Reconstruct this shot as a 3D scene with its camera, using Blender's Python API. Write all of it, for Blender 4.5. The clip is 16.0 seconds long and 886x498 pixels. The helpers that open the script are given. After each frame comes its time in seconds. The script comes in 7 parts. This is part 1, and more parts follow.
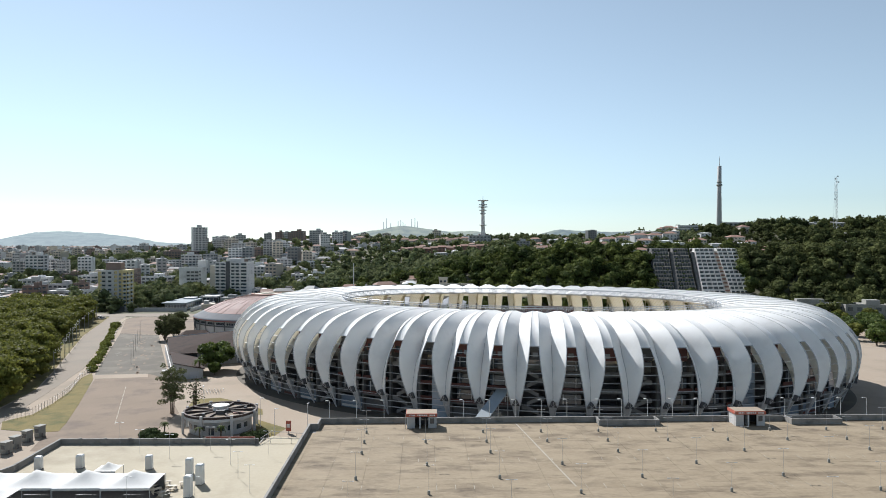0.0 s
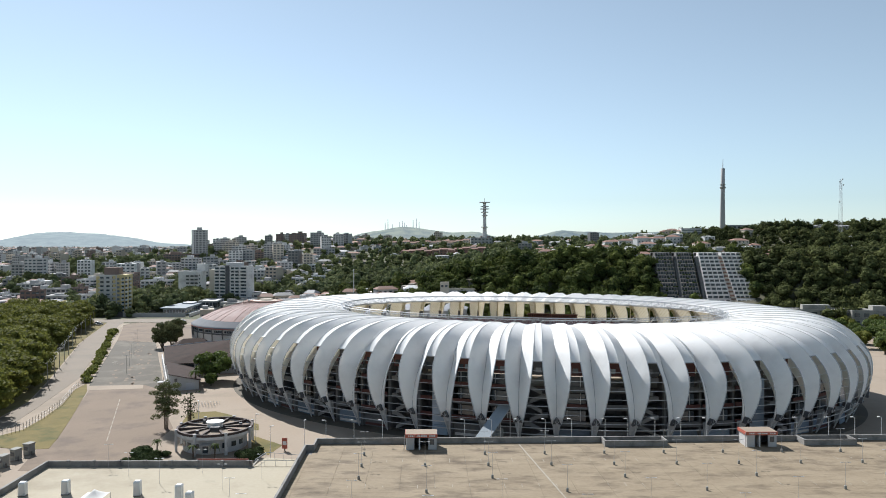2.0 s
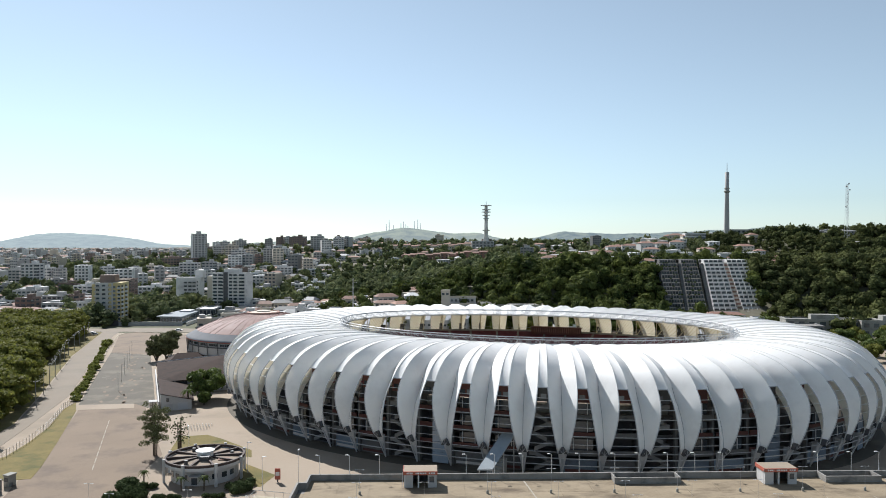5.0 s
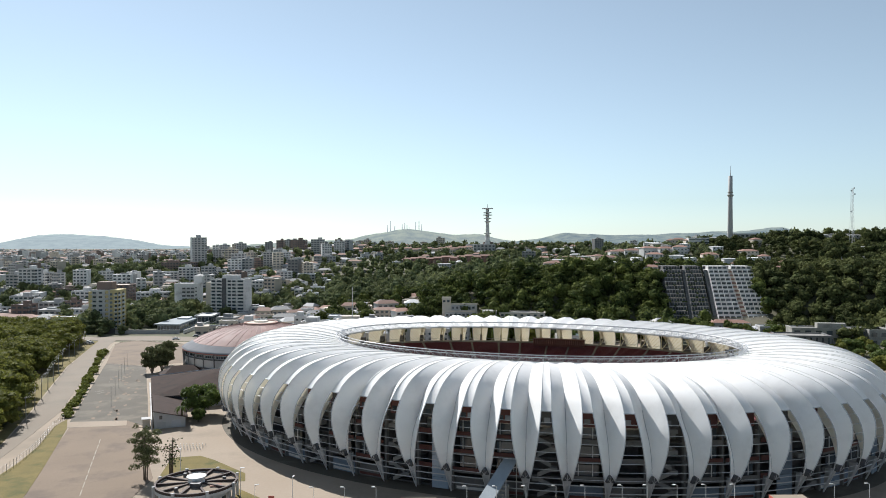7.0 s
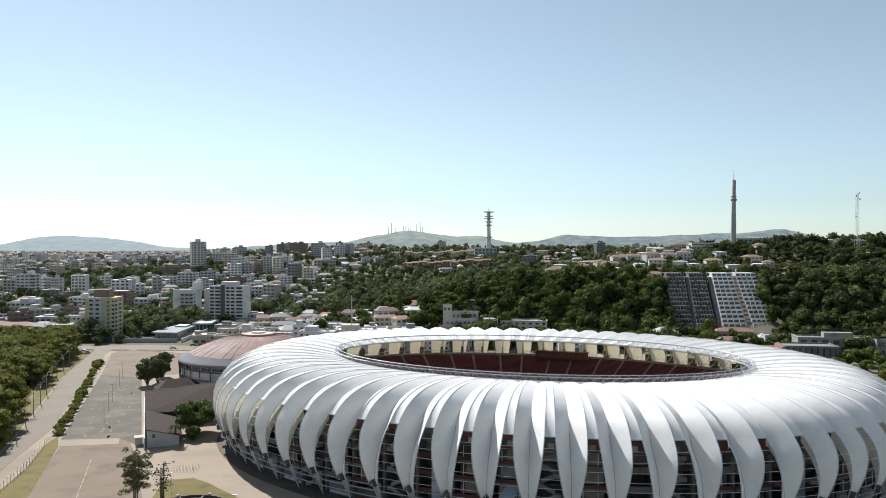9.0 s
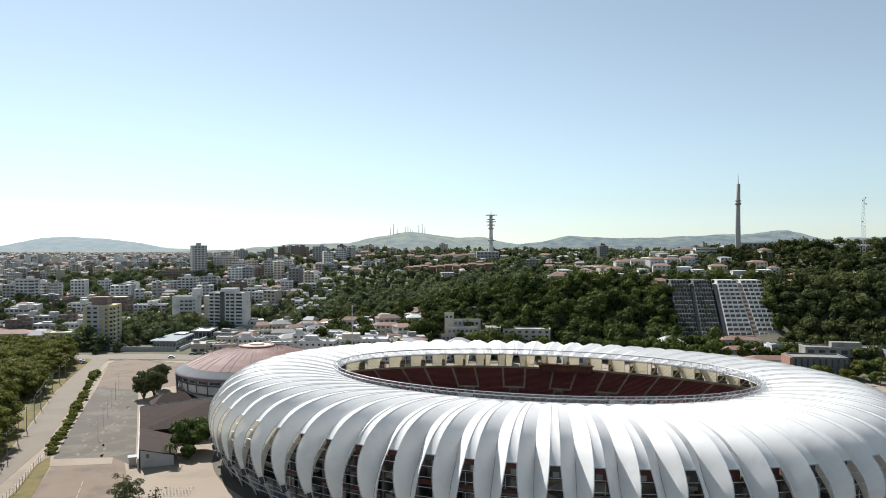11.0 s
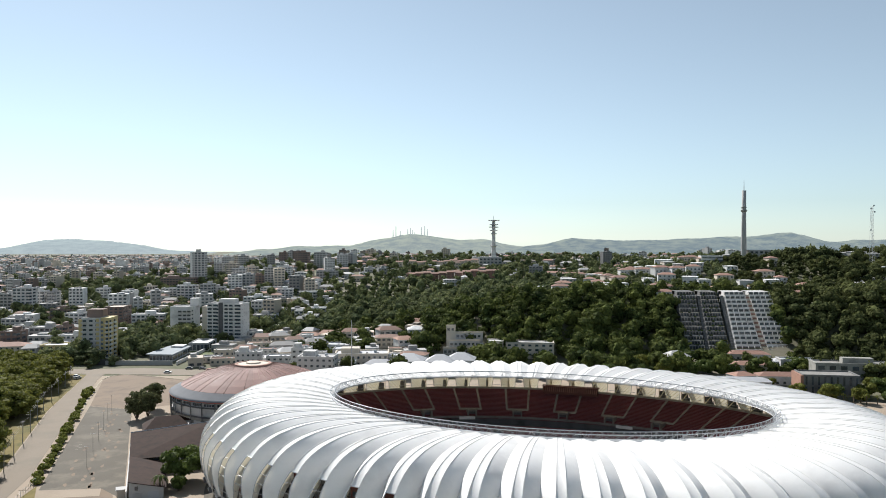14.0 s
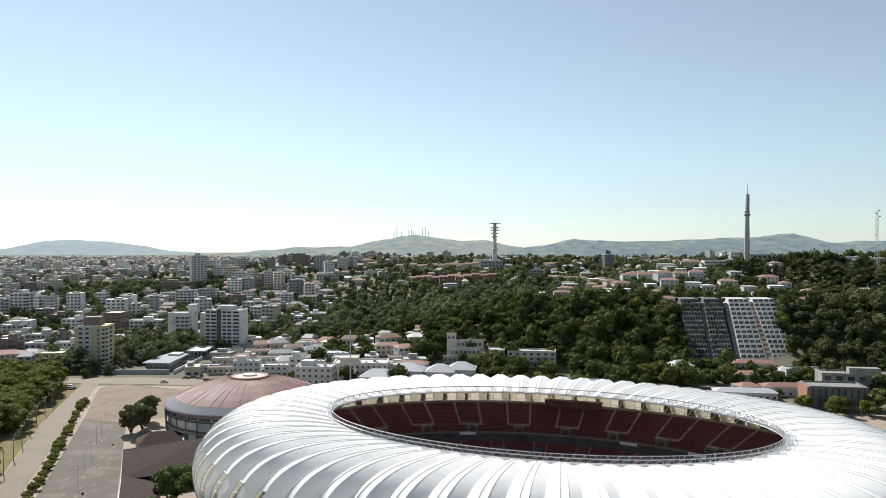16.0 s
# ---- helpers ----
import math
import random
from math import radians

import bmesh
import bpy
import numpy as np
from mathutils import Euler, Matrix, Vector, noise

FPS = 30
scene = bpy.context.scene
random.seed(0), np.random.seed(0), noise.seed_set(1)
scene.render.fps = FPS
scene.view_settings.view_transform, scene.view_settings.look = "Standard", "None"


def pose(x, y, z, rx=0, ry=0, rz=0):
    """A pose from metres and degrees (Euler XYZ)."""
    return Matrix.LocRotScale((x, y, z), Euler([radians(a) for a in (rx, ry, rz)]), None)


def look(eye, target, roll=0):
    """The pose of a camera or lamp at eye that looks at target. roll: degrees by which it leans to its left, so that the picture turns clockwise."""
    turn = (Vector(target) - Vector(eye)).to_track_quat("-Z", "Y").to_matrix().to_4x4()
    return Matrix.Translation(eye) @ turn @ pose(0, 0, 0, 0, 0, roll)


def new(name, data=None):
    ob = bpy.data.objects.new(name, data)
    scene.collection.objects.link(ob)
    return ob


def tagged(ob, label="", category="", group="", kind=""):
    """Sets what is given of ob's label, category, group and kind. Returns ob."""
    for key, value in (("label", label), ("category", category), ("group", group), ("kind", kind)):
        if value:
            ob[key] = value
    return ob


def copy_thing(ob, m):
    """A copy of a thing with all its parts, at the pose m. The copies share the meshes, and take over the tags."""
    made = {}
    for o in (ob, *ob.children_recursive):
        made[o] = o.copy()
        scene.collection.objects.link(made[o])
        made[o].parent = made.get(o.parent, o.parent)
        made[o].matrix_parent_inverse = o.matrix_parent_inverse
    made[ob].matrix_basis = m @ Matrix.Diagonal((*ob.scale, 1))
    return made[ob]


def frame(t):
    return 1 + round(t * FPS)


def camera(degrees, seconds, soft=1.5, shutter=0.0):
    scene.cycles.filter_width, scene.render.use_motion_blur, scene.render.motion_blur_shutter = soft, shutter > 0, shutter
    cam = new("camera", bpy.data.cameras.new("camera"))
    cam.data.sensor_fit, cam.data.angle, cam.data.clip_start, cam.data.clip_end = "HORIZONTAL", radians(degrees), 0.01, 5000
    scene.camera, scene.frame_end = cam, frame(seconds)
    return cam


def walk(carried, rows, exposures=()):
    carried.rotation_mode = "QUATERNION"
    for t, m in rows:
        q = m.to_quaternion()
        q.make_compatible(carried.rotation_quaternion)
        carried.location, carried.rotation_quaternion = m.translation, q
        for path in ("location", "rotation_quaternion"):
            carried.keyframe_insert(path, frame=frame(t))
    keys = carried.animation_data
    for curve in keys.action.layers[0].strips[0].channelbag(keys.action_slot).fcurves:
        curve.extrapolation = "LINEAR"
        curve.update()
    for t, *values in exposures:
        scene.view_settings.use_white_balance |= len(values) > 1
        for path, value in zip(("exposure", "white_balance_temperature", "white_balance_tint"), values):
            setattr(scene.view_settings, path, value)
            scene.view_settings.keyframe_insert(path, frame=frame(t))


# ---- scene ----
# The drone climbs and drifts forward over a car park deck towards the stadium.
# rows: seconds, x, y, z, yaw, pitch
cam = camera(62.18, 16.0, 0.95)
ROWS = [
    (0.0, 0.00, -0.00, 49.00, 0.02, -0.86),
    (0.5, 0.05, 1.22, 49.70, 0.05, -0.84),
    (1.0, 0.09, 2.51, 50.44, 0.09, -0.85),
    (1.5, 0.18, 3.85, 51.16, 0.12, -0.85),
    (2.0, 0.27, 5.20, 51.88, 0.15, -0.84),
    (2.5, 0.32, 6.54, 52.63, 0.19, -0.84),
    (3.0, 0.36, 7.86, 53.38, 0.21, -0.84),
    (3.5, 0.37, 9.23, 54.13, 0.23, -0.83),
    (4.0, 0.39, 10.62, 54.91, 0.24, -0.83),
    (6.5, 0.62, 18.21, 59.76, 0.32, -0.81),
    (7.0, 0.74, 19.83, 60.80, 0.36, -0.79),
    (7.5, 0.83, 21.40, 61.82, 0.39, -0.77),
    (8.0, 0.91, 22.93, 62.84, 0.41, -0.75),
    (8.5, 0.97, 24.43, 63.85, 0.44, -0.72),
    (9.0, 1.03, 25.90, 64.80, 0.46, -0.71),
    (11.5, 1.29, 33.37, 70.41, 0.66, -0.67),
    (12.0, 1.40, 34.82, 71.53, 0.69, -0.65),
    (12.5, 1.50, 36.32, 72.67, 0.73, -0.63),
    (13.0, 1.57, 37.82, 73.78, 0.75, -0.63),
    (13.5, 1.65, 39.36, 74.88, 0.79, -0.62),
    (14.0, 1.73, 40.91, 75.99, 0.83, -0.61),
    (14.5, 1.84, 42.47, 77.11, 0.86, -0.61),
    (15.0, 1.94, 44.00, 78.19, 0.88, -0.61),
    (15.5, 2.02, 45.53, 79.25, 0.90, -0.61),
    (16.0, 2.10, 47.06, 80.33, 0.92, -0.60),
]
walk(cam, [(t, pose(x, y, z, 90 + pitch, 0, yaw)) for t, x, y, z, yaw, pitch in ROWS],
     exposures=[(0.0, 0.587, 6100, 9), (16.0, 0.597, 6360, 9)])

# ---------------------------------------------------------------- light
SUN_TO = Vector((-0.54, 0.84, 0.0)).normalized()
SUN_ELEV = radians(39.5)
world = bpy.data.worlds.new("World")
scene.world = world
world.use_nodes = True
wn = world.node_tree.nodes
sky = wn.new("ShaderNodeTexSky")
sky.sky_type = "NISHITA"
sky.sun_disc = False
sky.sun_elevation = SUN_ELEV
sky.sun_rotation = math.atan2(SUN_TO.x, SUN_TO.y)
sky.air_density, sky.dust_density, sky.ozone_density = 0.9, 0.15, 3.0
wn["Background"].inputs["Strength"].default_value = 0.076
calm = wn.new("ShaderNodeHueSaturation")  # thin morning haze takes some colour out of the sky
calm.inputs["Saturation"].default_value = 0.52
cool = wn.new("ShaderNodeMix")
cool.data_type, cool.blend_type = "RGBA", "MULTIPLY"
cool.inputs[0].default_value = 1.0
cool.inputs[7].default_value = (0.905, 1.0, 1.005, 1)
world.node_tree.links.new(sky.outputs["Color"], calm.inputs["Color"])
world.node_tree.links.new(calm.outputs["Color"], cool.inputs[6])
world.node_tree.links.new(cool.outputs[2], wn["Background"].inputs["Color"])
sun = new("sun", bpy.data.lights.new("sun", "SUN"))
sun.data.energy, sun.data.angle, sun.data.color = 5.0, radians(0.53), (1.0, 0.953, 0.90)
sun_way = Vector((SUN_TO.x * math.cos(SUN_ELEV), SUN_TO.y * math.cos(SUN_ELEV), math.sin(SUN_ELEV)))
sun.matrix_world = look(tuple(sun_way * 300), (0, 0, 0))


# ---------------------------------------------------------------- materials
def mat(name, a, b, scale=1.0, rough=0.8, metal=0.0, bump=0.0, fine=9.0, rand=0.0, island=0.0,
        through_light=0.0, spec=0.5, coat=0.0, stretch=(1, 1, 1), contrast=(0.32, 0.68), dirt=None, dirt_scale=0.05, glow_colour=None, edge=(0.5, 0.68)):
    """A two-scale noise material between the colours a and b; rand and island vary the brightness of
    whole objects and of loose pieces; dirt mixes a third colour in by broad stains."""
    m = bpy.data.materials.new(name)
    m.use_nodes = True
    nt = m.node_tree
    n, link = nt.nodes, nt.links.new
    bsdf, out = n["Principled BSDF"], n["Material Output"]
    co = n.new("ShaderNodeTexCoord")
    mp = n.new("ShaderNodeMapping")
    mp.inputs["Scale"].default_value = stretch
    link(co.outputs["Object"], mp.inputs["Vector"])
    big, small = n.new("ShaderNodeTexNoise"), n.new("ShaderNodeTexNoise")
    big.inputs["Scale"].default_value = scale
    big.inputs["Detail"].default_value = 5
    small.inputs["Scale"].default_value = scale * fine
    small.inputs["Detail"].default_value = 4
    link(mp.outputs[0], big.inputs["Vector"])
    link(mp.outputs[0], small.inputs["Vector"])
    add = n.new("ShaderNodeMix")
    add.inputs[0].default_value = 0.42
    link(big.outputs["Fac"], add.inputs[2])
    link(small.outputs["Fac"], add.inputs[3])
    ramp = n.new("ShaderNodeMapRange")
    ramp.inputs[1].default_value, ramp.inputs[2].default_value = contrast
    link(add.outputs[0], ramp.inputs[0])
    mix = n.new("ShaderNodeMix")
    mix.data_type = "RGBA"
    link(ramp.outputs[0], mix.inputs[0])
    mix.inputs[6].default_value, mix.inputs[7].default_value = (*a, 1), (*b, 1)
    colour = mix.outputs[2]
    if dirt:
        st = n.new("ShaderNodeTexNoise")
        st.inputs["Scale"].default_value = dirt_scale
        st.inputs["Detail"].default_value = 7
        st.inputs["Roughness"].default_value = 0.65
        link(mp.outputs[0], st.inputs["Vector"])
        sr = n.new("ShaderNodeMapRange")
        sr.inputs[1].default_value, sr.inputs[2].default_value = edge
        link(st.outputs["Fac"], sr.inputs[0])
        dm = n.new("ShaderNodeMix")
        dm.data_type = "RGBA"
        link(sr.outputs[0], dm.inputs[0])
        link(colour, dm.inputs[6])
        dm.inputs[7].default_value = (*dirt, 1)
        colour = dm.outputs[2]
    if rand or island:
        hs = n.new("ShaderNodeHueSaturation")
        vr = n.new("ShaderNodeMapRange")
        amount = rand or island
        vr.inputs[3].default_value, vr.inputs[4].default_value = 1 - amount, 1 + amount
        if rand:
            link(n.new("ShaderNodeObjectInfo").outputs["Random"], vr.inputs[0])
        else:
            link(n.new("ShaderNodeNewGeometry").outputs["Random Per Island"], vr.inputs[0])
        link(vr.outputs[0], hs.inputs["Value"])
        link(colour, hs.inputs["Color"])
        colour = hs.outputs[0]
    link(colour, bsdf.inputs["Base Color"])
    bsdf.inputs["Roughness"].default_value = rough
    bsdf.inputs["Metallic"].default_value = metal
    bsdf.inputs["Specular IOR Level"].default_value = spec
    bsdf.inputs["Coat Weight"].default_value = coat
    if bump:
        bp = n.new("ShaderNodeBump")
        bp.inputs["Strength"].default_value = bump
        bp.inputs["Distance"].default_value = 0.5 / scale / fine
        link(small.outputs["Fac"], bp.inputs["Height"])
        link(bp.outputs[0], bsdf.inputs["Normal"])
    if through_light:
        tr = n.new("ShaderNodeBsdfTranslucent")
        if glow_colour:
            tr.inputs["Color"].default_value = (*glow_colour, 1)
        else:
            link(colour, tr.inputs["Color"])
        ms = n.new("ShaderNodeMixShader")
        ms.inputs[0].default_value = through_light
        link(bsdf.outputs[0], ms.inputs[1])
        link(tr.outputs[0], ms.inputs[2])
        link(ms.outputs[0], out.inputs["Surface"])
    return m


def glass_mat(name, tint):
    m = mat(name, tint, tuple(c * 1.25 for c in tint), 0.3, rough=0.12, spec=0.8, rand=0.35)
    return m


M = dict(
    membrane=mat("ptfe_membrane", (0.89, 0.886, 0.868), (0.845, 0.842, 0.825), 0.25, rough=0.62, bump=0.05, fine=14, through_light=0.17, glow_colour=(0.92, 0.82, 0.60),
                 spec=0.35, dirt=(0.76, 0.755, 0.74), dirt_scale=0.12),
    steel=mat("white_painted_steel", (0.496, 0.504, 0.512), (0.432, 0.440, 0.448), 1.5, rough=0.45, metal=0.0),
    cream_steel=mat("cream_painted_steel", (0.60, 0.55, 0.37), (0.68, 0.63, 0.45), 1.0, rough=0.6),
    seam=mat("dark_seam", (0.16, 0.17, 0.19), (0.22, 0.23, 0.25), 2.0, rough=0.6),
    concrete=mat("raw_concrete", (0.240, 0.236, 0.213), (0.304, 0.296, 0.266), 0.4, rough=0.9, bump=0.2, dirt=(0.160, 0.152, 0.137), dirt_scale=0.15),
    # darker than raw_concrete: the shade of galleries and recesses is put into this colour
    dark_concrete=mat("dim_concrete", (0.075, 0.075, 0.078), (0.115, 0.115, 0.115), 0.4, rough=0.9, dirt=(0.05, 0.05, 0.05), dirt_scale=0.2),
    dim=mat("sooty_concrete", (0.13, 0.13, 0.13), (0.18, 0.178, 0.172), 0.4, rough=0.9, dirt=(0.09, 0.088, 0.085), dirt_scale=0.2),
    seats=mat("red_seats", (0.090, 0.018, 0.024), (0.121, 0.026, 0.032), 1.2, rough=0.6, bump=0.2),
    red_wall=mat("red_painted_wall", (0.085, 0.03, 0.026), (0.115, 0.042, 0.034), 0.8, rough=0.7),
    deck=mat("weathered_deck", (0.212, 0.164, 0.104), (0.280, 0.223, 0.148), 0.22, rough=0.92, bump=0.15, fine=12, dirt=(0.095, 0.068, 0.042),
             dirt_scale=0.21, stretch=(0.55, 1.3, 1), edge=(0.49, 0.70), contrast=(0.36, 0.64)),
    deck_light=mat("pale_deck", (0.361, 0.314, 0.227), (0.409, 0.361, 0.269), 0.08, rough=0.92, bump=0.1, fine=20, dirt=(0.292, 0.248, 0.175), dirt_scale=0.06),
    parapet=mat("grey_parapet", (0.20, 0.19, 0.175), (0.27, 0.26, 0.24), 0.5, rough=0.9, bump=0.2, dirt=(0.12, 0.115, 0.11), dirt_scale=0.3),
    plaza=mat("sandy_paving", (0.286, 0.226, 0.165), (0.321, 0.260, 0.198), 0.05, rough=0.95, bump=0.1, fine=30, dirt=(0.224, 0.182, 0.134), dirt_scale=0.035),
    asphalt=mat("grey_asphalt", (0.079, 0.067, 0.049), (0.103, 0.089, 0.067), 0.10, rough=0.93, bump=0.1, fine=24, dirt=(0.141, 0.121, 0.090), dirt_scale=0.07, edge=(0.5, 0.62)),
    pale_asphalt=mat("worn_pale_asphalt", (0.163, 0.118, 0.079), (0.202, 0.148, 0.101), 0.07, rough=0.93, bump=0.1, fine=30, dirt=(0.120, 0.088, 0.063), dirt_scale=0.09),
    road=mat("road_concrete", (0.171, 0.136, 0.098), (0.199, 0.161, 0.118), 0.07, rough=0.9, bump=0.1, fine=30, dirt=(0.155, 0.130, 0.095), dirt_scale=0.05),
    grass=mat("dry_grass", (0.122, 0.102, 0.029), (0.192, 0.143, 0.043), 0.25, rough=1.0, bump=0.3, fine=12, dirt=(0.076, 0.079, 0.021), dirt_scale=0.12),
    ground=mat("mixed_ground", (0.075, 0.085, 0.04), (0.13, 0.12, 0.075), 0.03, rough=1.0, bump=0.2, fine=20, dirt=(0.19, 0.165, 0.13), dirt_scale=0.02),
    white=mat("white_paint", (0.72, 0.72, 0.70), (0.64, 0.64, 0.62), 0.6, rough=0.7, dirt=(0.5, 0.49, 0.47), dirt_scale=0.3),
    line=mat("faded_line_paint", (0.368, 0.336, 0.280), (0.264, 0.232, 0.176), 0.9, rough=0.9),
    red=mat("red_paint", (0.36, 0.09, 0.06), (0.45, 0.13, 0.08), 1.0, rough=0.6),
    hall_eave=mat("dull_eave_sheet", (0.17, 0.175, 0.185), (0.21, 0.215, 0.225), 0.3, rough=0.9, spec=0.15),
    metal=mat("galvanised_metal", (0.50, 0.50, 0.50), (0.40, 0.40, 0.40), 2.0, rough=0.45, metal=0.4),
    dark_metal=mat("dark_metal", (0.07, 0.07, 0.075), (0.11, 0.11, 0.11), 2.0, rough=0.5, metal=0.3),
    dome_roof=mat("rusty_red_roof", (0.158, 0.072, 0.057), (0.215, 0.105, 0.086), 0.12, rough=0.75, fine=10, rand=0.16, dirt=(0.253, 0.154, 0.135), dirt_scale=0.10),
    dome_rim=mat("grey_roof_sheet", (0.38, 0.385, 0.40), (0.45, 0.455, 0.47), 0.3, rough=0.6),
    tile=mat("clay_tiles", (0.213, 0.113, 0.082), (0.279, 0.164, 0.125), 0.5, rough=0.85, rand=0.2),
    old_tile=mat("dark_old_tiles", (0.032, 0.018, 0.014), (0.049, 0.027, 0.020), 0.4, rough=0.9, spec=0.2, dirt=(0.022, 0.014, 0.011), dirt_scale=0.3),
    bark=mat("bark", (0.10, 0.075, 0.055), (0.15, 0.115, 0.085), 3.0, rough=0.95, bump=0.4),
    leaf=mat("foliage", (0.092, 0.106, 0.024), (0.200, 0.200, 0.046), 0.35, rough=0.75, island=0.3, through_light=0.34, spec=0.1, fine=5),
    leaf_dark=mat("deep_foliage", (0.040, 0.057, 0.024), (0.068, 0.091, 0.036), 0.3, rough=0.9, island=0.45, through_light=0.2, spec=0.06, fine=5),
    leaf_forest=mat("hill_foliage", (0.022, 0.037, 0.013), (0.126, 0.144, 0.038), 0.07, rough=0.9, island=0.4, through_light=0.22, spec=0.06, fine=20, bump=0.4, contrast=(0.38, 0.62)),
    leaf_slope=mat("olive_slope_foliage", (0.027, 0.038, 0.015), (0.105, 0.114, 0.041), 0.035, rough=0.9, island=0.4, through_light=0.22, spec=0.06, fine=26, bump=0.4, contrast=(0.38, 0.62)),
    # paler and bluer than leaf_forest: the haze of distance is put into the colour
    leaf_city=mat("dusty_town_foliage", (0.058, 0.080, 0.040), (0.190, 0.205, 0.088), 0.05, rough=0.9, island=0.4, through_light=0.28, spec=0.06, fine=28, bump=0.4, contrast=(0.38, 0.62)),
    leaf_gum=mat("grey_green_foliage", (0.091, 0.101, 0.047), (0.163, 0.172, 0.081), 0.4, rough=0.8, island=0.45, through_light=0.3, spec=0.1, fine=5),
    leaf_shrub=mat("sunny_shrub_foliage", (0.120, 0.140, 0.030), (0.215, 0.225, 0.055), 0.4, rough=0.8, island=0.35, through_light=0.35, spec=0.1, fine=5),
    leaf_lime=mat("fresh_foliage", (0.073, 0.107, 0.023), (0.112, 0.143, 0.036), 0.4, rough=0.75, island=0.4, through_light=0.3, spec=0.25, fine=5),
    stair=mat("pale_stair_concrete", (0.193, 0.193, 0.191), (0.232, 0.229, 0.222), 0.4, rough=0.9, dirt=(0.145, 0.143, 0.136), dirt_scale=0.3),
    aisle=mat("worn_aisle_concrete", (0.165, 0.155, 0.145), (0.21, 0.20, 0.185), 0.5, rough=0.9, dirt=(0.12, 0.11, 0.10), dirt_scale=0.3),
    blue_glass=glass_mat("blue_grey_glass", (0.20, 0.25, 0.31)),
    rust_beam=mat("dark_brown_beam", (0.045, 0.030, 0.026), (0.075, 0.050, 0.042), 1.0, rough=0.8),
    teal=mat("teal_roof_sheet", (0.16, 0.27, 0.25), (0.20, 0.32, 0.30), 0.4, rough=0.7),
    salmon=mat("salmon_screed", (0.34, 0.20, 0.155), (0.40, 0.25, 0.20), 0.3, rough=0.9),
    glass=glass_mat("window_glass", (0.045, 0.055, 0.065)),
    grey_glass=glass_mat("grey_curtain_glass", (0.16, 0.18, 0.20)),
    blue_roof=mat("blue_grey_roof", (0.263, 0.294, 0.315), (0.326, 0.357, 0.375), 0.4, rough=0.85, spec=0.2),
    canvas=mat("white_canvas", (0.78, 0.77, 0.74), (0.72, 0.71, 0.68), 0.5, rough=0.8, through_light=0.2),
    yellow=mat("ochre_render", (0.52, 0.42, 0.20), (0.58, 0.48, 0.25), 0.3, rough=0.85),
    beige=mat("beige_render", (0.50, 0.44, 0.36), (0.56, 0.50, 0.42), 0.3, rough=0.85, rand=0.12),
    grey_wall=mat("grey_render", (0.36, 0.355, 0.345), (0.43, 0.42, 0.41), 0.3, rough=0.85, rand=0.15),
    white_wall=mat("white_render", (0.544, 0.536, 0.520), (0.600, 0.591, 0.576), 0.3, rough=0.85, rand=0.12, dirt=(0.384, 0.368, 0.352), dirt_scale=0.12),
    brown_wall=mat("brown_render", (0.17, 0.12, 0.10), (0.22, 0.16, 0.13), 0.3, rough=0.85, rand=0.15),
    city_white=mat("city_white_render", (0.50, 0.49, 0.475), (0.62, 0.61, 0.59), 0.08, rough=0.85, island=0.35, dirt=(0.36, 0.35, 0.33), dirt_scale=0.1),
    city_beige=mat("city_beige_render", (0.42, 0.36, 0.29), (0.50, 0.44, 0.36), 0.08, rough=0.85, island=0.35),
    city_grey=mat("city_grey_render", (0.27, 0.268, 0.262), (0.35, 0.345, 0.335), 0.08, rough=0.85, island=0.4),
    city_tile=mat("city_clay_tiles", (0.19, 0.105, 0.075), (0.28, 0.165, 0.12), 0.1, rough=0.85, island=0.4),
    dome_seam=mat("pale_rusty_seam", (0.323, 0.211, 0.172), (0.257, 0.146, 0.115), 0.15, rough=0.8),
    brick=mat("brick_wall", (0.25, 0.13, 0.09), (0.31, 0.17, 0.12), 0.5, rough=0.9, rand=0.15),
)


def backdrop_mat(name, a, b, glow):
    """Distant hills seen through kilometres of bright air: a plain backdrop, the haze put in as a faint glow."""
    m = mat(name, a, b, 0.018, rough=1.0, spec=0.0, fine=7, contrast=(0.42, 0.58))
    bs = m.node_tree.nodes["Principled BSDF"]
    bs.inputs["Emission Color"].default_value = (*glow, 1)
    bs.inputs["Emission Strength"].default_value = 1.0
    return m


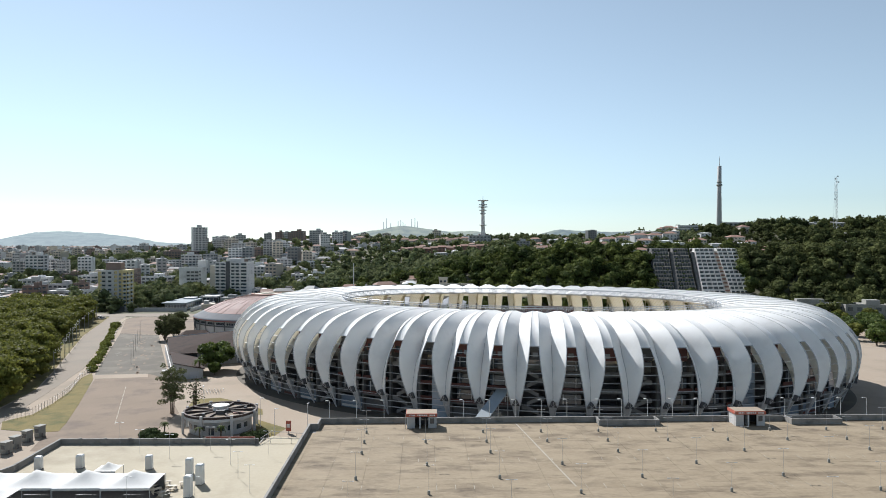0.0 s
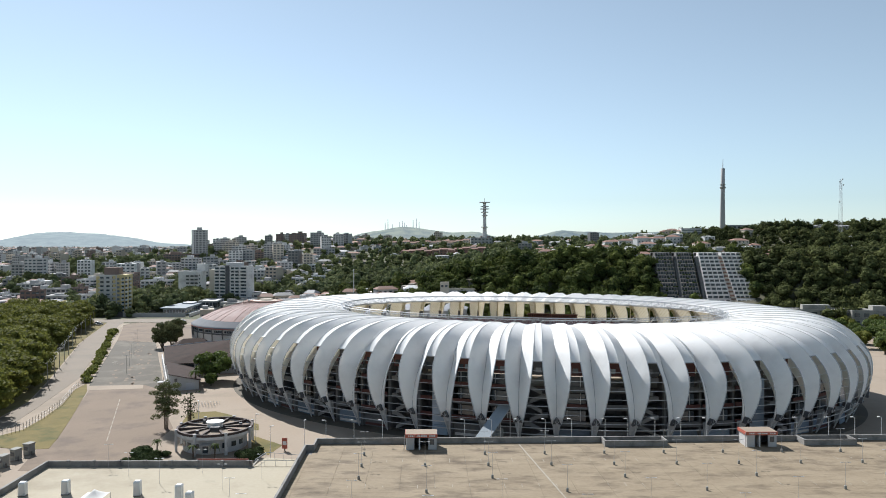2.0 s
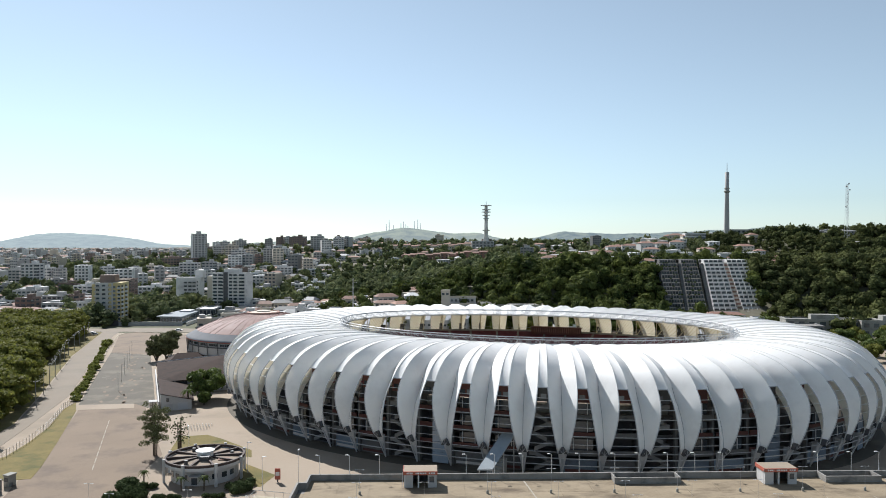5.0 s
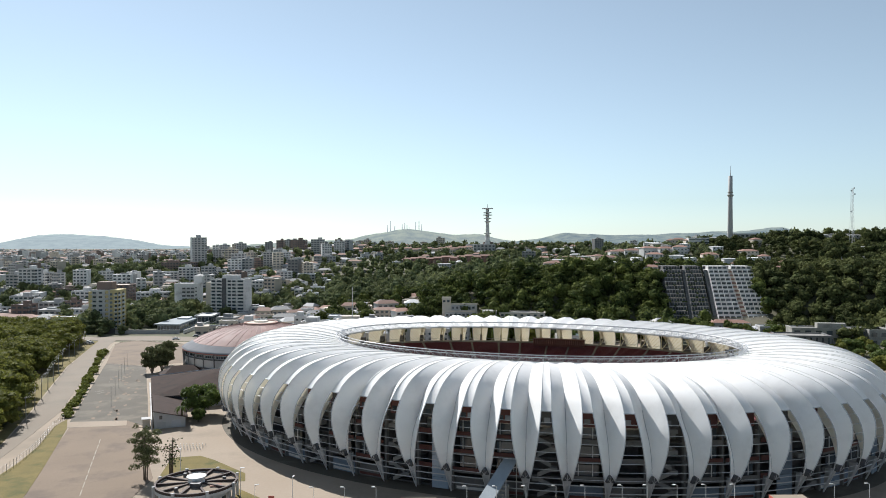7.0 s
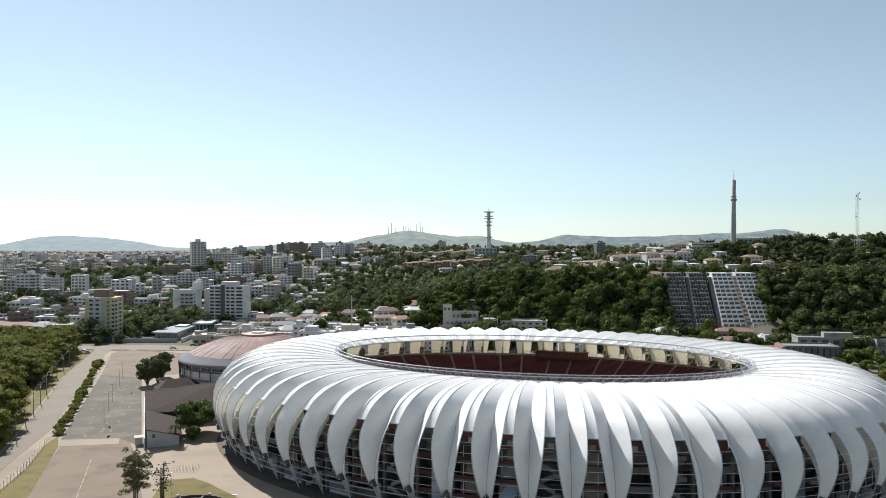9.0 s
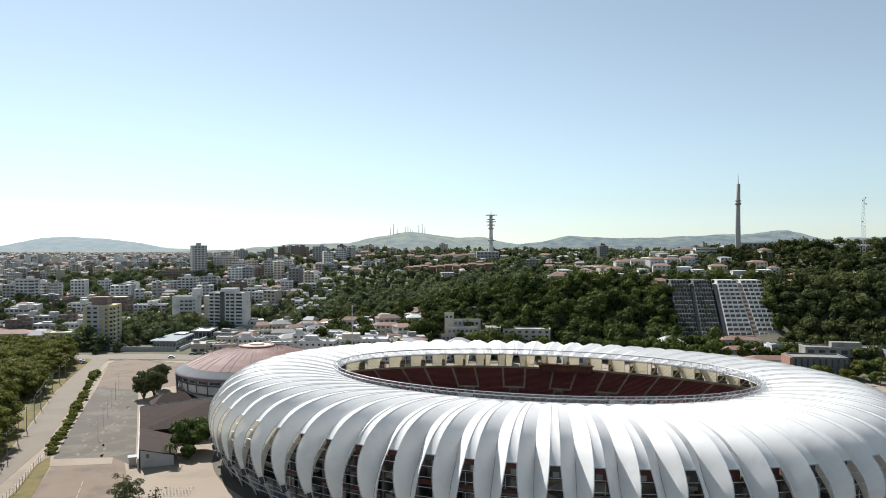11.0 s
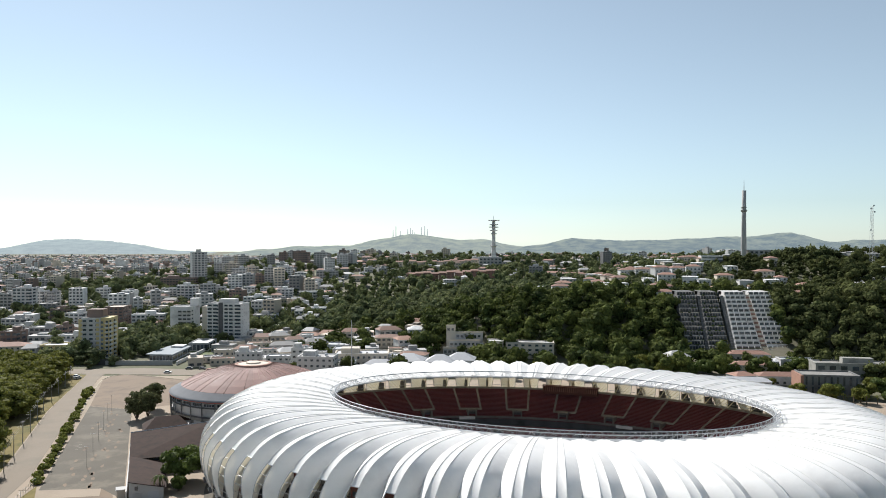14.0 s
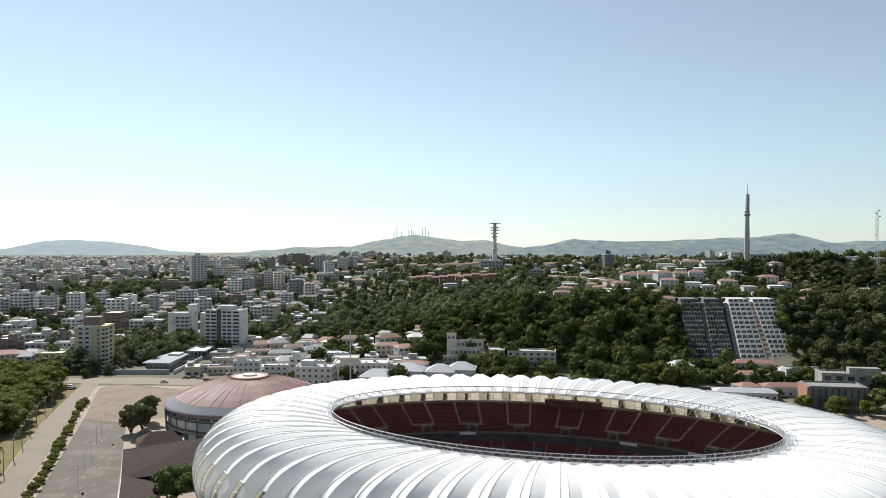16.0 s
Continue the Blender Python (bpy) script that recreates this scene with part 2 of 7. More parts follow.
# ---------------------------------------------------------------- mesh helpers
class Mesh:
    """Collects vertices and faces of one mesh."""

    def __init__(self):
        self.v, self.f = [], []

    def add(self, verts, faces):
        k = len(self.v)
        self.v.extend(tuple(p) for p in verts)
        self.f.extend(tuple(i + k for i in f) for f in faces)
        return self

    def box(self, x, y, z, sx, sy, sz, turn=0.0, taper=1.0):
        """A box whose base is centred at x, y, z."""
        c, s = math.cos(radians(turn)), math.sin(radians(turn))
        pts = []
        for h, k in ((0, 1.0), (sz, taper)):
            for a, b in ((-1, -1), (1, -1), (1, 1), (-1, 1)):
                u, w = a * sx / 2 * k, b * sy / 2 * k
                pts.append((x + u * c - w * s, y + u * s + w * c, z + h))
        return self.add(pts, [(3, 2, 1, 0), (4, 5, 6, 7), (0, 1, 5, 4), (1, 2, 6, 5), (2, 3, 7, 6), (3, 0, 4, 7)])

    def tube(self, p, q, r, r2=None, n=6):
        p, q = Vector(p), Vector(q)
        r2 = r if r2 is None else r2
        d = (q - p).normalized()
        u = d.orthogonal().normalized()
        w = d.cross(u)
        pts = []
        for o, k in ((p, r), (q, r2)):
            for i in range(n):
                a = 2 * math.pi * i / n
                pts.append(o + k * (math.cos(a) * u + math.sin(a) * w))
        faces = [(i, (i + 1) % n, n + (i + 1) % n, n + i) for i in range(n)]
        faces += [tuple(range(n - 1, -1, -1)), tuple(range(n, 2 * n))]
        return self.add(pts, faces)

    def path(self, pts, r, n=5):
        for p, q in zip(pts, pts[1:]):
            self.tube(p, q, r, n=n)
        return self

    def lathe(self, x, y, profile, n=48, close=False):
        """Turns (radius, height) pairs round the upright through x, y."""
        pts = [(x + r * math.cos(2 * math.pi * i / n), y + r * math.sin(2 * math.pi * i / n), z) for r, z in profile for i in range(n)]
        faces = []
        rows = len(profile)
        for k in range(rows if close else rows - 1):
            for i in range(n):
                a, b = k * n, ((k + 1) % rows) * n
                faces.append((a + i, a + (i + 1) % n, b + (i + 1) % n, b + i))
        return self.add(pts, faces)

    def slab(self, outline, z0, z1):
        """A prism over a ground outline (anticlockwise)."""
        n = len(outline)
        pts = [(x, y, z0) for x, y in outline] + [(x, y, z1) for x, y in outline]
        return self.add(pts, [tuple(range(n - 1, -1, -1)), tuple(range(n, 2 * n))] + [(i, (i + 1) % n, n + (i + 1) % n, n + i) for i in range(n)])

    def data(self, name, smooth=False):
        me = bpy.data.meshes.new(name)
        me.from_pydata(self.v, [], self.f)
        if smooth:
            me.shade_smooth()
        return me


def thing(name, x, y, z=0.0, label="", category="", group="", kind="", turn=0.0):
    """An Empty at a thing's base, which will hold its parts."""
    e = new(name)
    e.empty_display_size = 0.5
    e.matrix_basis = pose(x, y, z, 0, 0, turn)
    return tagged(e, label, category, group, kind)


def part(name, mesh, material, parent=None, label="", smooth=False, at=None):
    """One mesh object under a thing or part. Its vertices are in the world's metres, unless at gives its own pose under the parent."""
    me = mesh if isinstance(mesh, bpy.types.Mesh) else mesh.data(name, smooth)
    if not me.materials:
        me.materials.append(material)
    ob = new(name, me)
    if parent is not None:
        ob.parent = parent
        if at is None:
            chain = Matrix.Identity(4)
            q = parent
            while q is not None:
                chain = (q.matrix_parent_inverse @ q.matrix_basis if q.parent is not None else q.matrix_basis) @ chain
                q = q.parent
            ob.matrix_parent_inverse = chain.inverted()
    if at is not None:
        ob.matrix_basis = at
    if label:
        ob["label"] = label
    return ob


def setting(name, mesh, material, label, category, smooth=False):
    return tagged(part(name, mesh, material, smooth=smooth), label, category, kind="structure")


def ss(x, a, b):
    t = min(1.0, max(0.0, (x - a) / (b - a)))
    return t * t * (3 - 2 * t)


# ---------------------------------------------------------------- ground
def height(x, y):
    """The lie of the land: flat by the lake, a wooded hill behind the stadium, a higher plateau beyond."""
    front = 482 - 0.10 * max(0.0, x - 60) - 0.12 * max(0.0, x - 230)
    hill = 33 * ss(x, -110, 110) * ss(y, front, front + 105) * (1 - 0.5 * ss(y, 720, 1000))
    ridge = 27 * ss(x, 90, 300) * ss(y, 590, 800) * (1 - ss(y, 850, 1100))
    plateau = 42 * ss(y, 560, 1240) * (0.18 + 0.82 * ss(x, -700, -150))
    fall = 1 - 0.80 * ss(y, 1350, 2800)
    far = 4 * ss(y, 1500, 2600)
    base = (((hill + ridge) ** 3 + plateau ** 3) ** (1 / 3)) * fall + far
    rough = noise.noise(Vector((x * 0.012, y * 0.012, 0))) * 3.0 * ss(y, 500, 700)
    return base + rough - 0.06


xs = sorted(set(list(range(-4200, -900, 220)) + list(range(-900, 640, 22)) + list(range(640, 4400, 220))))
ys = sorted(set(list(range(-3000, 100, 310)) + list(range(100, 480, 95)) + list(range(480, 1400, 22)) + list(range(1400, 4990, 170))))
g = Mesh()
g.add([(x, y, height(x, y)) for y in ys for x in xs],
      [(j * len(xs) + i, j * len(xs) + i + 1, (j + 1) * len(xs) + i + 1, (j + 1) * len(xs) + i) for j in range(len(ys) - 1) for i in range(len(xs) - 1)])
setting("ground", g, M["ground"], "uneven green and earthy ground rising to a wooded hill", "ground", smooth=True)

HILLS = [  # centre x, half-width, height of the far hills on the horizon
    ("far", 4350, [(-2750, 190, 14), (-2500, 190, 46), (-2300, 190, 58), (-2080, 190, 54), (-1860, 190, 41), (-1600, 190, 10)]),
    ("near", 3650, [(360, 130, 46), (560, 130, 71), (740, 130, 66), (930, 130, 66), (1120, 130, 72), (1310, 130, 78), (1480, 130, 65), (1630, 130, 82), (1760, 130, 50), (1950, 130, 66), (2200, 180, 80), (2600, 300, 74)]),
    ("mid", 3950, [(-1050, 130, 26), (-850, 130, 44), (-650, 130, 44), (-430, 130, 66), (-240, 130, 94), (-60, 130, 78), (150, 130, 76), (330, 130, 34), (480, 130, 26)]),
]
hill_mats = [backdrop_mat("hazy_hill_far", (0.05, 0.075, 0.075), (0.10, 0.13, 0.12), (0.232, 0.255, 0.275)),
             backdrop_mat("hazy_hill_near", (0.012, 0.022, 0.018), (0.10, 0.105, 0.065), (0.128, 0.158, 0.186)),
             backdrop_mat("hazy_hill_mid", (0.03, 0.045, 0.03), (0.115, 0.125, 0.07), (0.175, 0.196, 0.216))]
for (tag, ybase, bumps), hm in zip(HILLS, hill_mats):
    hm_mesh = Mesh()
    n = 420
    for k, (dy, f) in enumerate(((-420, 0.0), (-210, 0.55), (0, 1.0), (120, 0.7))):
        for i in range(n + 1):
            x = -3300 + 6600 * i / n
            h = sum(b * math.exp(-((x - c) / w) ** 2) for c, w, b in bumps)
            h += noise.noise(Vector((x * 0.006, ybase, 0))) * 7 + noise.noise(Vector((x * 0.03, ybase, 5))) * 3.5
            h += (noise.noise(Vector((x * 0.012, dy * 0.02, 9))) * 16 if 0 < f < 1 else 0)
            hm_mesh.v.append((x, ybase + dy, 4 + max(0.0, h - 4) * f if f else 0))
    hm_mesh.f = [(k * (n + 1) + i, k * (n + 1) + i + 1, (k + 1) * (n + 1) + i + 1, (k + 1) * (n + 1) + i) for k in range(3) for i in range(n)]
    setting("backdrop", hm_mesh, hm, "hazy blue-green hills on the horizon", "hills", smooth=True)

# paved ground round the stadium: slabs a few centimetres proud of one another
setting("plaza", Mesh().slab([(-205, 120), (260, 120), (260, 430), (150, 452), (-60, 440), (-110, 452), (-212, 452)], -0.5, 0.0), M["plaza"],
        "sandy beige paving round the stadium", "paving")
setting("pavement", Mesh().slab([(-95, 168), (-72, 168), (-74, 205), (-104, 266), (-123, 260), (-118, 246)], -0.3, 0.03), M["pale_asphalt"],
        "worn pale asphalt of the near car park", "car park")
setting("pavement_2", Mesh().slab([(-124.5, 261.5), (-106.2, 264), (-95.4, 254.6), (-115.9, 304), (-119.4, 312), (-143.4, 369.4), (-165.6, 375.8)], -0.3, 0.04), M["asphalt"],
        "patched dark grey asphalt car park", "car park")
setting("pavement_3", Mesh().slab([(-165.8, 376.4), (-143.6, 370.2), (-128, 380), (-118, 424), (-150, 443), (-172, 452), (-186, 455.3), (-190.5, 450), (-190.6, 441)], -0.3, 0.03), M["pale_asphalt"],
        "bare pale asphalt at the end of the car park", "car park")
setting("pavement_4", Mesh().slab([(-128.2, 262), (-132.2, 275), (-164.2, 366), (-190.2, 440), (-192.6, 439.2), (-167.7, 366), (-134.8, 275.5), (-131, 262)], -0.3, 0.07), M["plaza"],
        "pale footway between the road and the shrubs", "footway")
setting("pavement_5", Mesh().slab([(-121.7, 254.6), (-103.9, 257.7), (-106.5, 264.2), (-125.2, 262)], -0.3, 0.052), M["plaza"], "pale concrete strip across the car park", "paving")
kerb = [(-164.2, 366), (-178.9, 402.8), (-191.2, 440.9), (-191.2, 450.5), (-186.6, 456.0), (-172.3, 452.8), (-152.9, 443.8), (-128, 431.5)]
km = Mesh()
for (x0, y0), (x1, y1) in zip(kerb, kerb[1:]):
    dx, dy = x1 - x0, y1 - y0
    L = math.hypot(dx, dy)
    km.box((x0 + x1) / 2, (y0 + y1) / 2, 0, L + 0.2, 0.55, 0.16, math.degrees(math.atan2(dy, dx)))
setting("kerb", km, M["deck_light"], "pale concrete kerb round the end of the car park", "kerb")
setting("road", Mesh().slab([(-112, 170), (-126.5, 238), (-135, 275.5), (-168, 366), (-193, 439), (-201, 470), (-214, 470), (-206, 452), (-179.5, 366), (-145, 275.5), (-131, 236), (-127, 210), (-220, 206), (-220, 188), (-125, 190), (-125, 170)][::-1],
        -0.3, 0.05), M["road"], "pale concrete access road", "road")
setting("road_2", Mesh().slab([(-420, 478), (-420, 463), (-213, 458), (-172, 456), (-60, 447), (120, 452), (120, 466), (-60, 468), (-149, 472), (-183, 477.5), (-214, 473)][::1], -0.5, 0.06), M["road"],
        "pale cross street behind the car park", "road")
setting("verge", Mesh().slab([(-113, 187), (-103, 184.2), (-97.4, 185.3), (-100, 194.4), (-107.6, 216.3), (-121.2, 253.6), (-127.5, 266), (-126.5, 256), (-119, 233), (-115.5, 216.3), (-114, 203), (-117.5, 195)], -0.3, 0.075), M["grass"],
        "dry yellow grass verge", "grass")
setting("verge_2", Mesh().slab([(-145.5, 275), (-180, 366), (-207, 455), (-225, 460), (-330, 455), (-330, 207), (-128, 211), (-131.5, 236)], -0.3, 0.03), M["grass"],
        "dry grass of the tree park", "grass")
setting("verge_3", Mesh().slab([(-72.4, 203), (-50, 203), (-51.7, 209.2), (-63.7, 220.9), (-68.5, 224.5), (-75.8, 222.5)], -0.3, 0.03), M["grass"], "dry grass patch by the pavilion", "grass")
setting("verge_4", Mesh().slab([(-48, 182), (-42, 180), (-40.4, 188.5), (-50.2, 197.5)], -0.3, 0.03), M["grass"], "thin dry grass by the pavilion", "grass")


# ---------------------------------------------------------------- stadium
CX, CY = 28.7, 268.5
OUT = (107.4, 80.9, -0.335, 2.073)
RING = (67.8, 40.4, -0.285, 2.0)
N = 63


def ring_points(shape, count, phase=0.0):
    """Points at equal steps along an oval, with the first on its long axis, and their outward normals."""
    a, b, th, e = shape
    ph = np.linspace(0, 2 * np.pi, 7201)
    c, s = np.cos(ph), np.sin(ph)
    u = a * np.sign(c) * np.abs(c) ** (2 / e)
    w = b * np.sign(s) * np.abs(s) ** (2 / e)
    run = np.r_[0, np.cumsum(np.hypot(np.diff(u), np.diff(w)))]
    at = ((np.arange(count) + phase) / count % 1.0) * run[-1]
    u, w = np.interp(at, run, u), np.interp(at, run, w)
    x, y = CX + u * math.cos(th) - w * math.sin(th), CY + u * math.sin(th) + w * math.cos(th)
    return np.stack([x, y], 1)


PHASE = 0.05  # where the first leaf stands, in leaves
SUB = 8       # steps across one module
outer = ring_points(OUT, N * SUB, PHASE * SUB)
inner = ring_points(RING, N * SUB, (PHASE - 0.15) * SUB) + np.array([0.0, 2.5])

# outline of the leaves' edges: share of the way in from the outer oval, height; width in modules; depth of the fold along the middle
RIDGE = [(0.0125, 6.0), (-0.012, 9.0), (-0.028, 12.0), (-0.030, 15.0), (-0.010, 18.2), (0.045, 21.3), (0.10, 23.6), (0.17, 25.4), (0.26, 26.7),
         (0.38, 27.6), (0.52, 27.8), (0.68, 27.5), (0.83, 26.8), (0.97, 25.8)]
WIDTH = [0.24, 0.37, 0.49, 0.60, 0.685, 0.745, 0.755, 0.765, 0.77, 0.775, 0.78, 0.79, 0.795, 0.80]
SAG = [0.2, 1.25, 2.5, 3.5, 4.2, 4.2, 3.5, 2.7, 1.9, 1.35, 1.0, 0.8, 0.65, 0.5]


def finer(rows):
    """Twice as many rows along a smooth line through the given ones."""
    r = np.array(rows, float)
    e = np.concatenate([[2 * r[0] - r[1]], r, [2 * r[-1] - r[-2]]])
    mid = (9 * (e[1:-2] + e[2:-1]) - e[:-3] - e[3:]) / 16
    out = [r[0]]
    for k in range(len(mid)):
        out += [mid[k], r[k + 1]]
    return [tuple(float(q) for q in v) if r.ndim > 1 else float(v) for v in out]


RIDGE, WIDTH, SAG = finer(RIDGE), finer(WIDTH), finer(SAG)
HEAD = 10  # the row at which the openings end


def place(m, f, z):
    """The point of module line m (may be a fraction) that lies the share f of the way from the outer oval to the ring."""
    k = m * SUB
    i = int(math.floor(k))
    t = k - i
    n = N * SUB
    o = outer[i % n] * (1 - t) + outer[(i + 1) % n] * t
    r = inner[i % n] * (1 - t) + inner[(i + 1) % n] * t
    p = o + (r - o) * f
    return Vector((p[0], p[1], z))


def profile_normal(j):
    """The outward (share, height) normal of the ridge line at its row j, in metres."""
    a, b = RIDGE[max(0, j - 1)], RIDGE[min(len(RIDGE) - 1, j + 1)]
    d = Vector(((b[0] - a[0]) * 40, b[1] - a[1])).normalized()
    return -d.y, d.x  # out along the share (negative is outwards), up


def leaf_point(m, j, w):
    """A point of the leaf of module m, row j, across w from -1 to 1: two taut flanks that sink to a fold along the middle."""
    f, z = RIDGE[j]
    drop = SAG[j] * (1 - abs(w)) ** 1.12
    nx, nz = profile_normal(j)
    return place(m + w * WIDTH[j] * 0.5, f - nx * drop / 40, z - nz * drop)


stadium = thing("stadium", CX, CY, 0, "oval football stadium wrapped in white leaf-shaped membrane panels", "stadium")
ACROSS = 8
for m in range(N):
    lf = Mesh()
    for lo, hi in ((-1, 0), (0, 1)):
        k0 = len(lf.v)
        half = ACROSS // 2
        for j in range(len(RIDGE)):
            for q in range(half + 1):
                lf.v.append(tuple(leaf_point(m, j, lo + (hi - lo) * q / half)))
        for j in range(len(RIDGE) - 1):
            for q in range(half):
                k = k0 + j * (half + 1) + q
                lf.f.append((k, k + 1, k + half + 2, k + half + 1))
    leaf = part("leaf_panel", lf, M["membrane"], stadium, smooth=True)
    sm = Mesh()
    sm.path([leaf_point(m, j, 0) + Vector((0, 0, 0.02)) for j in range(0, 13)], 0.05, 4)
    part("seam", sm, M["seam"], leaf, "thin dark crease cable")
    # edge tubes along both sides of the leaf
    for side in (-1, 1):
        ed = Mesh().path([leaf_point(m, j, side) for j in range(0, len(RIDGE))], 0.11, 4)
        part("edge_tube", ed, M["membrane"], leaf, "white edge cord")
    # the sunken strip between this leaf and the next, above the opening
    vs = Mesh()
    rows = list(range(HEAD, len(RIDGE)))
    for j in rows:
        a, b = leaf_point(m, j, 1), leaf_point(m + 1, j, -1)
        nx, nz = profile_normal(j)
        way = place(m + 0.5, RIDGE[j][0] + 0.05, 0) - place(m + 0.5, RIDGE[j][0], 0)
        way.normalize()
        for t in (0.0, 0.2, 0.4, 0.6, 0.8, 1.0):
            swell = -0.12 * (1 - (2 * t - 1) ** 2)
            vs.v.append(tuple(a.lerp(b, t) + way * nx * swell + Vector((0, 0, nz * swell))))
    for j in range(len(rows) - 1):
        for t in range(5):
            k = j * 6 + t
            vs.f.append((k, k + 1, k + 7, k + 6))
    part("crown_strip", vs, M["membrane"], stadium, smooth=True)
    # V-shaped steel foot
    ft = Mesh()
    tip = place(m, 0.085, 0.0)
    for side in (-1, 1):
        ft.tube(tip, place(m + side * 0.10, 0.022, 6.6), 0.17, 0.24, 6)
    a, b, c = tip + Vector((0, 0, 1.0)), place(m - 0.10, 0.022, 6.4), place(m + 0.10, 0.022, 6.4)
    back = place(m, 0.075, 6.0)
    ft.add([a, b, c, back], [(0, 1, 2), (0, 3, 1), (0, 2, 3)])
    foot = part("foot", ft, M["steel"], stadium, "tapering white steel foot")
    kn = Mesh()
    hub = [place(m, f, 6.15) for f in (-0.004, 0.03)]
    rim = [[place(m - 0.105 + 0.21 * q / 10, f, 6.15) + Vector((0, 0, 1.5 * math.sin(math.pi * q / 10))) for q in range(11)] for f in (-0.004 - 0.01, 0.03)]
    kn.add(hub + rim[0] + rim[1], [(0, 2 + q, 3 + q) for q in range(10)] + [(2 + q, 13 + q, 14 + q, 3 + q) for q in range(10)])
    node = part("node", kn, M["dark_metal"], foot, "dark fan-shaped steel node")
    sp = Mesh()
    for q in (2, 5, 8):
        sp.tube(hub[0] + (hub[0] - hub[1]) * 0.1, rim[0][q] + (hub[0] - hub[1]) * 0.1, 0.06, n=4)
    part("spoke", sp, M["steel"], node, "thin white spokes")

# slatted openings between the leaves
RUNGS = 8
for m in range(N):
    z_top = 21.2
    grille = part("opening_frame", Mesh().path([leaf_point(m, j, 1) for j in range(0, HEAD + 1)], 0.12, 5), M["steel"], stadium, "white steel frame of an opening")
    part("upright", Mesh().path([leaf_point(m + 1, j, -1) for j in range(0, HEAD + 1)], 0.12, 5), M["steel"], grille)

    def edge(mm, side, z):
        for j in range(len(RIDGE) - 1):
            a, b = leaf_point(mm, j, side), leaf_point(mm, j + 1, side)
            if a.z <= z <= b.z:
                return a.lerp(b, (z - a.z) / (b.z - a.z))
        return leaf_point(mm, 0, side)

    for k in range(RUNGS if place(m, 0, 0).y < CY + 5 else 0):
        z = 6.3 + (z_top - 6.3) * k / (RUNGS - 1)
        p, q = edge(m, 1, z), edge(m + 1, -1, z)
        r = 0.12 if k == RUNGS - 1 else 0.065
        part("slat", Mesh().tube(p, q, r, n=5), M["steel"], grille)

# two rails that run round the feet
for z, f in ((4.4, 0.045), (2.6, 0.06)):
    part("foot_rail", Mesh().path([place(m / 2, f, z) for m in range(2 * N + 1)], 0.13, 5), M["steel"], stadium, "white steel rail round the feet")


def annulus(rows, smooth=False, step=1):
    """A surface of the stadium's bowl through (share, height) rows, all the way round."""
    me = Mesh()
    n = N * 2 // step
    for f, z in rows:
        for i in range(n):
            me.v.append(tuple(place(i * step / 2, f, z)))
    for k in range(len(rows) - 1):
        for i in range(n):
            me.f.append((k * n + i, k * n + (i + 1) % n, (k + 1) * n + (i + 1) % n, (k + 1) * n + i))
    return me


# concrete galleries behind the openings, their shade put into a darkened concrete
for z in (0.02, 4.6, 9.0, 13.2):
    part("gallery_floor", annulus([(0.135, z), (0.135, z + 0.4), (0.22, z + 0.4), (0.22, z), (0.135, z)]), M["dark_concrete"], stadium, "concrete gallery floor coloured dark for its shade")
part("gallery_wall", annulus([(0.215, 0.0), (0.215, 15.2), (0.225, 15.2), (0.225, 0.0)]), M["dark_concrete"], stadium, "concrete wall behind the galleries, coloured dark for its shade")
# the shade below the overhang is put in as a ring of dark asphalt
part("apron", annulus([(-0.005, 0.02), (0.14, 0.025)]), M["asphalt"], stadium, "dark paving ring added for the shade under the overhanging leaves")
rng = random.Random(4)


def bay_box(mesh, m0, m1, f0, f1, z0, z1, z0b=None, z1b=None):
    """A bent box between two module lines and two shares; the second pair of heights holds at m1."""
    z0b, z1b = z0 if z0b is None else z0b, z1 if z1b is None else z1b
    v = [place(m0, f0, z0), place(m1, f0, z0b), place(m1, f1, z0b), place(m0, f1, z0), place(m0, f0, z1), place(m1, f0, z1b), place(m1, f1, z1b), place(m0, f1, z1)]
    return mesh.add(v, [(3, 2, 1, 0), (4, 5, 6, 7), (0, 1, 5, 4), (1, 2, 6, 5), (2, 3, 7, 6), (3, 0, 4, 7)])


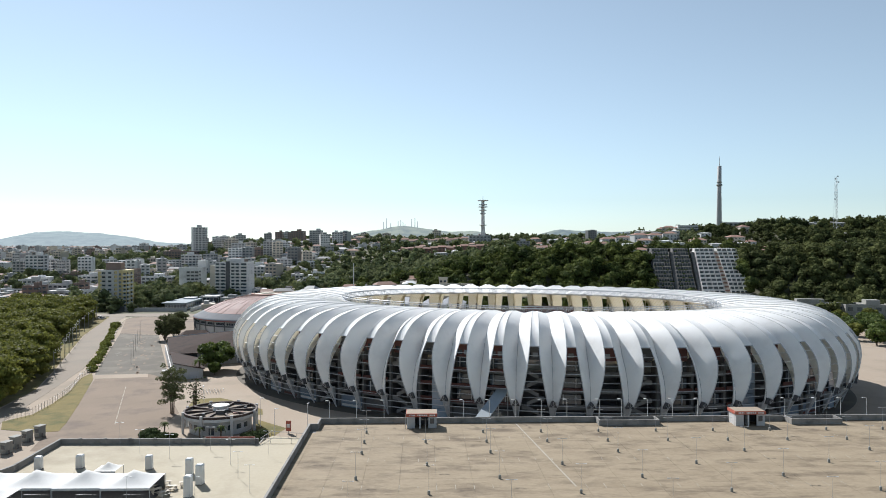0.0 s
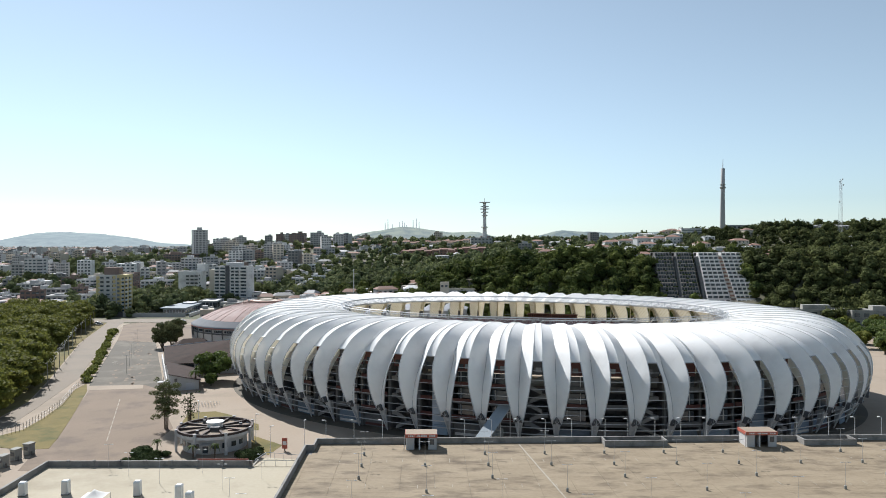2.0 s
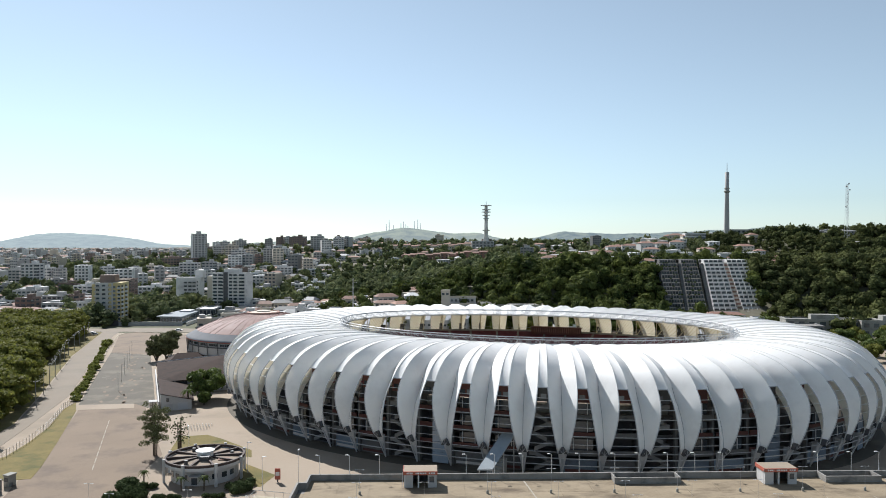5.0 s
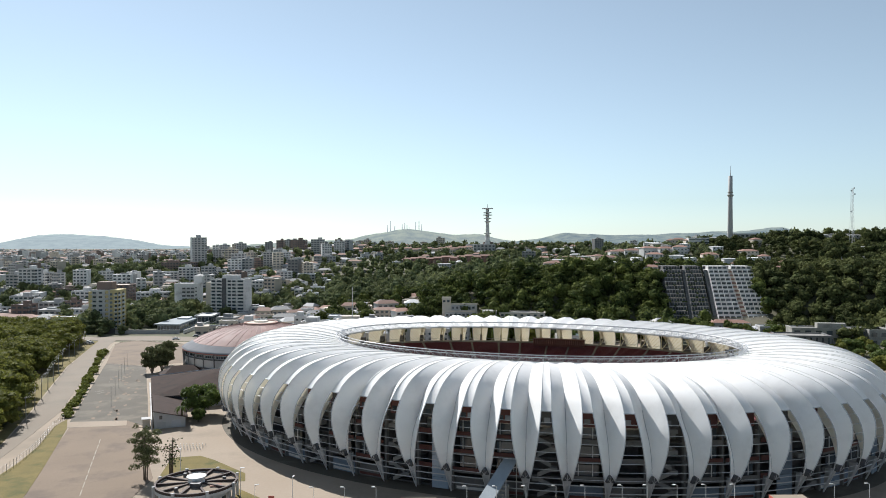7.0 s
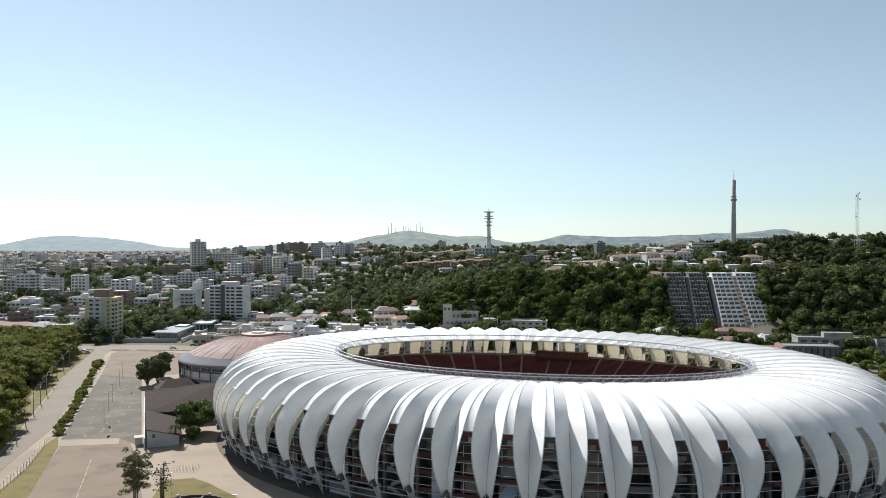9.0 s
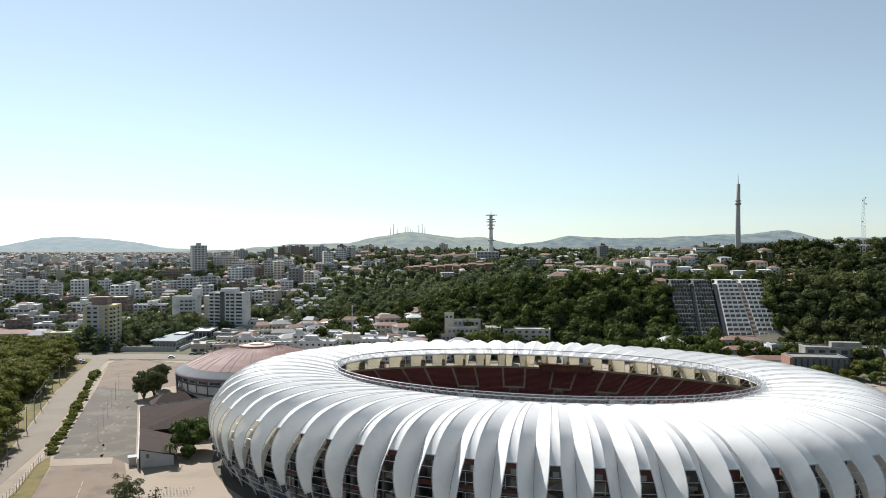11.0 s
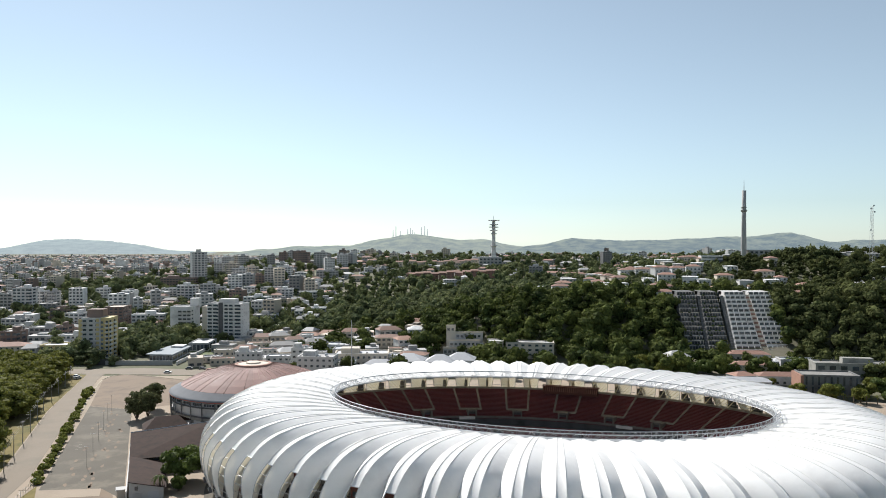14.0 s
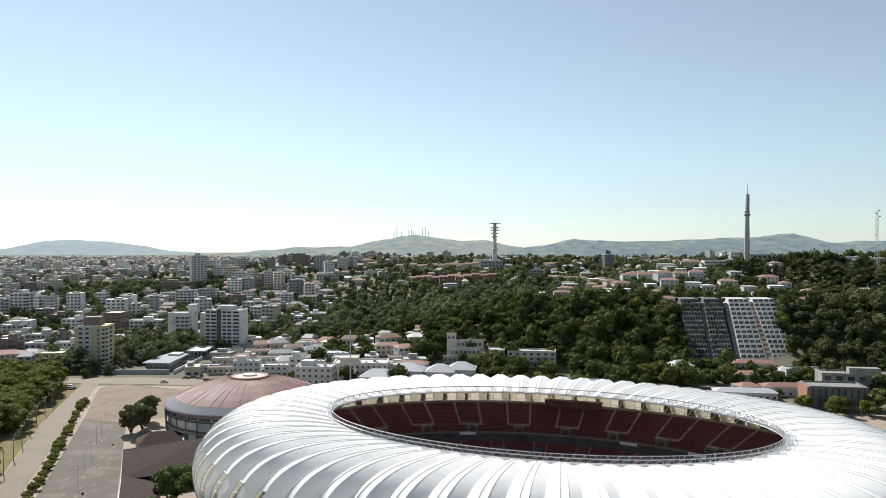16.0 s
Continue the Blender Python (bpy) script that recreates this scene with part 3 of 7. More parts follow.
FILL = {42: "stair", 45: "stair", 49: "stair", 52: "stair", 56: "stair", 38: "stair", 46: "glass", 43: "frames", 44: "red", 47: "red", 48: "red", 50: "frames", 51: "floors", 53: "frames",
        54: "frames", 55: "glass", 41: "frames", 40: "floors", 57: "frames", 58: "frames", 59: "glass"}
for m in range(N):
    col = Mesh()
    p = place(m, 0.115, 0)
    q = place(m, 0.2, 0)
    col.box(p.x, p.y, 0, 0.9, 0.7, 16.2, math.degrees(math.atan2(q.y - p.y, q.x - p.x)))
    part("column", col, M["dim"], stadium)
    # cross walls added unseen behind the leaves to block sun through the gallery
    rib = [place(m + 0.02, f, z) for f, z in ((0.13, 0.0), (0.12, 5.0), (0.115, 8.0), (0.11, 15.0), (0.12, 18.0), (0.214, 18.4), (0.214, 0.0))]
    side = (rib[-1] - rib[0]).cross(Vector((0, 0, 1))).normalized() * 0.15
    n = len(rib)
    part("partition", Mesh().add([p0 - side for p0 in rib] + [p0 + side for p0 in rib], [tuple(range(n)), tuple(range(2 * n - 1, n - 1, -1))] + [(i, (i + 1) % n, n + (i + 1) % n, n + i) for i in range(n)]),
         M["dark_concrete"], stadium, "dark gallery cross wall added to block stray sun")
    if place(m, 0, 0).y > CY + 30:
        continue
    kind = FILL.get(m, rng.choice("stair floors glass red frames".split()))
    if kind == "stair":
        # zigzag flights with solid parapets, stacked from the ground to the top gallery
        for k in range(7):
            z = 0.3 + 2.35 * k
            a0, a1 = (0.28, 0.62) if k % 2 == 0 else (0.62, 0.28)
            part("stair_flight", bay_box(Mesh(), m + a0, m + a1, 0.088, 0.094, z + 0.3, z + 1.3, z + 1.75, z + 2.75), M["stair"], stadium, "pale concrete stair parapet")
            part("landing", bay_box(Mesh(), m + (0.62 if k % 2 == 0 else 0.14), m + (0.78 if k % 2 == 0 else 0.28), 0.088, 0.125, z + 1.7, z + 2.7), M["stair"], stadium, "pale concrete stair landing")
    elif kind == "glass":
        for k in range(6):
            part("glazing", bay_box(Mesh(), m + 0.46, m + 0.92, 0.085, 0.09, 0.4 + 2.65 * k, 2.95 + 2.65 * k), M["blue_glass"], stadium, "blue-grey glazed gallery front")
        for k in range(3):
            part("balustrade", bay_box(Mesh(), m + 0.05, m + 0.46, 0.10, 0.104, 5.0 + 4.2 * k, 6.1 + 4.2 * k), M["red_wall"], stadium, "red painted balustrade")
    else:
        for k in range(3):
            z = 4.6 + 4.3 * k
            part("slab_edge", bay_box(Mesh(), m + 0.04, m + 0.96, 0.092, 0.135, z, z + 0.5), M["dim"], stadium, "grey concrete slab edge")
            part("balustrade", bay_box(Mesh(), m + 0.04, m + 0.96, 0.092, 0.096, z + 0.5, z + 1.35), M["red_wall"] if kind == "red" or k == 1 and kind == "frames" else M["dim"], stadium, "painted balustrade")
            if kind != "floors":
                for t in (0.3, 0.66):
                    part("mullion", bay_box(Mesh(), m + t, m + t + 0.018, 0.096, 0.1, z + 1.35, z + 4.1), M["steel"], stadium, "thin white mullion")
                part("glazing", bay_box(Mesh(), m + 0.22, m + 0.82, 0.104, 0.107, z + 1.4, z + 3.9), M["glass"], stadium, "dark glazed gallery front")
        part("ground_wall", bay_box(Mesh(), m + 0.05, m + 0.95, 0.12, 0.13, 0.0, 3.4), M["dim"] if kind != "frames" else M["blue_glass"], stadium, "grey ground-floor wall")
        part("ground_sill", bay_box(Mesh(), m + 0.1, m + 0.9, 0.115, 0.12, 0.4, 1.0), M["white_wall"] if m % 2 else M["red_wall"], stadium, "pale band along the ground floor")
    # boxes at the head of the openings
    if place(m, 0, 0).y < CY:
        box = part("service_box", bay_box(Mesh(), m + 0.2, m + 0.8, 0.09, 0.13, 17.4, 20.6), M["red_wall"] if m % 3 != 1 else M["dark_concrete"], stadium, "dull red service box")
        part("window", bay_box(Mesh(), m + 0.45, m + 0.6, 0.085, 0.09, 18.1, 19.3), M["grey_glass"], box)
        part("window", bay_box(Mesh(), m + 0.27, m + 0.4, 0.085, 0.09, 18.1, 19.3), M["glass"], box)


# seating bowl: stepped rows
def tier(f0, z0, f1, z1, steps):
    rows = []
    for k in range(steps):
        a, b = k / steps, (k + 1) / steps
        z = z0 + (z1 - z0) * a
        rows += [(f0 + (f1 - f0) * a, z), (f0 + (f1 - f0) * b, z), (f0 + (f1 - f0) * b, z0 + (z1 - z0) * b)]
    return rows


part("upper_tier", annulus(tier(0.24, 15.2, 0.66, 6.6, 24)), M["seats"], stadium, "steep upper tier of dark red seats")
part("rim_wall", annulus([(0.20, 13.6), (0.20, 15.8), (0.24, 15.8), (0.24, 13.6)]), M["concrete"], stadium, "grey concrete rim of the bowl")
# the gap between the tiers gets its darkness from the band's colour
part("mid_wall", annulus([(0.66, 6.8), (0.66, 4.4), (0.74, 4.4), (0.74, 5.2)]), M["dark_concrete"], stadium, "band in the gap between the tiers, coloured dark for its shade")
part("lower_tier", annulus(tier(0.74, 5.0, 1.12, -1.0, 16)), M["seats"], stadium, "lower tier of dark red seats")
pitch = Mesh()
n = N * 2
pitch.v = [tuple(place(i / 2, 1.10, -0.5)) for i in range(n)]
pitch.f = [tuple(range(n))]
part("pitch", pitch, mat("turf", (0.05, 0.11, 0.02), (0.07, 0.14, 0.03), 0.2, rough=0.95), stadium, "green grass pitch")


def tier_strip(m0, m1, f0, f1, lift, upper=True):
    """A thin slab lying on a tier between two module lines and two shares."""
    def zz(f):
        return (15.2 - 8.6 * (f - 0.24) / 0.42 if upper else 5.0 - 6.0 * (f - 0.74) / 0.38) + lift
    lo = Vector((0, 0, -0.9))
    a, b, c, d = place(m0, f0, zz(f0)), place(m1, f0, zz(f0)), place(m1, f1, zz(f1)), place(m0, f1, zz(f1))
    return Mesh().add([a, b, c, d, a + lo, b + lo, c + lo, d + lo], [(0, 1, 2, 3), (4, 5, 1, 0), (2, 3, 7, 6), (1, 2, 6, 5), (3, 0, 4, 7)])


BAYS = 25
for k in range(BAYS):  # each bay: two aisles joined above an entrance, in the shape of a U
    m = 18.6 + N / BAYS * k
    for off in (-0.56, 0.56):
        part("aisle", tier_strip(m + off - 0.05, m + off + 0.05, 0.245, 0.53, 0.34), M["aisle"], stadium, "pale concrete aisle")
        part("aisle", tier_strip(m + off * 1.6 - 0.04, m + off * 1.6 + 0.04, 0.75, 1.02, 0.3, False), M["aisle"], stadium, "pale concrete aisle of the lower tier")
    part("aisle", tier_strip(m - 0.6, m + 0.6, 0.525, 0.55, 0.36), M["aisle"], stadium, "pale cross aisle above an entrance")
    side = Mesh()
    for off in (-0.26, 0.20):
        bay_box(side, m + off, m + off + 0.06, 0.55, 0.64, 6.8, 9.6)
    part("vomitory", side, M["aisle"], stadium, "concrete side walls of an entrance to the stand")
    # no open passage here: its darkness is put in as a solid dark block
    part("entrance", bay_box(Mesh(), m - 0.2, m + 0.2, 0.56, 0.60, 6.9, 8.9), M["dark_concrete"], stadium, "dark block put in for the unlit mouth of an entrance")
    part("entrance_head", bay_box(Mesh(), m - 0.26, m + 0.26, 0.548, 0.60, 8.9, 9.7), M["aisle"], stadium, "concrete head of an entrance")
    part("entrance", bay_box(Mesh(), m - 0.22 + 1.25, m + 0.22 + 1.25, 0.84, 0.88, 2.0, 4.3), M["dark_concrete"], stadium, "dark block put in for the unlit mouth of a lower entrance")
part("tier_rail", annulus([(0.655, 6.7), (0.655, 7.75), (0.66, 7.75), (0.66, 6.7)]), M["aisle"], stadium, "pale front wall of the upper tier")
part("rim_rail", Mesh().path([place(i / 2, 0.235, 16.9) for i in range(2 * N + 1)], 0.07, 4), M["steel"], stadium, "white rail along the rim of the bowl")
for m in (8.6, 12.2, 21.0, 25.6):
    part("banner", bay_box(Mesh(), m, m + 0.9, 0.662, 0.666, 6.4, 7.5), M["white"], stadium, "white banner hung on the tier front")

# ring truss round the opening in the roof
part("ring_chord", Mesh().path([place(i / 2, 1.0, 27.5) for i in range(2 * N + 1)], 0.12, 6), M["steel"], stadium, "white steel top chord")
part("ring_chord", Mesh().path([place(i / 2, 1.0, 25.3) for i in range(2 * N + 1)], 0.12, 6), M["steel"], stadium, "white steel bottom chord")
part("ring_chord", Mesh().path([place(i / 2, 0.96, 27.1) for i in range(2 * N + 1)], 0.11, 5), M["steel"], stadium, "white steel outer chord")
part("walkway", annulus([(0.955, 25.5), (0.955, 25.6), (1.0, 25.6), (1.0, 25.5)]), M["metal"], stadium, "grated maintenance walkway")
far_struts = Mesh()
for m in range(N):
    near = place(m, 1, 0).y < CY - 5
    for k in range(4):
        a, b = m + k / 4, m + (k + 1) / 4
        for p0, p1, r in ((place(a, 1.0, 25.3), place(a, 1.0, 27.5), 0.05), (place(a if k % 2 else b, 1.0, 25.3), place(b if k % 2 else a, 1.0, 27.5), 0.055),
                          (place(a if k % 2 else b, 0.96, 27.1), place(b if k % 2 else a, 1.0, 25.3), 0.06)):
            if near:
                part("strut", Mesh().tube(p0, p1, r, n=4), M["steel"], stadium)
            else:
                far_struts.tube(p0, p1, r, n=4)
    # tree-like roof truss under the fold of each leaf, with ribs to both of its edges
    rt = Mesh()
    down = Vector((0, 0, -0.35))
    top = [leaf_point(m, j, 0) + down for j in range(11, len(RIDGE), 2)]
    low = [p + Vector((0, 0, -1.6 * min(1, (len(top) - 1 - i) / 3))) for i, p in enumerate(top)]
    rt.path(top, 0.12, 4)
    rt.path(low, 0.15, 4)
    for a, b, c in zip(low, top[1:], low[1:]):
        rt.tube(a, b, 0.08, n=4)
        rt.tube(b, c, 0.08, n=4)
    foot_at = place(m, 0.235, 15.6)
    rt.tube(foot_at, low[0], 0.2, n=5)
    rt.tube(foot_at, low[2], 0.17, n=5)
    part("roof_truss", rt, M["cream_steel"], stadium, "cream curved steel roof truss")
    if place(m, 0, 0).y > CY - 20:
        ribs = Mesh()
        for j in range(5, len(RIDGE) - 3):
            for w in (-0.96, 0.96):
                ribs.tube(leaf_point(m, j, 0) + Vector((0, 0, -0.5)), leaf_point(m, j + 2, w) + Vector((0, 0, -0.25)), 0.1, n=4)
        part("rib", ribs, M["cream_steel"], stadium, "cream herringbone ribs under a leaf")
tagged(part("ring_lattice", far_struts, M["steel"], stadium, "white steel lattice of the far ring"), kind="stuff")
# press box on the far rim: a long red gallery with upright slats
press = part("press_box", bay_box(Mesh(), 14.7, 17.3, 0.285, 0.33, 14.7, 17.6), M["red_wall"], stadium, "long dark red press gallery on the rim")
part("press_roof", bay_box(Mesh(), 14.65, 17.35, 0.27, 0.35, 17.6, 17.9), M["red_wall"], press)
for k in range(27):
    part("slat", bay_box(Mesh(), 14.7 + 0.1 * k, 14.73 + 0.1 * k, 0.332, 0.34, 15.6, 17.5), M["tile"], press, "upright reddish slat")


# ---------------------------------------------------------------- car park decks in the foreground
DT = 1.6  # the deck's turn, degrees


def on_deck(u, w, z=9.3):
    """Deck coordinates (along its far edge, back from it) to the world."""
    c, s = math.cos(radians(DT)), math.sin(radians(DT))
    return Vector((-27.6 + u * c + w * s, 156.4 + u * s - w * c, z))


def deck_slab(u0, u1, w0, w1, z0, z1):
    pts = [on_deck(u0, w1), on_deck(u1, w1), on_deck(u1, w0), on_deck(u0, w0)]
    return Mesh().slab([(p.x, p.y) for p in pts], z0, z1)


def deck_box(mesh, u0, u1, w0, w1, z0, z1):
    pts = [on_deck(u0, w1), on_deck(u1, w1), on_deck(u1, w0), on_deck(u0, w0)]
    return mesh.slab([(p.x, p.y) for p in pts], z0, z1)


garage = thing("parking_garage", 20, 110, 0, "long parking garage with a weathered bare concrete roof deck", "parking garage")
part("wall", deck_slab(0, 260, 0, 150, 0, 8.6), M["concrete"], garage)
# roof deck laid in bays with open joints
rng = random.Random(11)
rest_slabs = Mesh()
U = [0, 1.4] + [1.4 + 6.0 * k for k in range(1, 44)]
W = [0.0] + [7.3 * k for k in range(1, 12)] + [100.0, 150.0]
for i in range(len(U) - 1):
    for k in range(len(W) - 1):
        u0, u1, w0, w1 = U[i], U[i + 1], W[k], W[k + 1]
        if i < 1 and k == 0:
            continue
        if w0 > 74 and i % 8:
            continue
        if w0 > 74:
            u1 = U[min(len(U) - 1, i + 8)]
        j = 0.014
        top = 9.3 + rng.uniform(-0.006, 0.006)
        if u0 < 150 and w0 < 74:
            part("deck_slab", deck_slab(u0 + j, u1 - j, w0 + j, w1 - j, 8.6, top), M["deck"], garage)
        else:
            deck_box(rest_slabs, u0 + j, u1 - j, w0 + j, w1 - j, 8.6, top)
tagged(part("deck_slab_field", rest_slabs, M["deck"], garage, "weathered deck slabs in bays"), kind="stuff")
part("joint_bed", deck_slab(0.2, 259, 0.2, 149, 8.6, 9.24), M["parapet"], garage, "dark joint filler")
for u0, u1, w0, w1, h in ((1.6, 60.5, -0.35, 0.0, 1.15), (73.4, 101.7, -0.35, 0.0, 1.15), (112.7, 260, -0.35, 0, 1.15), (-0.4, 0.0, 5.0, 150, 1.25), (-0.4, 1.6, 4.7, 5.0, 1.25), (1.3, 1.6, 0, 4.7, 1.25)):
    part("parapet", deck_slab(u0, u1, w0, w1, 8.6, 9.3 + h), M["parapet"], garage, "grey concrete parapet")
# ramp wells sunk behind low walls
for u0, u1, w1 in ((60.5, 73.4, 3.3), (101.7, 112.7, 3.4)):
    for a, b, c, d in ((u0, u1, w1 - 0.3, w1), (u0, u0 + 0.3, 0.0, w1 - 0.3), (u1 - 0.3, u1, 0.0, w1 - 0.3)):
        part("ramp_wall", deck_slab(a, b, c, d, 9.31, 10.5), M["parapet"], garage, "low grey wall of a ramp well")
    part("ramp_floor", deck_slab(u0 + 0.3, u1 - 0.3, 0.0, w1 - 0.3, 9.31, 9.33), M["asphalt"], garage, "dark ramp floor")
    part("parapet", deck_slab(u0, u1, -0.35, 0, 8.6, 10.45), M["parapet"], garage, "grey concrete parapet")


def stair_house(u, w):
    p = on_deck(u, w)
    t = thing("stair_house", p.x, p.y, 9.3, "small white stair house with a red fascia on the roof deck", "stair house", "stair houses")
    for a, b, c, d, z0, z1, nm, mt in ((-3.1, 3.1, -1.9, -1.65, 0, 2.9, "wall", "dark_concrete"), (-3.1, -2.85, -1.65, 1.9, 0, 2.9, "wall", "white_wall"),
                                       (1.4, 3.1, 1.65, 1.9, 0, 2.9, "wall", "grey_wall"), (2.85, 3.1, -1.65, 1.65, 0, 2.9, "wall", "white_wall"),
                                       (-2.85, -1.4, 1.65, 1.9, 0, 2.9, "wall", "grey_wall"), (-0.5, -0.25, -0.2, 1.9, 0, 2.9, "partition", "white_wall")):
        part(nm, deck_slab(u + a, u + b, w + c, w + d, 9.31 + z0, 9.31 + z1), M[mt], t)
    roof = part("roof", deck_slab(u - 3.2, u + 3.2, w - 2.0, w + 2.0, 12.2, 12.42), M["plaza"], t, "flat beige roof")
    part("fascia", deck_slab(u - 3.25, u + 3.25, w + 2.0, w + 2.1, 11.75, 12.45), M["red"], t, "faded red fascia")
    part("fascia", deck_slab(u - 3.3, u - 3.2, w - 2.0, w + 2.0, 11.75, 12.45), M["red"], t, "faded red fascia")
    rr = random.Random(3)
    x = u - 2.6
    while x < u + 2.6:
        k = rr.uniform(0.12, 0.4)
        part("lettering", deck_slab(x, x + k, w + 2.101, w + 2.13, 11.95, 12.25), M["white"], t, "small pale lettering bars")
        x += k + (0.12 if rr.random() < 0.75 else 0.5)
    part("window", deck_slab(u + 1.7, u + 2.6, w + 1.9, w + 1.94, 10.3, 11.4), M["glass"], t)
    part("gutter", Mesh().tube(on_deck(u - 3.35, w + 2.0, 9.3), on_deck(u - 3.35, w + 2.0, 12.3), 0.06), M["metal"], t)
    return t


stair_house(23.0, 2.6)
stair_house(92.4, 2.4)


def deck_lamp(name, height, base_h, red=False):
    t = thing(name, 0, 0, 0, "slim white lamp post with a twin head on a concrete bollard" if not red else "slim lamp post on a red painted bollard", "lamp post", "deck lamp posts")
    b = Mesh()
    b.lathe(0, 0, [(0.001, 0), (0.23, 0.0), (0.22, base_h - 0.08), (0.17, base_h), (0.001, base_h)], 10)
    part("bollard", b, M["red"] if red else M["concrete"], t)
    part("pole", Mesh().tube((0, 0, base_h - 0.02), (0, 0, height), 0.028, 0.02, 6), M["metal"], t)
    part("crossarm", Mesh().tube((-0.6, 0, height), (0.6, 0, height), 0.025, n=5), M["metal"], t)
    for s in (-1, 1):
        part("lamp_head", Mesh().box(s * 0.6, 0, height - 0.05, 0.5, 0.16, 0.06), M["metal"], t)
    return t


lamp = deck_lamp("lamp_post", 4.6, 0.62)
red_lamp = deck_lamp("lamp_post", 4.6, 1.05, True)
spots = []
for k, w in enumerate((8.0, 15.2, 22.4, 29.6, 36.8, 44.0, 51.2)):
    for i in range(-0, 15):
        if k >= 2 and (i + k) % 2:
            continue
        spots.append((11.8 + 11.85 * i + 0.1 * k, w, k, i))
first = True
for u, w, k, i in spots:
    if w < 10 and abs(u - 23) < 5:
        continue
    p = on_deck(u, w, 9.305)
    if (k, i) == (3, 4):
        red_lamp.matrix_basis = pose(p.x, p.y, p.z, 0, 0, DT)
        continue
    if first:
        lamp.matrix_basis = pose(p.x, p.y, p.z, 0, 0, DT)
        first = False
    else:
        copy_thing(lamp, pose(p.x, p.y, p.z, 0, 0, DT + rng.uniform(-3, 3)))
# taller single posts along the parapet
post = thing("parapet_lamp", 0, 0, 0, "tall thin white lamp post rising behind the parapet", "lamp post", "parapet lamp posts")
part("pole", Mesh().tube((0, 0, 0), (0, 0, 6.0), 0.06, 0.04, 6), M["white"], post)
part("arm", Mesh().tube((0, 0, 6.0), (-0.4, 0.1, 6.1), 0.04, n=5), M["metal"], post)
part("lamp_head", Mesh().box(-0.55, 0.12, 6.03, 0.6, 0.25, 0.12), M["white"], post)
for i, u in enumerate((3.2, 9.0, 14.9, 32, 37.6, 43.2, 48.9, 54.4, 61.5, 66.3, 72.0, 77.5, 83, 102.2, 109, 114.6, 120.3, 126, 132)):
    p = on_deck(u, -0.6, 9.3)
    m4 = pose(p.x, p.y, 8.0, 0, 0, DT)
    if i == 0:
        post.matrix_basis = m4
    else:
        copy_thing(post, m4)
# painted bay lines and the white drive line
lines = Mesh()
for i in range(2, 41):
    u = 1.4 + 6.0 * i / 2
    for w0, w1 in ((10.6, 13.4), (24.9, 27.6), (39.2, 42.0)):
        if rng.random() < 0.7:
            deck_box(lines, u, u + 0.09, w0 + rng.uniform(0, 1.0), w1 - rng.uniform(0, 1.0), 9.312, 9.316)
tagged(part("bay_lines", lines, M["line"], garage, "worn parking bay lines"), kind="stuff")
for u0, w0, u1, w1 in ((43.0, 1.0, 47.6, 41.0),):
    q = [on_deck(u0, w0), on_deck(u0 + 0.28, w0), on_deck(u1 + 0.28, w1), on_deck(u1, w1)]
    part("drive_line", Mesh().slab([(p.x, p.y) for p in q][::-1], 9.318, 9.322), M["line"], garage, "faded white drive line")

# lower deck on the other side of the parapet
lower = thing("lower_deck", -52, 110, 0, "paler lower car park deck with a dark wall round it", "parking deck")
part("deck_surface", Mesh().slab([(-77.5, 60), (-28.4, 60), (-28.4, 147.4), (-76.8, 147.0), (-76.0, 129.5), (-79, 120)][::1], 0.0, 7.5), M["deck_light"], lower)
part("parapet", Mesh().slab([(-76.8, 147.0), (-37.2, 147.3), (-37.2, 147.7), (-77.0, 147.4)], 0, 8.6), M["parapet"], lower, "dark concrete parapet")
part("parapet", Mesh().slab([(-77.2, 147.4), (-76.8, 147.0), (-76.2, 129.8), (-79.4, 119.6), (-79.8, 119.8), (-76.7, 129.9)], 0, 8.6), M["parapet"], lower, "dark concrete parapet")
for x in np.linspace(-73, -38, 8):
    part("pier", Mesh().box(float(x), 147.2, 7.5, 0.5, 0.55, 1.25), M["parapet"], lower)
part("red_band", Mesh().slab([(-48, 147.72), (-38, 147.75), (-38, 147.8), (-48, 147.78)], 7.6, 8.9), M["red"], lower, "faded red boards on the wall")
# open stair down to the plaza
stair = thing("stair_landing", -33, 150, 0, "pale concrete stair landing with thin railings", "staircase")
part("landing", Mesh().slab([(-37, 147.8), (-28.4, 147.8), (-28.4, 151.6), (-36, 153.5)], 0, 7.45), M["deck_light"], stair)
for k in range(9):
    part("step", Mesh().box(-37.4 - 0.3 * k, 150.5, 0, 0.3, 4.4, 7.3 - 0.75 * k), M["concrete"], stair)
for a, b in (((-37, 147.9), (-28.6, 147.9)), ((-36, 153.4), (-28.6, 151.5)), ((-37, 147.9), (-36, 153.4))):
    part("handrail", Mesh().tube((*a, 8.5), (*b, 8.5), 0.05), M["metal"], stair)
    for k in range(5):
        t = k / 4
        x, y = a[0] + (b[0] - a[0]) * t, a[1] + (b[1] - a[1]) * t
        part("post", Mesh().tube((x, y, 7.4), (x, y, 8.5), 0.04), M["metal"], stair)


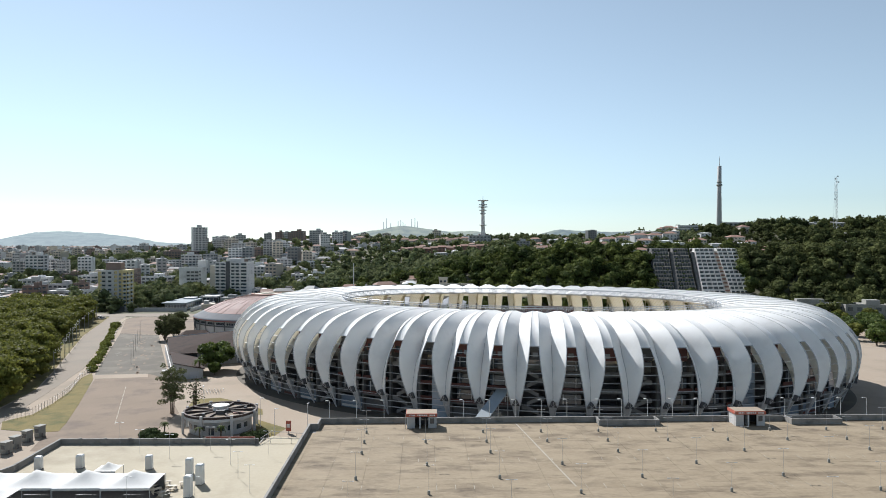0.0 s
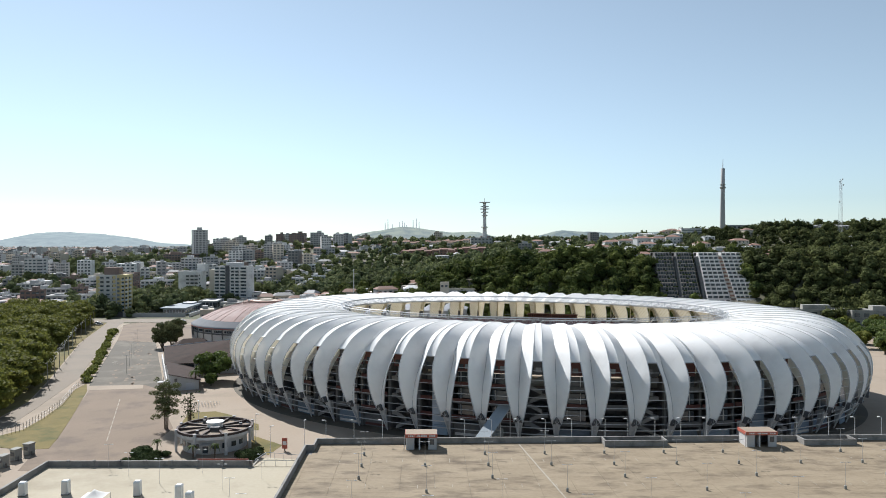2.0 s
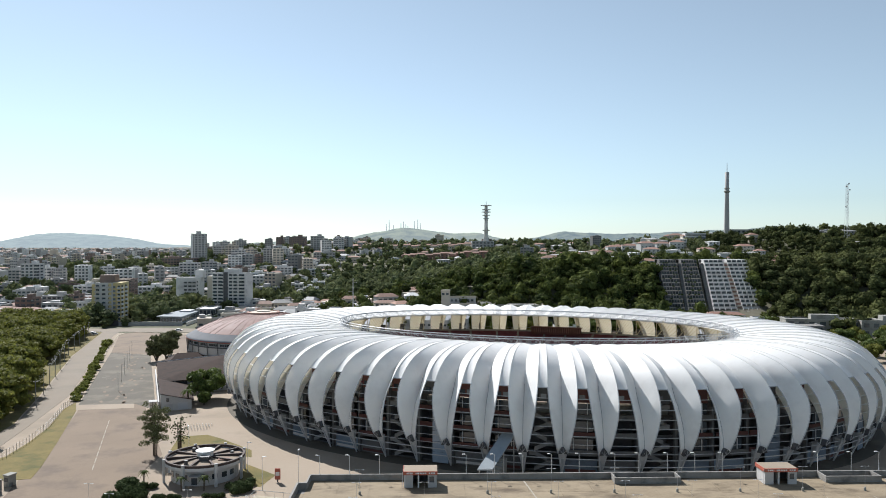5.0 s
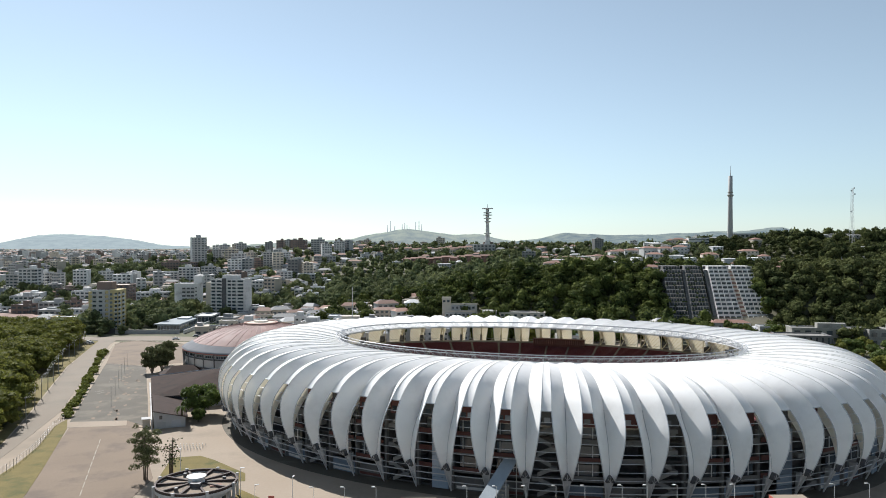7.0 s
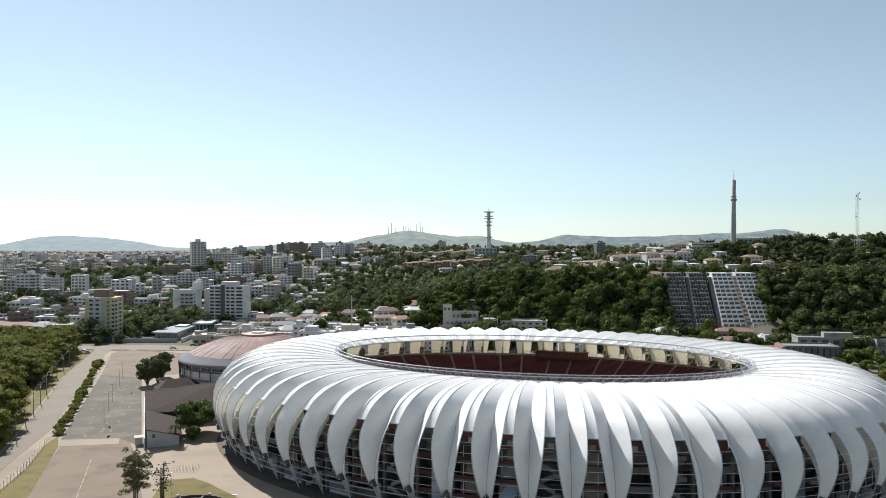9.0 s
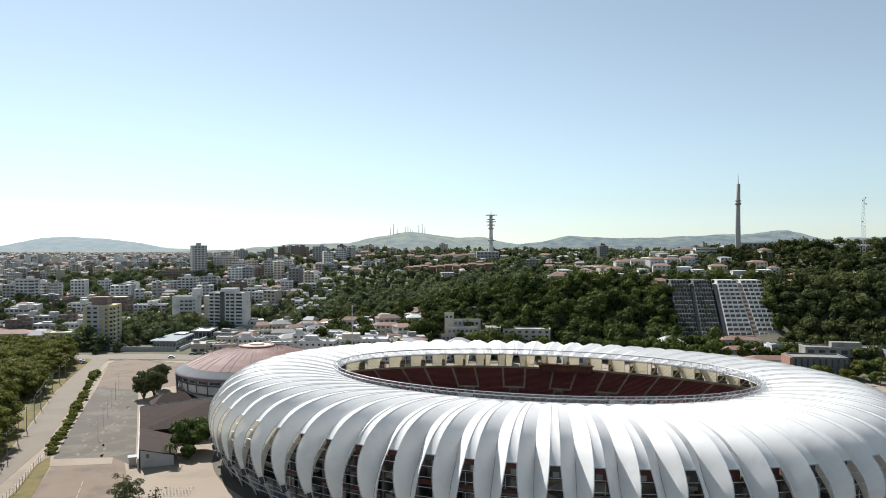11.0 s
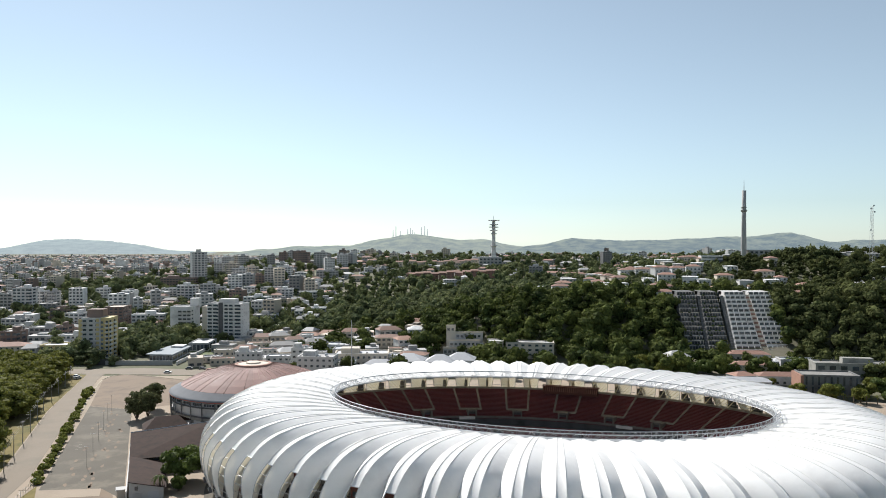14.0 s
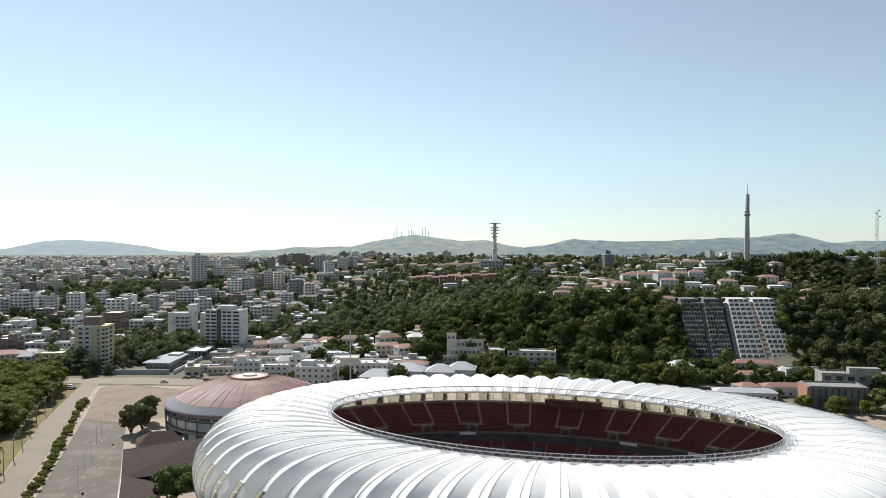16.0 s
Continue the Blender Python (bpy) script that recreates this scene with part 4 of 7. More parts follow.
def marquee(x, y, w, d, turn, tall):
    t = thing("marquee_tent", x, y, 7.5, "white canvas marquee with peaked roof", "tent", "marquee tents", turn=turn)
    roof = Mesh()
    n = 12
    pts = []
    for i in range(n + 1):
        for j in range(n + 1):
            a, b = -1 + 2 * i / n, -1 + 2 * j / n
            r = max(abs(a), abs(b))
            pts.append((a * w / 2, b * d / 2, 2.6 + tall * (1 - r) ** 1.6))
    roof.add(pts, [(i * (n + 1) + j, (i + 1) * (n + 1) + j, (i + 1) * (n + 1) + j + 1, i * (n + 1) + j + 1) for i in range(n) for j in range(n)])
    part("canopy", roof, M["canvas"], t, at=Matrix.Identity(4), smooth=True)
    for a in (-1, 1):
        for b in (-1, 1):
            part("pole", Mesh().tube((a * w / 2, b * d / 2, 0), (a * w / 2, b * d / 2, 2.62), 0.06), M["metal"], t, at=Matrix.Identity(4))
    part("valance", Mesh().box(0, -d / 2, 2.25, w, 0.03, 0.37), M["canvas"], t, at=Matrix.Identity(4))
    return t


# dark floor and back sheets added to give the black shade inside the tents
tent_shade = thing("floor_mat", -62, 116, 7.5, "dark sheets added for the shade under the marquee tents", "floor mat")
part("sheet", Mesh().slab([(-78, 106), (-46, 106), (-46, 120.6), (-78, 120.6)], 7.505, 7.52), M["dark_metal"], tent_shade)
part("back_sheet", Mesh().slab([(-77.5, 120.7), (-46, 120.7), (-46, 120.78), (-77.5, 120.78)], 7.52, 9.9), M["dark_metal"], tent_shade, "dark upright sheet added for the shade inside the tents")
for x, y, w, d, tall in ((-49.6, 117.2, 7.6, 7.4, 1.8), (-57.2, 117.2, 7.6, 7.4, 1.8), (-65.2, 117.2, 8.4, 7.4, 1.8), (-56.6, 123.6, 3.6, 3.6, 1.1), (-69.4, 109.7, 8.0, 7.4, 1.8), (-73.5, 117.2, 8.2, 7.4, 1.8)):
    marquee(x, y, w, d, 2, tall)


def cabin(x, y, h, turn=0):
    t = thing("portable_cabin", x, y, 7.5, "white plastic portable toilet cabin", "portable toilet", "portable cabins", turn=turn)
    I = Matrix.Identity(4)
    part("body", Mesh().box(0, 0, 0.1, 1.15, 1.15, h - 0.25, 0, 0.96), M["white"], t, at=I)
    part("roof", Mesh().box(0, 0, h - 0.15, 1.2, 1.2, 0.22, 0, 0.7), M["white"], t, at=I)
    part("door", Mesh().box(0, -0.59, 0.2, 0.75, 0.05, h - 0.5), M["canvas"], t, at=I)
    part("skid", Mesh().box(0, 0, 0, 1.2, 1.2, 0.1), M["dark_metal"], t, at=I)


for x, y, h in ((-44.5, 128.2, 2.9), (-41.0, 123.2, 3.4), (-40.9, 117.2, 3.4), (-52.8, 131.3, 2.5), (-65.5, 131.9, 2.4), (-72.6, 131.2, 2.3)  ):
    cabin(x, y, h, random.Random(x).uniform(-8, 8))
for i, (x, y) in enumerate(((-44.7, 120.4), (-46.5, 122.6), (-43.3, 122.4), (-46.6, 118.8), (-44.9, 117.6), (-47.6, 120.6))):
    t = thing("picnic_table", x, y, 7.5, "pale wooden picnic table with benches on the deck", "table", "picnic tables", turn=12 * i)
    I = Matrix.Identity(4)
    part("tabletop", Mesh().box(0, 0, 0.72, 1.7, 0.75, 0.05), M["beige"], t, at=I)
    for s in (-1, 1):
        part("bench", Mesh().box(0, s * 0.75, 0.42, 1.7, 0.28, 0.05), M["beige"], t, at=I)
        part("leg", Mesh().box(s * 0.6, 0, 0, 0.08, 1.5, 0.72, 0, 0.7), M["beige"], t, at=I)
# thin double-headed lamps of the lower deck
low_lamp = thing("lamp_post", -64.7, 146.4, 7.5, "slim grey lamp post with a twin head on the lower deck", "lamp post", "lower deck lamps")
I4 = Matrix.Identity(4)
part("pole", Mesh().tube((0, 0, 0), (0, 0, 4.6), 0.03, 0.022), M["metal"], low_lamp, at=I4)
part("crossarm", Mesh().tube((-0.6, 0, 4.6), (0.6, 0, 4.6), 0.025), M["metal"], low_lamp, at=I4)
for s in (-1, 1):
    part("lamp_head", Mesh().box(s * 0.6, 0, 4.55, 0.5, 0.16, 0.06), M["white"], low_lamp, at=I4)
for x, y in ((-58.5, 141), (-51.4, 137.4), (-45.5, 143), (-39, 134), (-33.5, 140), (-35.5, 126.5), (-31.5, 119), (-49, 113), (-38.5, 113)):
    copy_thing(low_lamp, pose(x, y, 7.5))

# ---------------------------------------------------------------- round pavilion
px0, py0, R0 = -57.2, 188.2, 9.1
pav = thing("round_pavilion", px0, py0, 0, "round white pavilion with a brown roof and dark spoked beams", "pavilion")
part("wall", Mesh().lathe(px0, py0, [(7.7, 0), (7.7, 4.1), (7.4, 4.1), (7.4, 0)], 48, True), M["white_wall"], pav)
part("roof", Mesh().lathe(px0, py0, [(R0 - 0.3, 4.0), (R0 - 0.3, 4.25), (1.5, 4.7), (0.001, 4.7)], 48), mat("tarred_roof", (0.235, 0.185, 0.135), (0.30, 0.24, 0.18), 0.4, rough=0.95, dirt=(0.16, 0.125, 0.1), dirt_scale=0.4), pav, "brown tarred roof")
part("rim", Mesh().lathe(px0, py0, [(R0 + 0.1, 4.45), (R0 + 0.1, 5.05), (R0 - 0.35, 5.05), (R0 - 0.35, 4.45)], 48, True), M["rust_beam"], pav, "dark brown roof rim")
part("fascia", Mesh().lathe(px0, py0, [(R0 + 0.12, 3.75), (R0 + 0.12, 4.44), (R0 - 0.3, 4.44), (R0 - 0.3, 3.75)], 48, True), M["white_wall"], pav, "white roof fascia")
for k in range(10):
    a = 2 * math.pi * (k + 0.35) / 10
    c, s = math.cos(a), math.sin(a)
    mid = (R0 + 0.8) / 2
    part("beam", Mesh().box(px0 + c * mid, py0 + s * mid, 4.3, R0 - 1.3, 0.5, 0.62, math.degrees(a)), M["rust_beam"], pav, "dark brown radial roof beam")
for k in range(8):
    a = 2 * math.pi * (k + 0.72) / 8
    c, s = math.cos(a), math.sin(a)
    post_ = part("pilaster", Mesh().box(px0 + c * (R0 + 0.35), py0 + s * (R0 + 0.35), 0, 0.5, 0.6, 5.15, math.degrees(a)), M["white_wall"], pav)
    part("cap", Mesh().box(px0 + c * (R0 + 0.35), py0 + s * (R0 + 0.35), 5.15, 0.6, 0.7, 0.14, math.degrees(a)), M["grey_wall"], post_)
part("hub", Mesh().lathe(px0, py0, [(1.9, 4.6), (1.9, 5.9), (2.2, 5.9), (2.2, 6.15), (0.001, 6.25)], 24), M["white"], pav, "white round hub")
part("stair_block", Mesh().box(px0 + 0.9, py0 - 2.9, 4.5, 2.2, 1.6, 1.0), M["dark_metal"], pav)
part("skylight", Mesh().box(px0 + 5.0, py0 - 1.8, 4.45, 2.6, 1.6, 0.25, 20), M["tile"], pav, "pinkish roof hatch")
for k in range(3):
    a = 2 * math.pi * (k + 0.18) / 3.2
    part("vent", Mesh().box(px0 + 6.2 * math.cos(a), py0 + 6.2 * math.sin(a), 4.4, 0.7, 0.7, 0.9), M["dark_metal"], pav)
for k in range(9):
    a = -math.pi * (0.12 + 0.76 * k / 8)
    part("window", Mesh().box(px0 + 7.72 * math.cos(a), py0 + 7.72 * math.sin(a), 0.3 if k == 4 else 1.3, 0.08, 1.3, 2.4 if k == 4 else 1.2, math.degrees(a)), M["glass"], pav)
part("canopy", Mesh().box(px0 + 1.0, py0 - R0 + 0.2, 2.6, 3.4, 2.0, 0.2), M["grey_wall"], pav)

# ---------------------------------------------------------------- round sports hall
hx, hy = -88.5, 370
hall = thing("sports_hall", hx, hy, 0, "round sports hall with a rusty red shallow dome", "sports hall")
part("base_wall", Mesh().lathe(hx, hy, [(34.4, 0), (34.4, 3.2), (33.6, 3.2), (33.6, 0)], 72, True), M["dim"], hall, "dark grey ground-floor wall")
part("base_band", Mesh().lathe(hx, hy, [(34.9, 2.9), (34.9, 4.0), (34.2, 4.0), (34.2, 2.9)], 72, True), M["concrete"], hall, "stained concrete band")
part("window_band", Mesh().lathe(hx, hy, [(34.0, 4.0), (34.7, 8.0)], 72), M["white_wall"], hall, "leaning white panel band")
for z0, z1, lb in ((3.95, 4.4, "dark lower band"), (7.9, 8.4, "dark upper band")):
    part("band", Mesh().lathe(hx, hy, [(35.0, z0), (35.0, z1), (34.2, z1), (34.2, z0)], 72, True), M["dark_metal"], hall, lb)
part("clerestory", Mesh().lathe(hx, hy, [(34.5, 8.4), (34.5, 10.4)], 72), M["grey_wall"], hall)
for k in range(36):
    a = 2 * math.pi * k / 36
    c, s = math.cos(a), math.sin(a)
    part("rib", Mesh().tube((hx + 34.7 * c, hy + 34.7 * s, 0.0), (hx + 35.3 * c, hy + 35.3 * s, 10.4), 0.26, n=4), M["dark_metal"] if k % 2 else M["dim"], hall)
    for q in (0.2, 0.4, 0.6, 0.8):
        b = 2 * math.pi * (k + q) / 36
        part("pane", Mesh().box(hx + 34.55 * math.cos(b), hy + 34.55 * math.sin(b), 8.75, 0.12, 0.95, 1.0, math.degrees(b)), M["glass"], hall)
    if k % 3 == 0:
        b = 2 * math.pi * (k + 0.5) / 36
        part("doorway", Mesh().box(hx + 34.4 * math.cos(b), hy + 34.4 * math.sin(b), 0.05, 0.15, 3.6, 2.6, math.degrees(b)), M["dark_metal"] if k % 2 else M["dome_rim"], hall)
part("eave", Mesh().lathe(hx, hy, [(34.6, 10.3), (35.6, 10.3), (35.7, 10.9), (34.6, 11.5), (30.6, 13.6)], 96), M["hall_eave"], hall, "grey metal eave", smooth=True)
part("gutter_line", Mesh().lathe(hx, hy, [(35.75, 10.45), (35.75, 10.75), (35.5, 10.75)], 96), M["red"], hall, "thin red edge")
roofp = [(30.7, 13.6), (26.5, 15.6), (21.5, 17.5), (15.5, 19.2), (7.8, 20.5)]
for k in range(48):
    dm = Mesh()
    for r, z in roofp:
        for q in range(3):
            a = 2 * math.pi * (k + q / 2) / 48
            dm.v.append((hx + r * math.cos(a), hy + r * math.sin(a), z))
    dm.f = [(3 * i + q, 3 * i + q + 1, 3 * i + q + 4, 3 * i + q + 3) for i in range(len(roofp) - 1) for q in range(2)]
    part("dome_panel", dm, M["dome_roof"], hall)
    a = 2 * math.pi * k / 48
    c, s = math.cos(a), math.sin(a)
    part("roof_seam", Mesh().path([(hx + r * c, hy + r * s, z + 0.04) for r, z in (roofp if k % 3 else roofp[2:])], 0.10, 4), M["dome_seam"], hall)
part("crown", Mesh().lathe(hx, hy, [(8.0, 20.2), (8.0, 21.1), (6.9, 21.2), (6.9, 20.8)], 48), M["salmon"], hall, "raised reddish crown ring")
part("crown_top", Mesh().lathe(hx, hy, [(6.95, 20.9), (3.2, 21.2), (3.2, 21.7), (0.001, 21.9)], 48), M["beige"], hall, "weathered pale crown roof")

# ---------------------------------------------------------------- tiled club buildings beside the hall
CU, CV = Vector((0.924, 0.383, 0)), Vector((-0.383, 0.924, 0))


def at_club(u, v, z):
    """Club coordinates: u away from the car park, v along its side."""
    return Vector((-93, 253, z)) + CU * u + CV * v


def club_slab(pts, thick):
    """A sloping slab through four (u, v, z) corners."""
    q = [at_club(*p) for p in pts]
    up = Vector((0, 0, thick))
    return Mesh().add(q + [p + up for p in q], [(3, 2, 1, 0), (4, 5, 6, 7), (0, 1, 5, 4), (1, 2, 6, 5), (2, 3, 7, 6), (3, 0, 4, 7)])


def club_box(u0, u1, v0, v1, z0, z1, z1b=None):
    """An upright block whose top is z1 at u0 and z1b at u1."""
    z1b = z1 if z1b is None else z1b
    q = [at_club(u0, v0, z0), at_club(u1, v0, z0), at_club(u1, v1, z0), at_club(u0, v1, z0), at_club(u0, v0, z1), at_club(u1, v0, z1b), at_club(u1, v1, z1b), at_club(u0, v1, z1)]
    return Mesh().add(q, [(3, 2, 1, 0), (4, 5, 6, 7), (0, 1, 5, 4), (1, 2, 6, 5), (2, 3, 7, 6), (3, 0, 4, 7)])


club2 = thing("club_wing", -93, 253, 0, "low club wing with grey walls and brown lean-to roof", "building")
part("wall", club_box(0, 9.5, 0, 27, 0, 5.6, 3.2), M["grey_wall"], club2)
part("roof", club_slab([(-0.3, -0.5, 5.7), (10.3, -0.5, 3.0), (10.3, 27, 3.0), (-0.3, 27, 5.7)], 0.22), M["old_tile"], club2)
part("shutter", club_box(5.2, 8.2, -0.12, -0.02, 0.1, 2.4), M["dome_rim"], club2, "pale roller shutter")
part("shutter", club_box(1.0, 3.6, -0.12, -0.02, 0.1, 2.2), M["grey_wall"], club2)
part("window", club_box(1.6, 2.5, -0.1, -0.02, 3.0, 4.2), M["glass"], club2)
club = thing("club_house", -104, 300, 0, "club house with wide dark brown tiled roofs", "building")
part("wall", club_box(0, 30, 27.3, 62, 0, 4.6), M["grey_wall"], club)
for k in range(5):
    part("window", club_box(0.4 + 5 * k, 4.6 + 5 * k, 27.1, 27.25, 3.2, 4.5), M["glass"], club)
part("roof", club_slab([(-0.5, 26.6, 4.7), (31, 26.6, 4.7), (27, 47, 10.2), (-0.5, 47, 8.6)], 0.25), M["old_tile"], club, "dark brown tiled front slope")
part("roof", club_slab([(-0.5, 47.05, 8.6), (27, 47.05, 10.2), (31, 62.6, 4.7), (-0.5, 62.6, 4.7)], 0.25), M["old_tile"], club, "dark brown tiled back slope")
part("ridge_tile", Mesh().path([at_club(-0.5, 47, 8.85), at_club(27, 47, 10.45)], 0.2, 6), M["dome_rim"], club, "pale ridge capping")
part("gable", Mesh().add([at_club(u, v, z) for u in (-0.05, 0.25) for v, z in ((27.3, 4.6), (47, 8.5), (62, 4.6))], [(0, 1, 2), (5, 4, 3), (0, 3, 4, 1), (1, 4, 5, 2)]), M["white_wall"], club)
part("roof", club_slab([(3, 62.7, 4.4), (21, 62.7, 4.4), (16, 71, 8.2), (8, 71, 8.2)], 0.25), M["old_tile"], club, "dark brown hipped slope")
part("roof", club_slab([(8, 71.05, 8.2), (16, 71.05, 8.2), (21, 78, 4.4), (3, 78, 4.4)], 0.25), M["old_tile"], club, "dark brown hipped slope")
part("roof", club_slab([(3, 62.7, 4.4), (7.95, 71, 8.2), (7.95, 71.1, 8.2), (3, 78, 4.4)], 0.25), M["old_tile"], club, "dark brown hip end")
part("wall", club_box(4, 20, 63, 77.4, 0, 4.3), M["grey_wall"], club)
part("boundary_wall", club_box(-0.9, -0.5, -1, 64, 0, 3.4), M["white_wall"], club, "long white side wall along the car park")
kiosk = thing("kiosk", -97, 251, 0, "small grey hut beside the club wing", "kiosk")
part("body", club_box(-3.4, -1.2, 4, 6.6, 0, 2.4), M["beige"], kiosk)
part("roof", club_box(-3.7, -0.95, 3.7, 6.9, 2.4, 2.6), M["grey_wall"], kiosk)


# ---------------------------------------------------------------- trees
_b = bmesh.new()
bmesh.ops.create_icosphere(_b, subdivisions=1, radius=1.0)
ICO_V = np.array([v.co[:] for v in _b.verts])
ICO_F = np.array([[v.index for v in f.verts] for f in _b.faces])
_b.free()


def crown_arrays(lumps, leaves, size, gen, core=0.8):
    """Leaf cards scattered over lumps (x, y, z, rx, rz), each with a ragged core. Returns vertices, triangles, quads."""
    vs, tris, quads, k = [], [], [], 0
    for x, y, z, rx, rz in lumps:
        bv, bf = ICO_V, ICO_F
        jag = 1 + gen.uniform(-0.22, 0.16, (len(bv), 1))
        vs.append(bv * jag * np.array([rx, rx, rz]) * core + np.array([x, y, z]))
        tris.append(bf + k)
        k += len(bv)
    share = np.array([l[3] ** 2 for l in lumps])
    share = share / share.sum()
    for (x, y, z, rx, rz), q in zip(lumps, share):
        n = max(3, int(leaves * q))
        d = gen.normal(size=(n, 3))
        d[:, 2] = np.abs(d[:, 2]) * 1.0 - 0.35
        d /= np.linalg.norm(d, axis=1)[:, None]
        c = d * np.array([rx, rx, rz]) * gen.uniform(0.78, 1.12, (n, 1)) + np.array([x, y, z])
        nrm = d + gen.normal(scale=0.55, size=(n, 3))
        nrm /= np.linalg.norm(nrm, axis=1)[:, None]
        u = np.cross(nrm, gen.normal(size=(n, 3)))
        u /= np.linalg.norm(u, axis=1)[:, None]
        w = np.cross(nrm, u)
        s = size * gen.uniform(0.6, 1.35, (n, 1))
        quad = np.stack([c - u * s - w * s * 0.6, c + u * s - w * s * 0.6, c + u * s * 0.7 + w * s * 0.7, c - u * s * 0.7 + w * s * 0.7], 1)
        vs.append(quad.reshape(-1, 3))
        quads.append(np.arange(4 * n).reshape(n, 4) + k)
        k += 4 * n
    return np.concatenate(vs), np.concatenate(tris), np.concatenate(quads)


def arrays_mesh(name, v, tris, quads, material, smooth=False):
    me = bpy.data.meshes.new(name)
    me.from_pydata(v.tolist(), [], tris.tolist() + quads.tolist())
    me.materials.append(material)
    return me


def make_tree(name, label, group, form, seed, material, leaf_size, leaves, tall, wide=0.36):
    gen = np.random.default_rng(seed)
    r = random.Random(seed)
    t = thing(name, 0, 0, 0, label, "tree", group)
    tr = Mesh()
    lumps = []
    if form == "umbrella":
        spread = tall * 0.52
        fork = tall * 0.38
        tr.tube((0, 0, -0.3), (0.2, 0.1, fork), 0.42, 0.3, 8)
        for k in range(15):
            a, d = k * 2.4 + r.uniform(-0.4, 0.4), spread * math.sqrt((k + 0.4) / 15) * 0.92
            x, y, z = d * math.cos(a), d * math.sin(a), tall * (0.78 - 0.47 * (d / spread) ** 2) + r.uniform(-0.5, 0.5)
            q = spread * r.uniform(0.30, 0.44)
            lumps.append((x, y, z, q, q * 0.6))
            if k < 7:
                b = k * 0.9 + r.uniform(-0.2, 0.2)
                lumps.append((spread * 0.66 * math.cos(b), spread * 0.66 * math.sin(b), tall * r.uniform(0.20, 0.30), spread * 0.36, spread * 0.34))
            if k % 2 == 0:
                tr.tube((0.2, 0.1, fork), (x * 0.75, y * 0.75, z - 0.5), 0.2, 0.07, 5)
    elif form == "round":
        fork = tall * 0.3
        tr.tube((0, 0, -0.3), (0, 0, fork + 1), 0.45, 0.28, 8)
        for k in range(18):
            a, h = k * 2.4, r.uniform(0.29, 0.8)
            d = tall * wide * math.sqrt(max(0.05, 1 - ((h - 0.6) / 0.36) ** 2)) * r.uniform(0.5, 0.95)
            lumps.append((d * math.cos(a), d * math.sin(a), tall * h, tall * r.uniform(0.19, 0.26), tall * r.uniform(0.15, 0.2)))
            tr.tube((0, 0, fork), (d * 0.8 * math.cos(a), d * 0.8 * math.sin(a), tall * h), 0.14, 0.05, 5)
    elif form == "loose":
        for k in range(6):
            a, h = k * 1.1 + r.uniform(-0.2, 0.2), r.uniform(0.62, 0.92)
            d = tall * r.uniform(0.16, 0.40)
            tip = Vector((d * math.cos(a), d * math.sin(a), tall * h))
            knee = Vector((d * 0.35 * math.cos(a), d * 0.35 * math.sin(a), tall * 0.2))
            tr.tube((0, 0, -0.3), knee, 0.3, 0.18, 6)
            tr.tube(knee, tip, 0.18, 0.06, 5)
            for j in range(6):
                p = knee.lerp(tip, 0.12 + 0.17 * j)
                q = tall * r.uniform(0.09, 0.15)
                lumps.append((p.x + r.uniform(-1, 1) * tall * 0.1, p.y + r.uniform(-1, 1) * tall * 0.1, p.z + r.uniform(-0.05, 0.06) * tall, q, q * 0.8))
    elif form == "open":
        for k, (a, lean) in enumerate(((0.3, 0.04), (2.2, 0.08), (4.3, 0.05), (5.4, 0.10))):
            top = (math.cos(a) * lean * tall, math.sin(a) * lean * tall, tall * (0.95 - 0.09 * k))
            tr.tube((math.cos(a) * 0.4, math.sin(a) * 0.4, -0.3), top, 0.17, 0.05, 6)
            for j in range(13):
                h = 0.30 + 0.053 * j
                p = Vector((math.cos(a) * 0.4, math.sin(a) * 0.4, 0)).lerp(Vector(top), h)
                b = a + j * 2.1
                d = tall * r.uniform(0.05, 0.19)
                e = (p.x + d * math.cos(b), p.y + d * math.sin(b), p.z + tall * r.uniform(-0.02, 0.07))
                tr.tube(p, e, 0.09, 0.03, 4)
                lumps.append((*e, tall * r.uniform(0.045, 0.085), tall * r.uniform(0.04, 0.075)))
    elif form == "palm":
        tr.tube((0, 0, -0.2), (0.2, 0, tall * 0.7), 0.22, 0.16, 7)
    part("trunk", tr, M["bark"], t, at=I4)
    if form == "palm":
        fr = Mesh()
        for k in range(16):
            a = 2 * math.pi * k / 16 + r.uniform(-0.15, 0.15)
            L = tall * 0.36 * r.uniform(0.8, 1.1)
            up = r.uniform(0.1, 0.55)
            prev = Vector((0.2, 0, tall * 0.7))
            for j in range(1, 6):
                f = j / 5
                cur = Vector((0.2 + L * f * math.cos(a), L * f * math.sin(a), tall * 0.7 + L * (up * f - 0.95 * f * f)))
                side = Vector((-math.sin(a), math.cos(a), 0)) * (0.34 * (1.15 - f))
                fr.add([prev - side, prev + side, cur + side * 0.8 + Vector((0, 0, -0.12)), cur - side * 0.8 + Vector((0, 0, -0.12))], [(0, 1, 2, 3)])
                prev = cur
        part("crown", fr, material, t, at=I4)
    else:
        v, a, q = crown_arrays(lumps, leaves, leaf_size, gen, 0.05 if form == "open" else 0.7 if form == "loose" else 0.86)
        part("crown", arrays_mesh("crown", v, a, q, material), material, t, at=I4)
    return t


